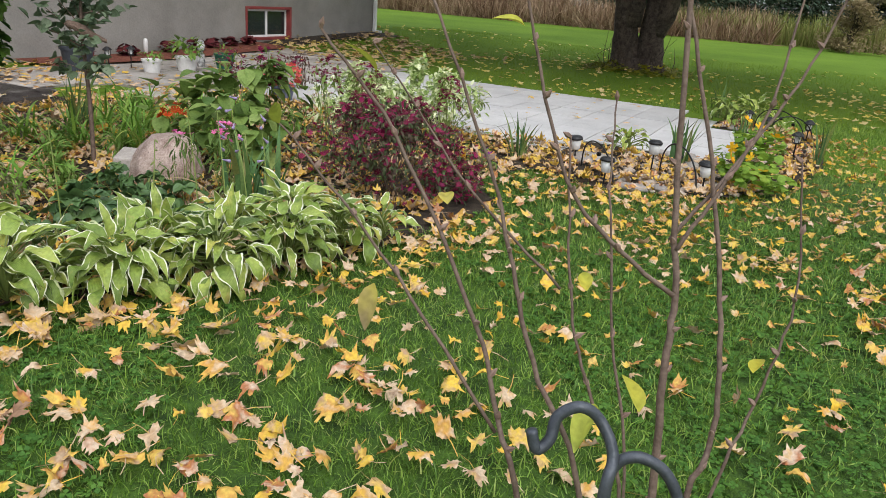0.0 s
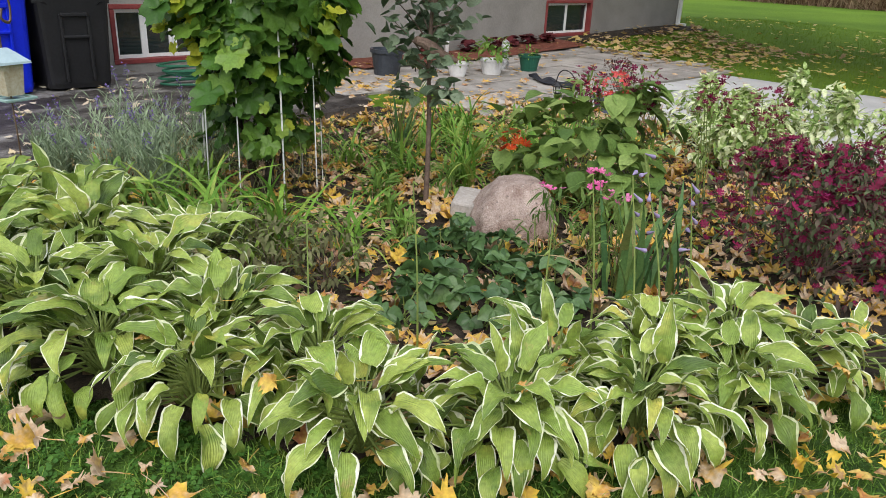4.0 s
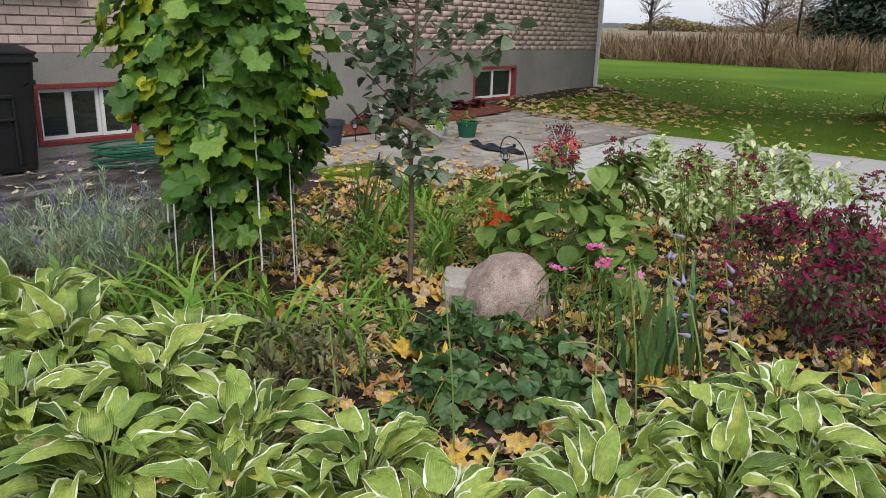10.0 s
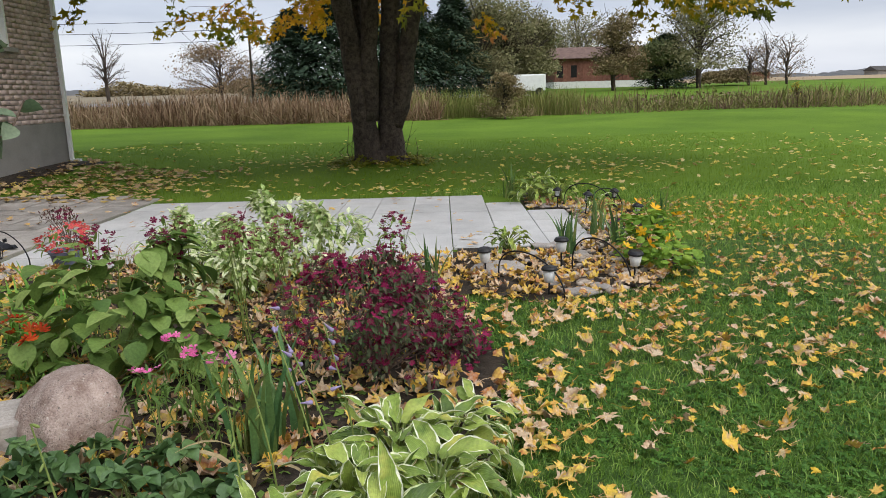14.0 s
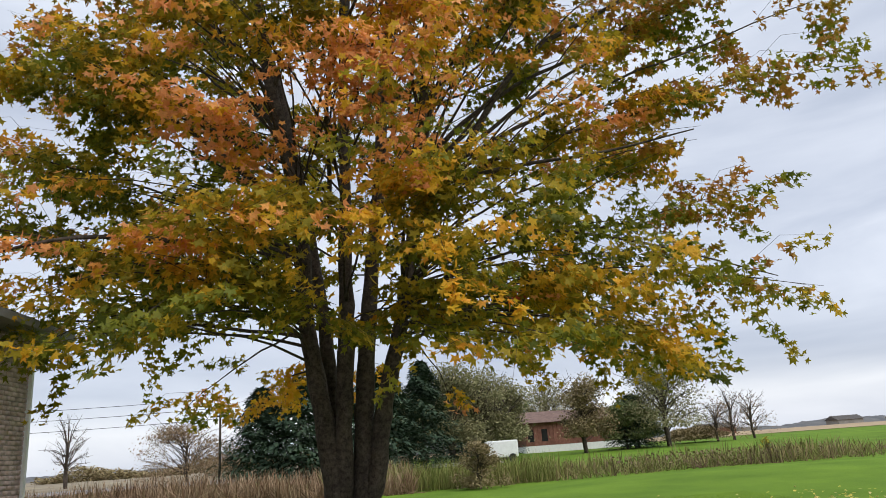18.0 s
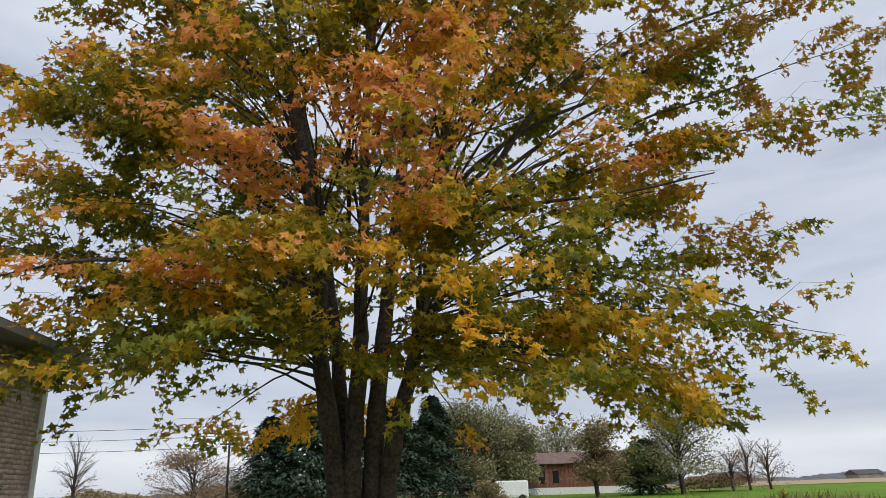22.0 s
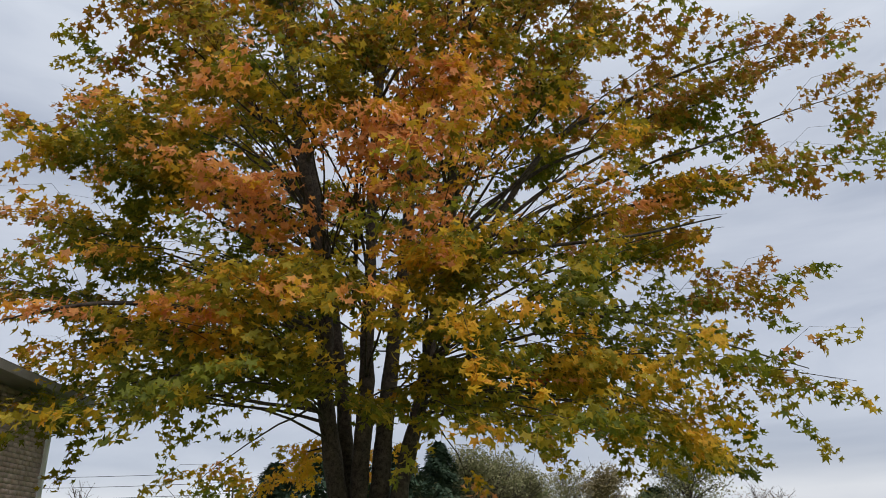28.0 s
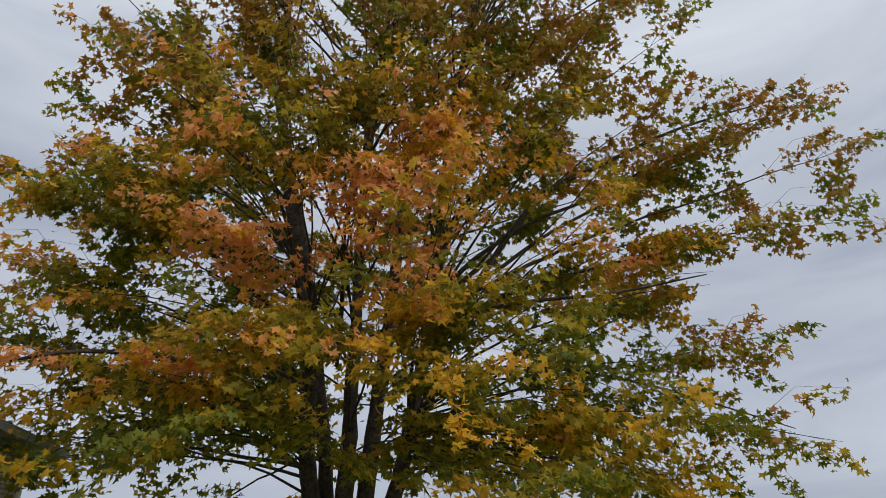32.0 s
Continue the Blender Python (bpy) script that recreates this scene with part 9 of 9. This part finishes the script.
lawn_blades("grass_blades", 60000, 9.7, 20, -6, 10, 0.055, lambda x, y: on_lawn(x, y) & ~((y > 8.3) & (x < 13.8)), "mown grass under the maple", None, FAR_GRASS)
lawn_blades("edge_grass", 17000, -3.5, 2.4, 5.9, 6.95, 0.11, lambda x, y: on_lawn(x, y) & inside([(p[0], p[1] - 0.28) for p in DRIVE], x, y), "longer grass fringing the driveway")

# ---------------------------------------------------------------- bricks
BH, BW = 0.0775, 0.232
brick_bm = bmesh.new()
box(brick_bm, 0.004, BW - 0.006, 0, 0.04, 0.003, BH - 0.009, 0.003)
o = part("brick", brick_bm, BRICK)
brick_me = o.data
bpy.data.objects.remove(o)
bm = bmesh.new()
box(bm, 0, 1, 0, 0.04, 0.003, BH - 0.009)
bv = np.array([v.co for v in bm.verts])
bm.verts.index_update()
bt = []
for f in bm.faces:
    q = [v.index for v in f.verts]
    bt += [(q[0], q[1], q[2]), (q[0], q[2], q[3])]
bm.free()
bt = np.array(bt)
V, T, count = [], [], 0
r = random.Random(7)
for row in range(int((EAVE - FND) / BH)):
    z = FND + row * BH
    x = WX0 - (BW / 2 if row % 2 else 0)
    while x < WX1:
        a, b = max(x, WX0), min(x + BW, WX1)
        for h in OPENINGS[2:]:
            if h[2] - 0.08 < z + BH * 0.5 < h[3] and a < h[1] and b > h[0]:
                if a < h[0]:
                    b = min(b, h[0])
                elif b > h[1]:
                    a = max(a, h[1])
                else:
                    b = a
        if b - a > 0.03:
            dy = r.uniform(-0.0025, 0.0025)
            if b - a > BW - 0.001 and row < 11 and x < 7.5 and count < 290:
                piece("brick", brick_me, Matrix.Translation((a, WY + 0.002 + dy, z)), WALL_SOUTH)
                count += 1
            else:
                v = bv.copy()
                v[:, 0] = np.where(v[:, 0] < 0.5, a + 0.004, b - 0.006)
                v[:, 1] += WY + 0.002 + dy
                v[:, 2] += z
                T.append(bt + 8 * len(V))
                V.append(v)
        x += BW
raw("brickwork", np.concatenate(V), np.concatenate(T), BRICK_REST, WALL_SOUTH, kind="stuff")
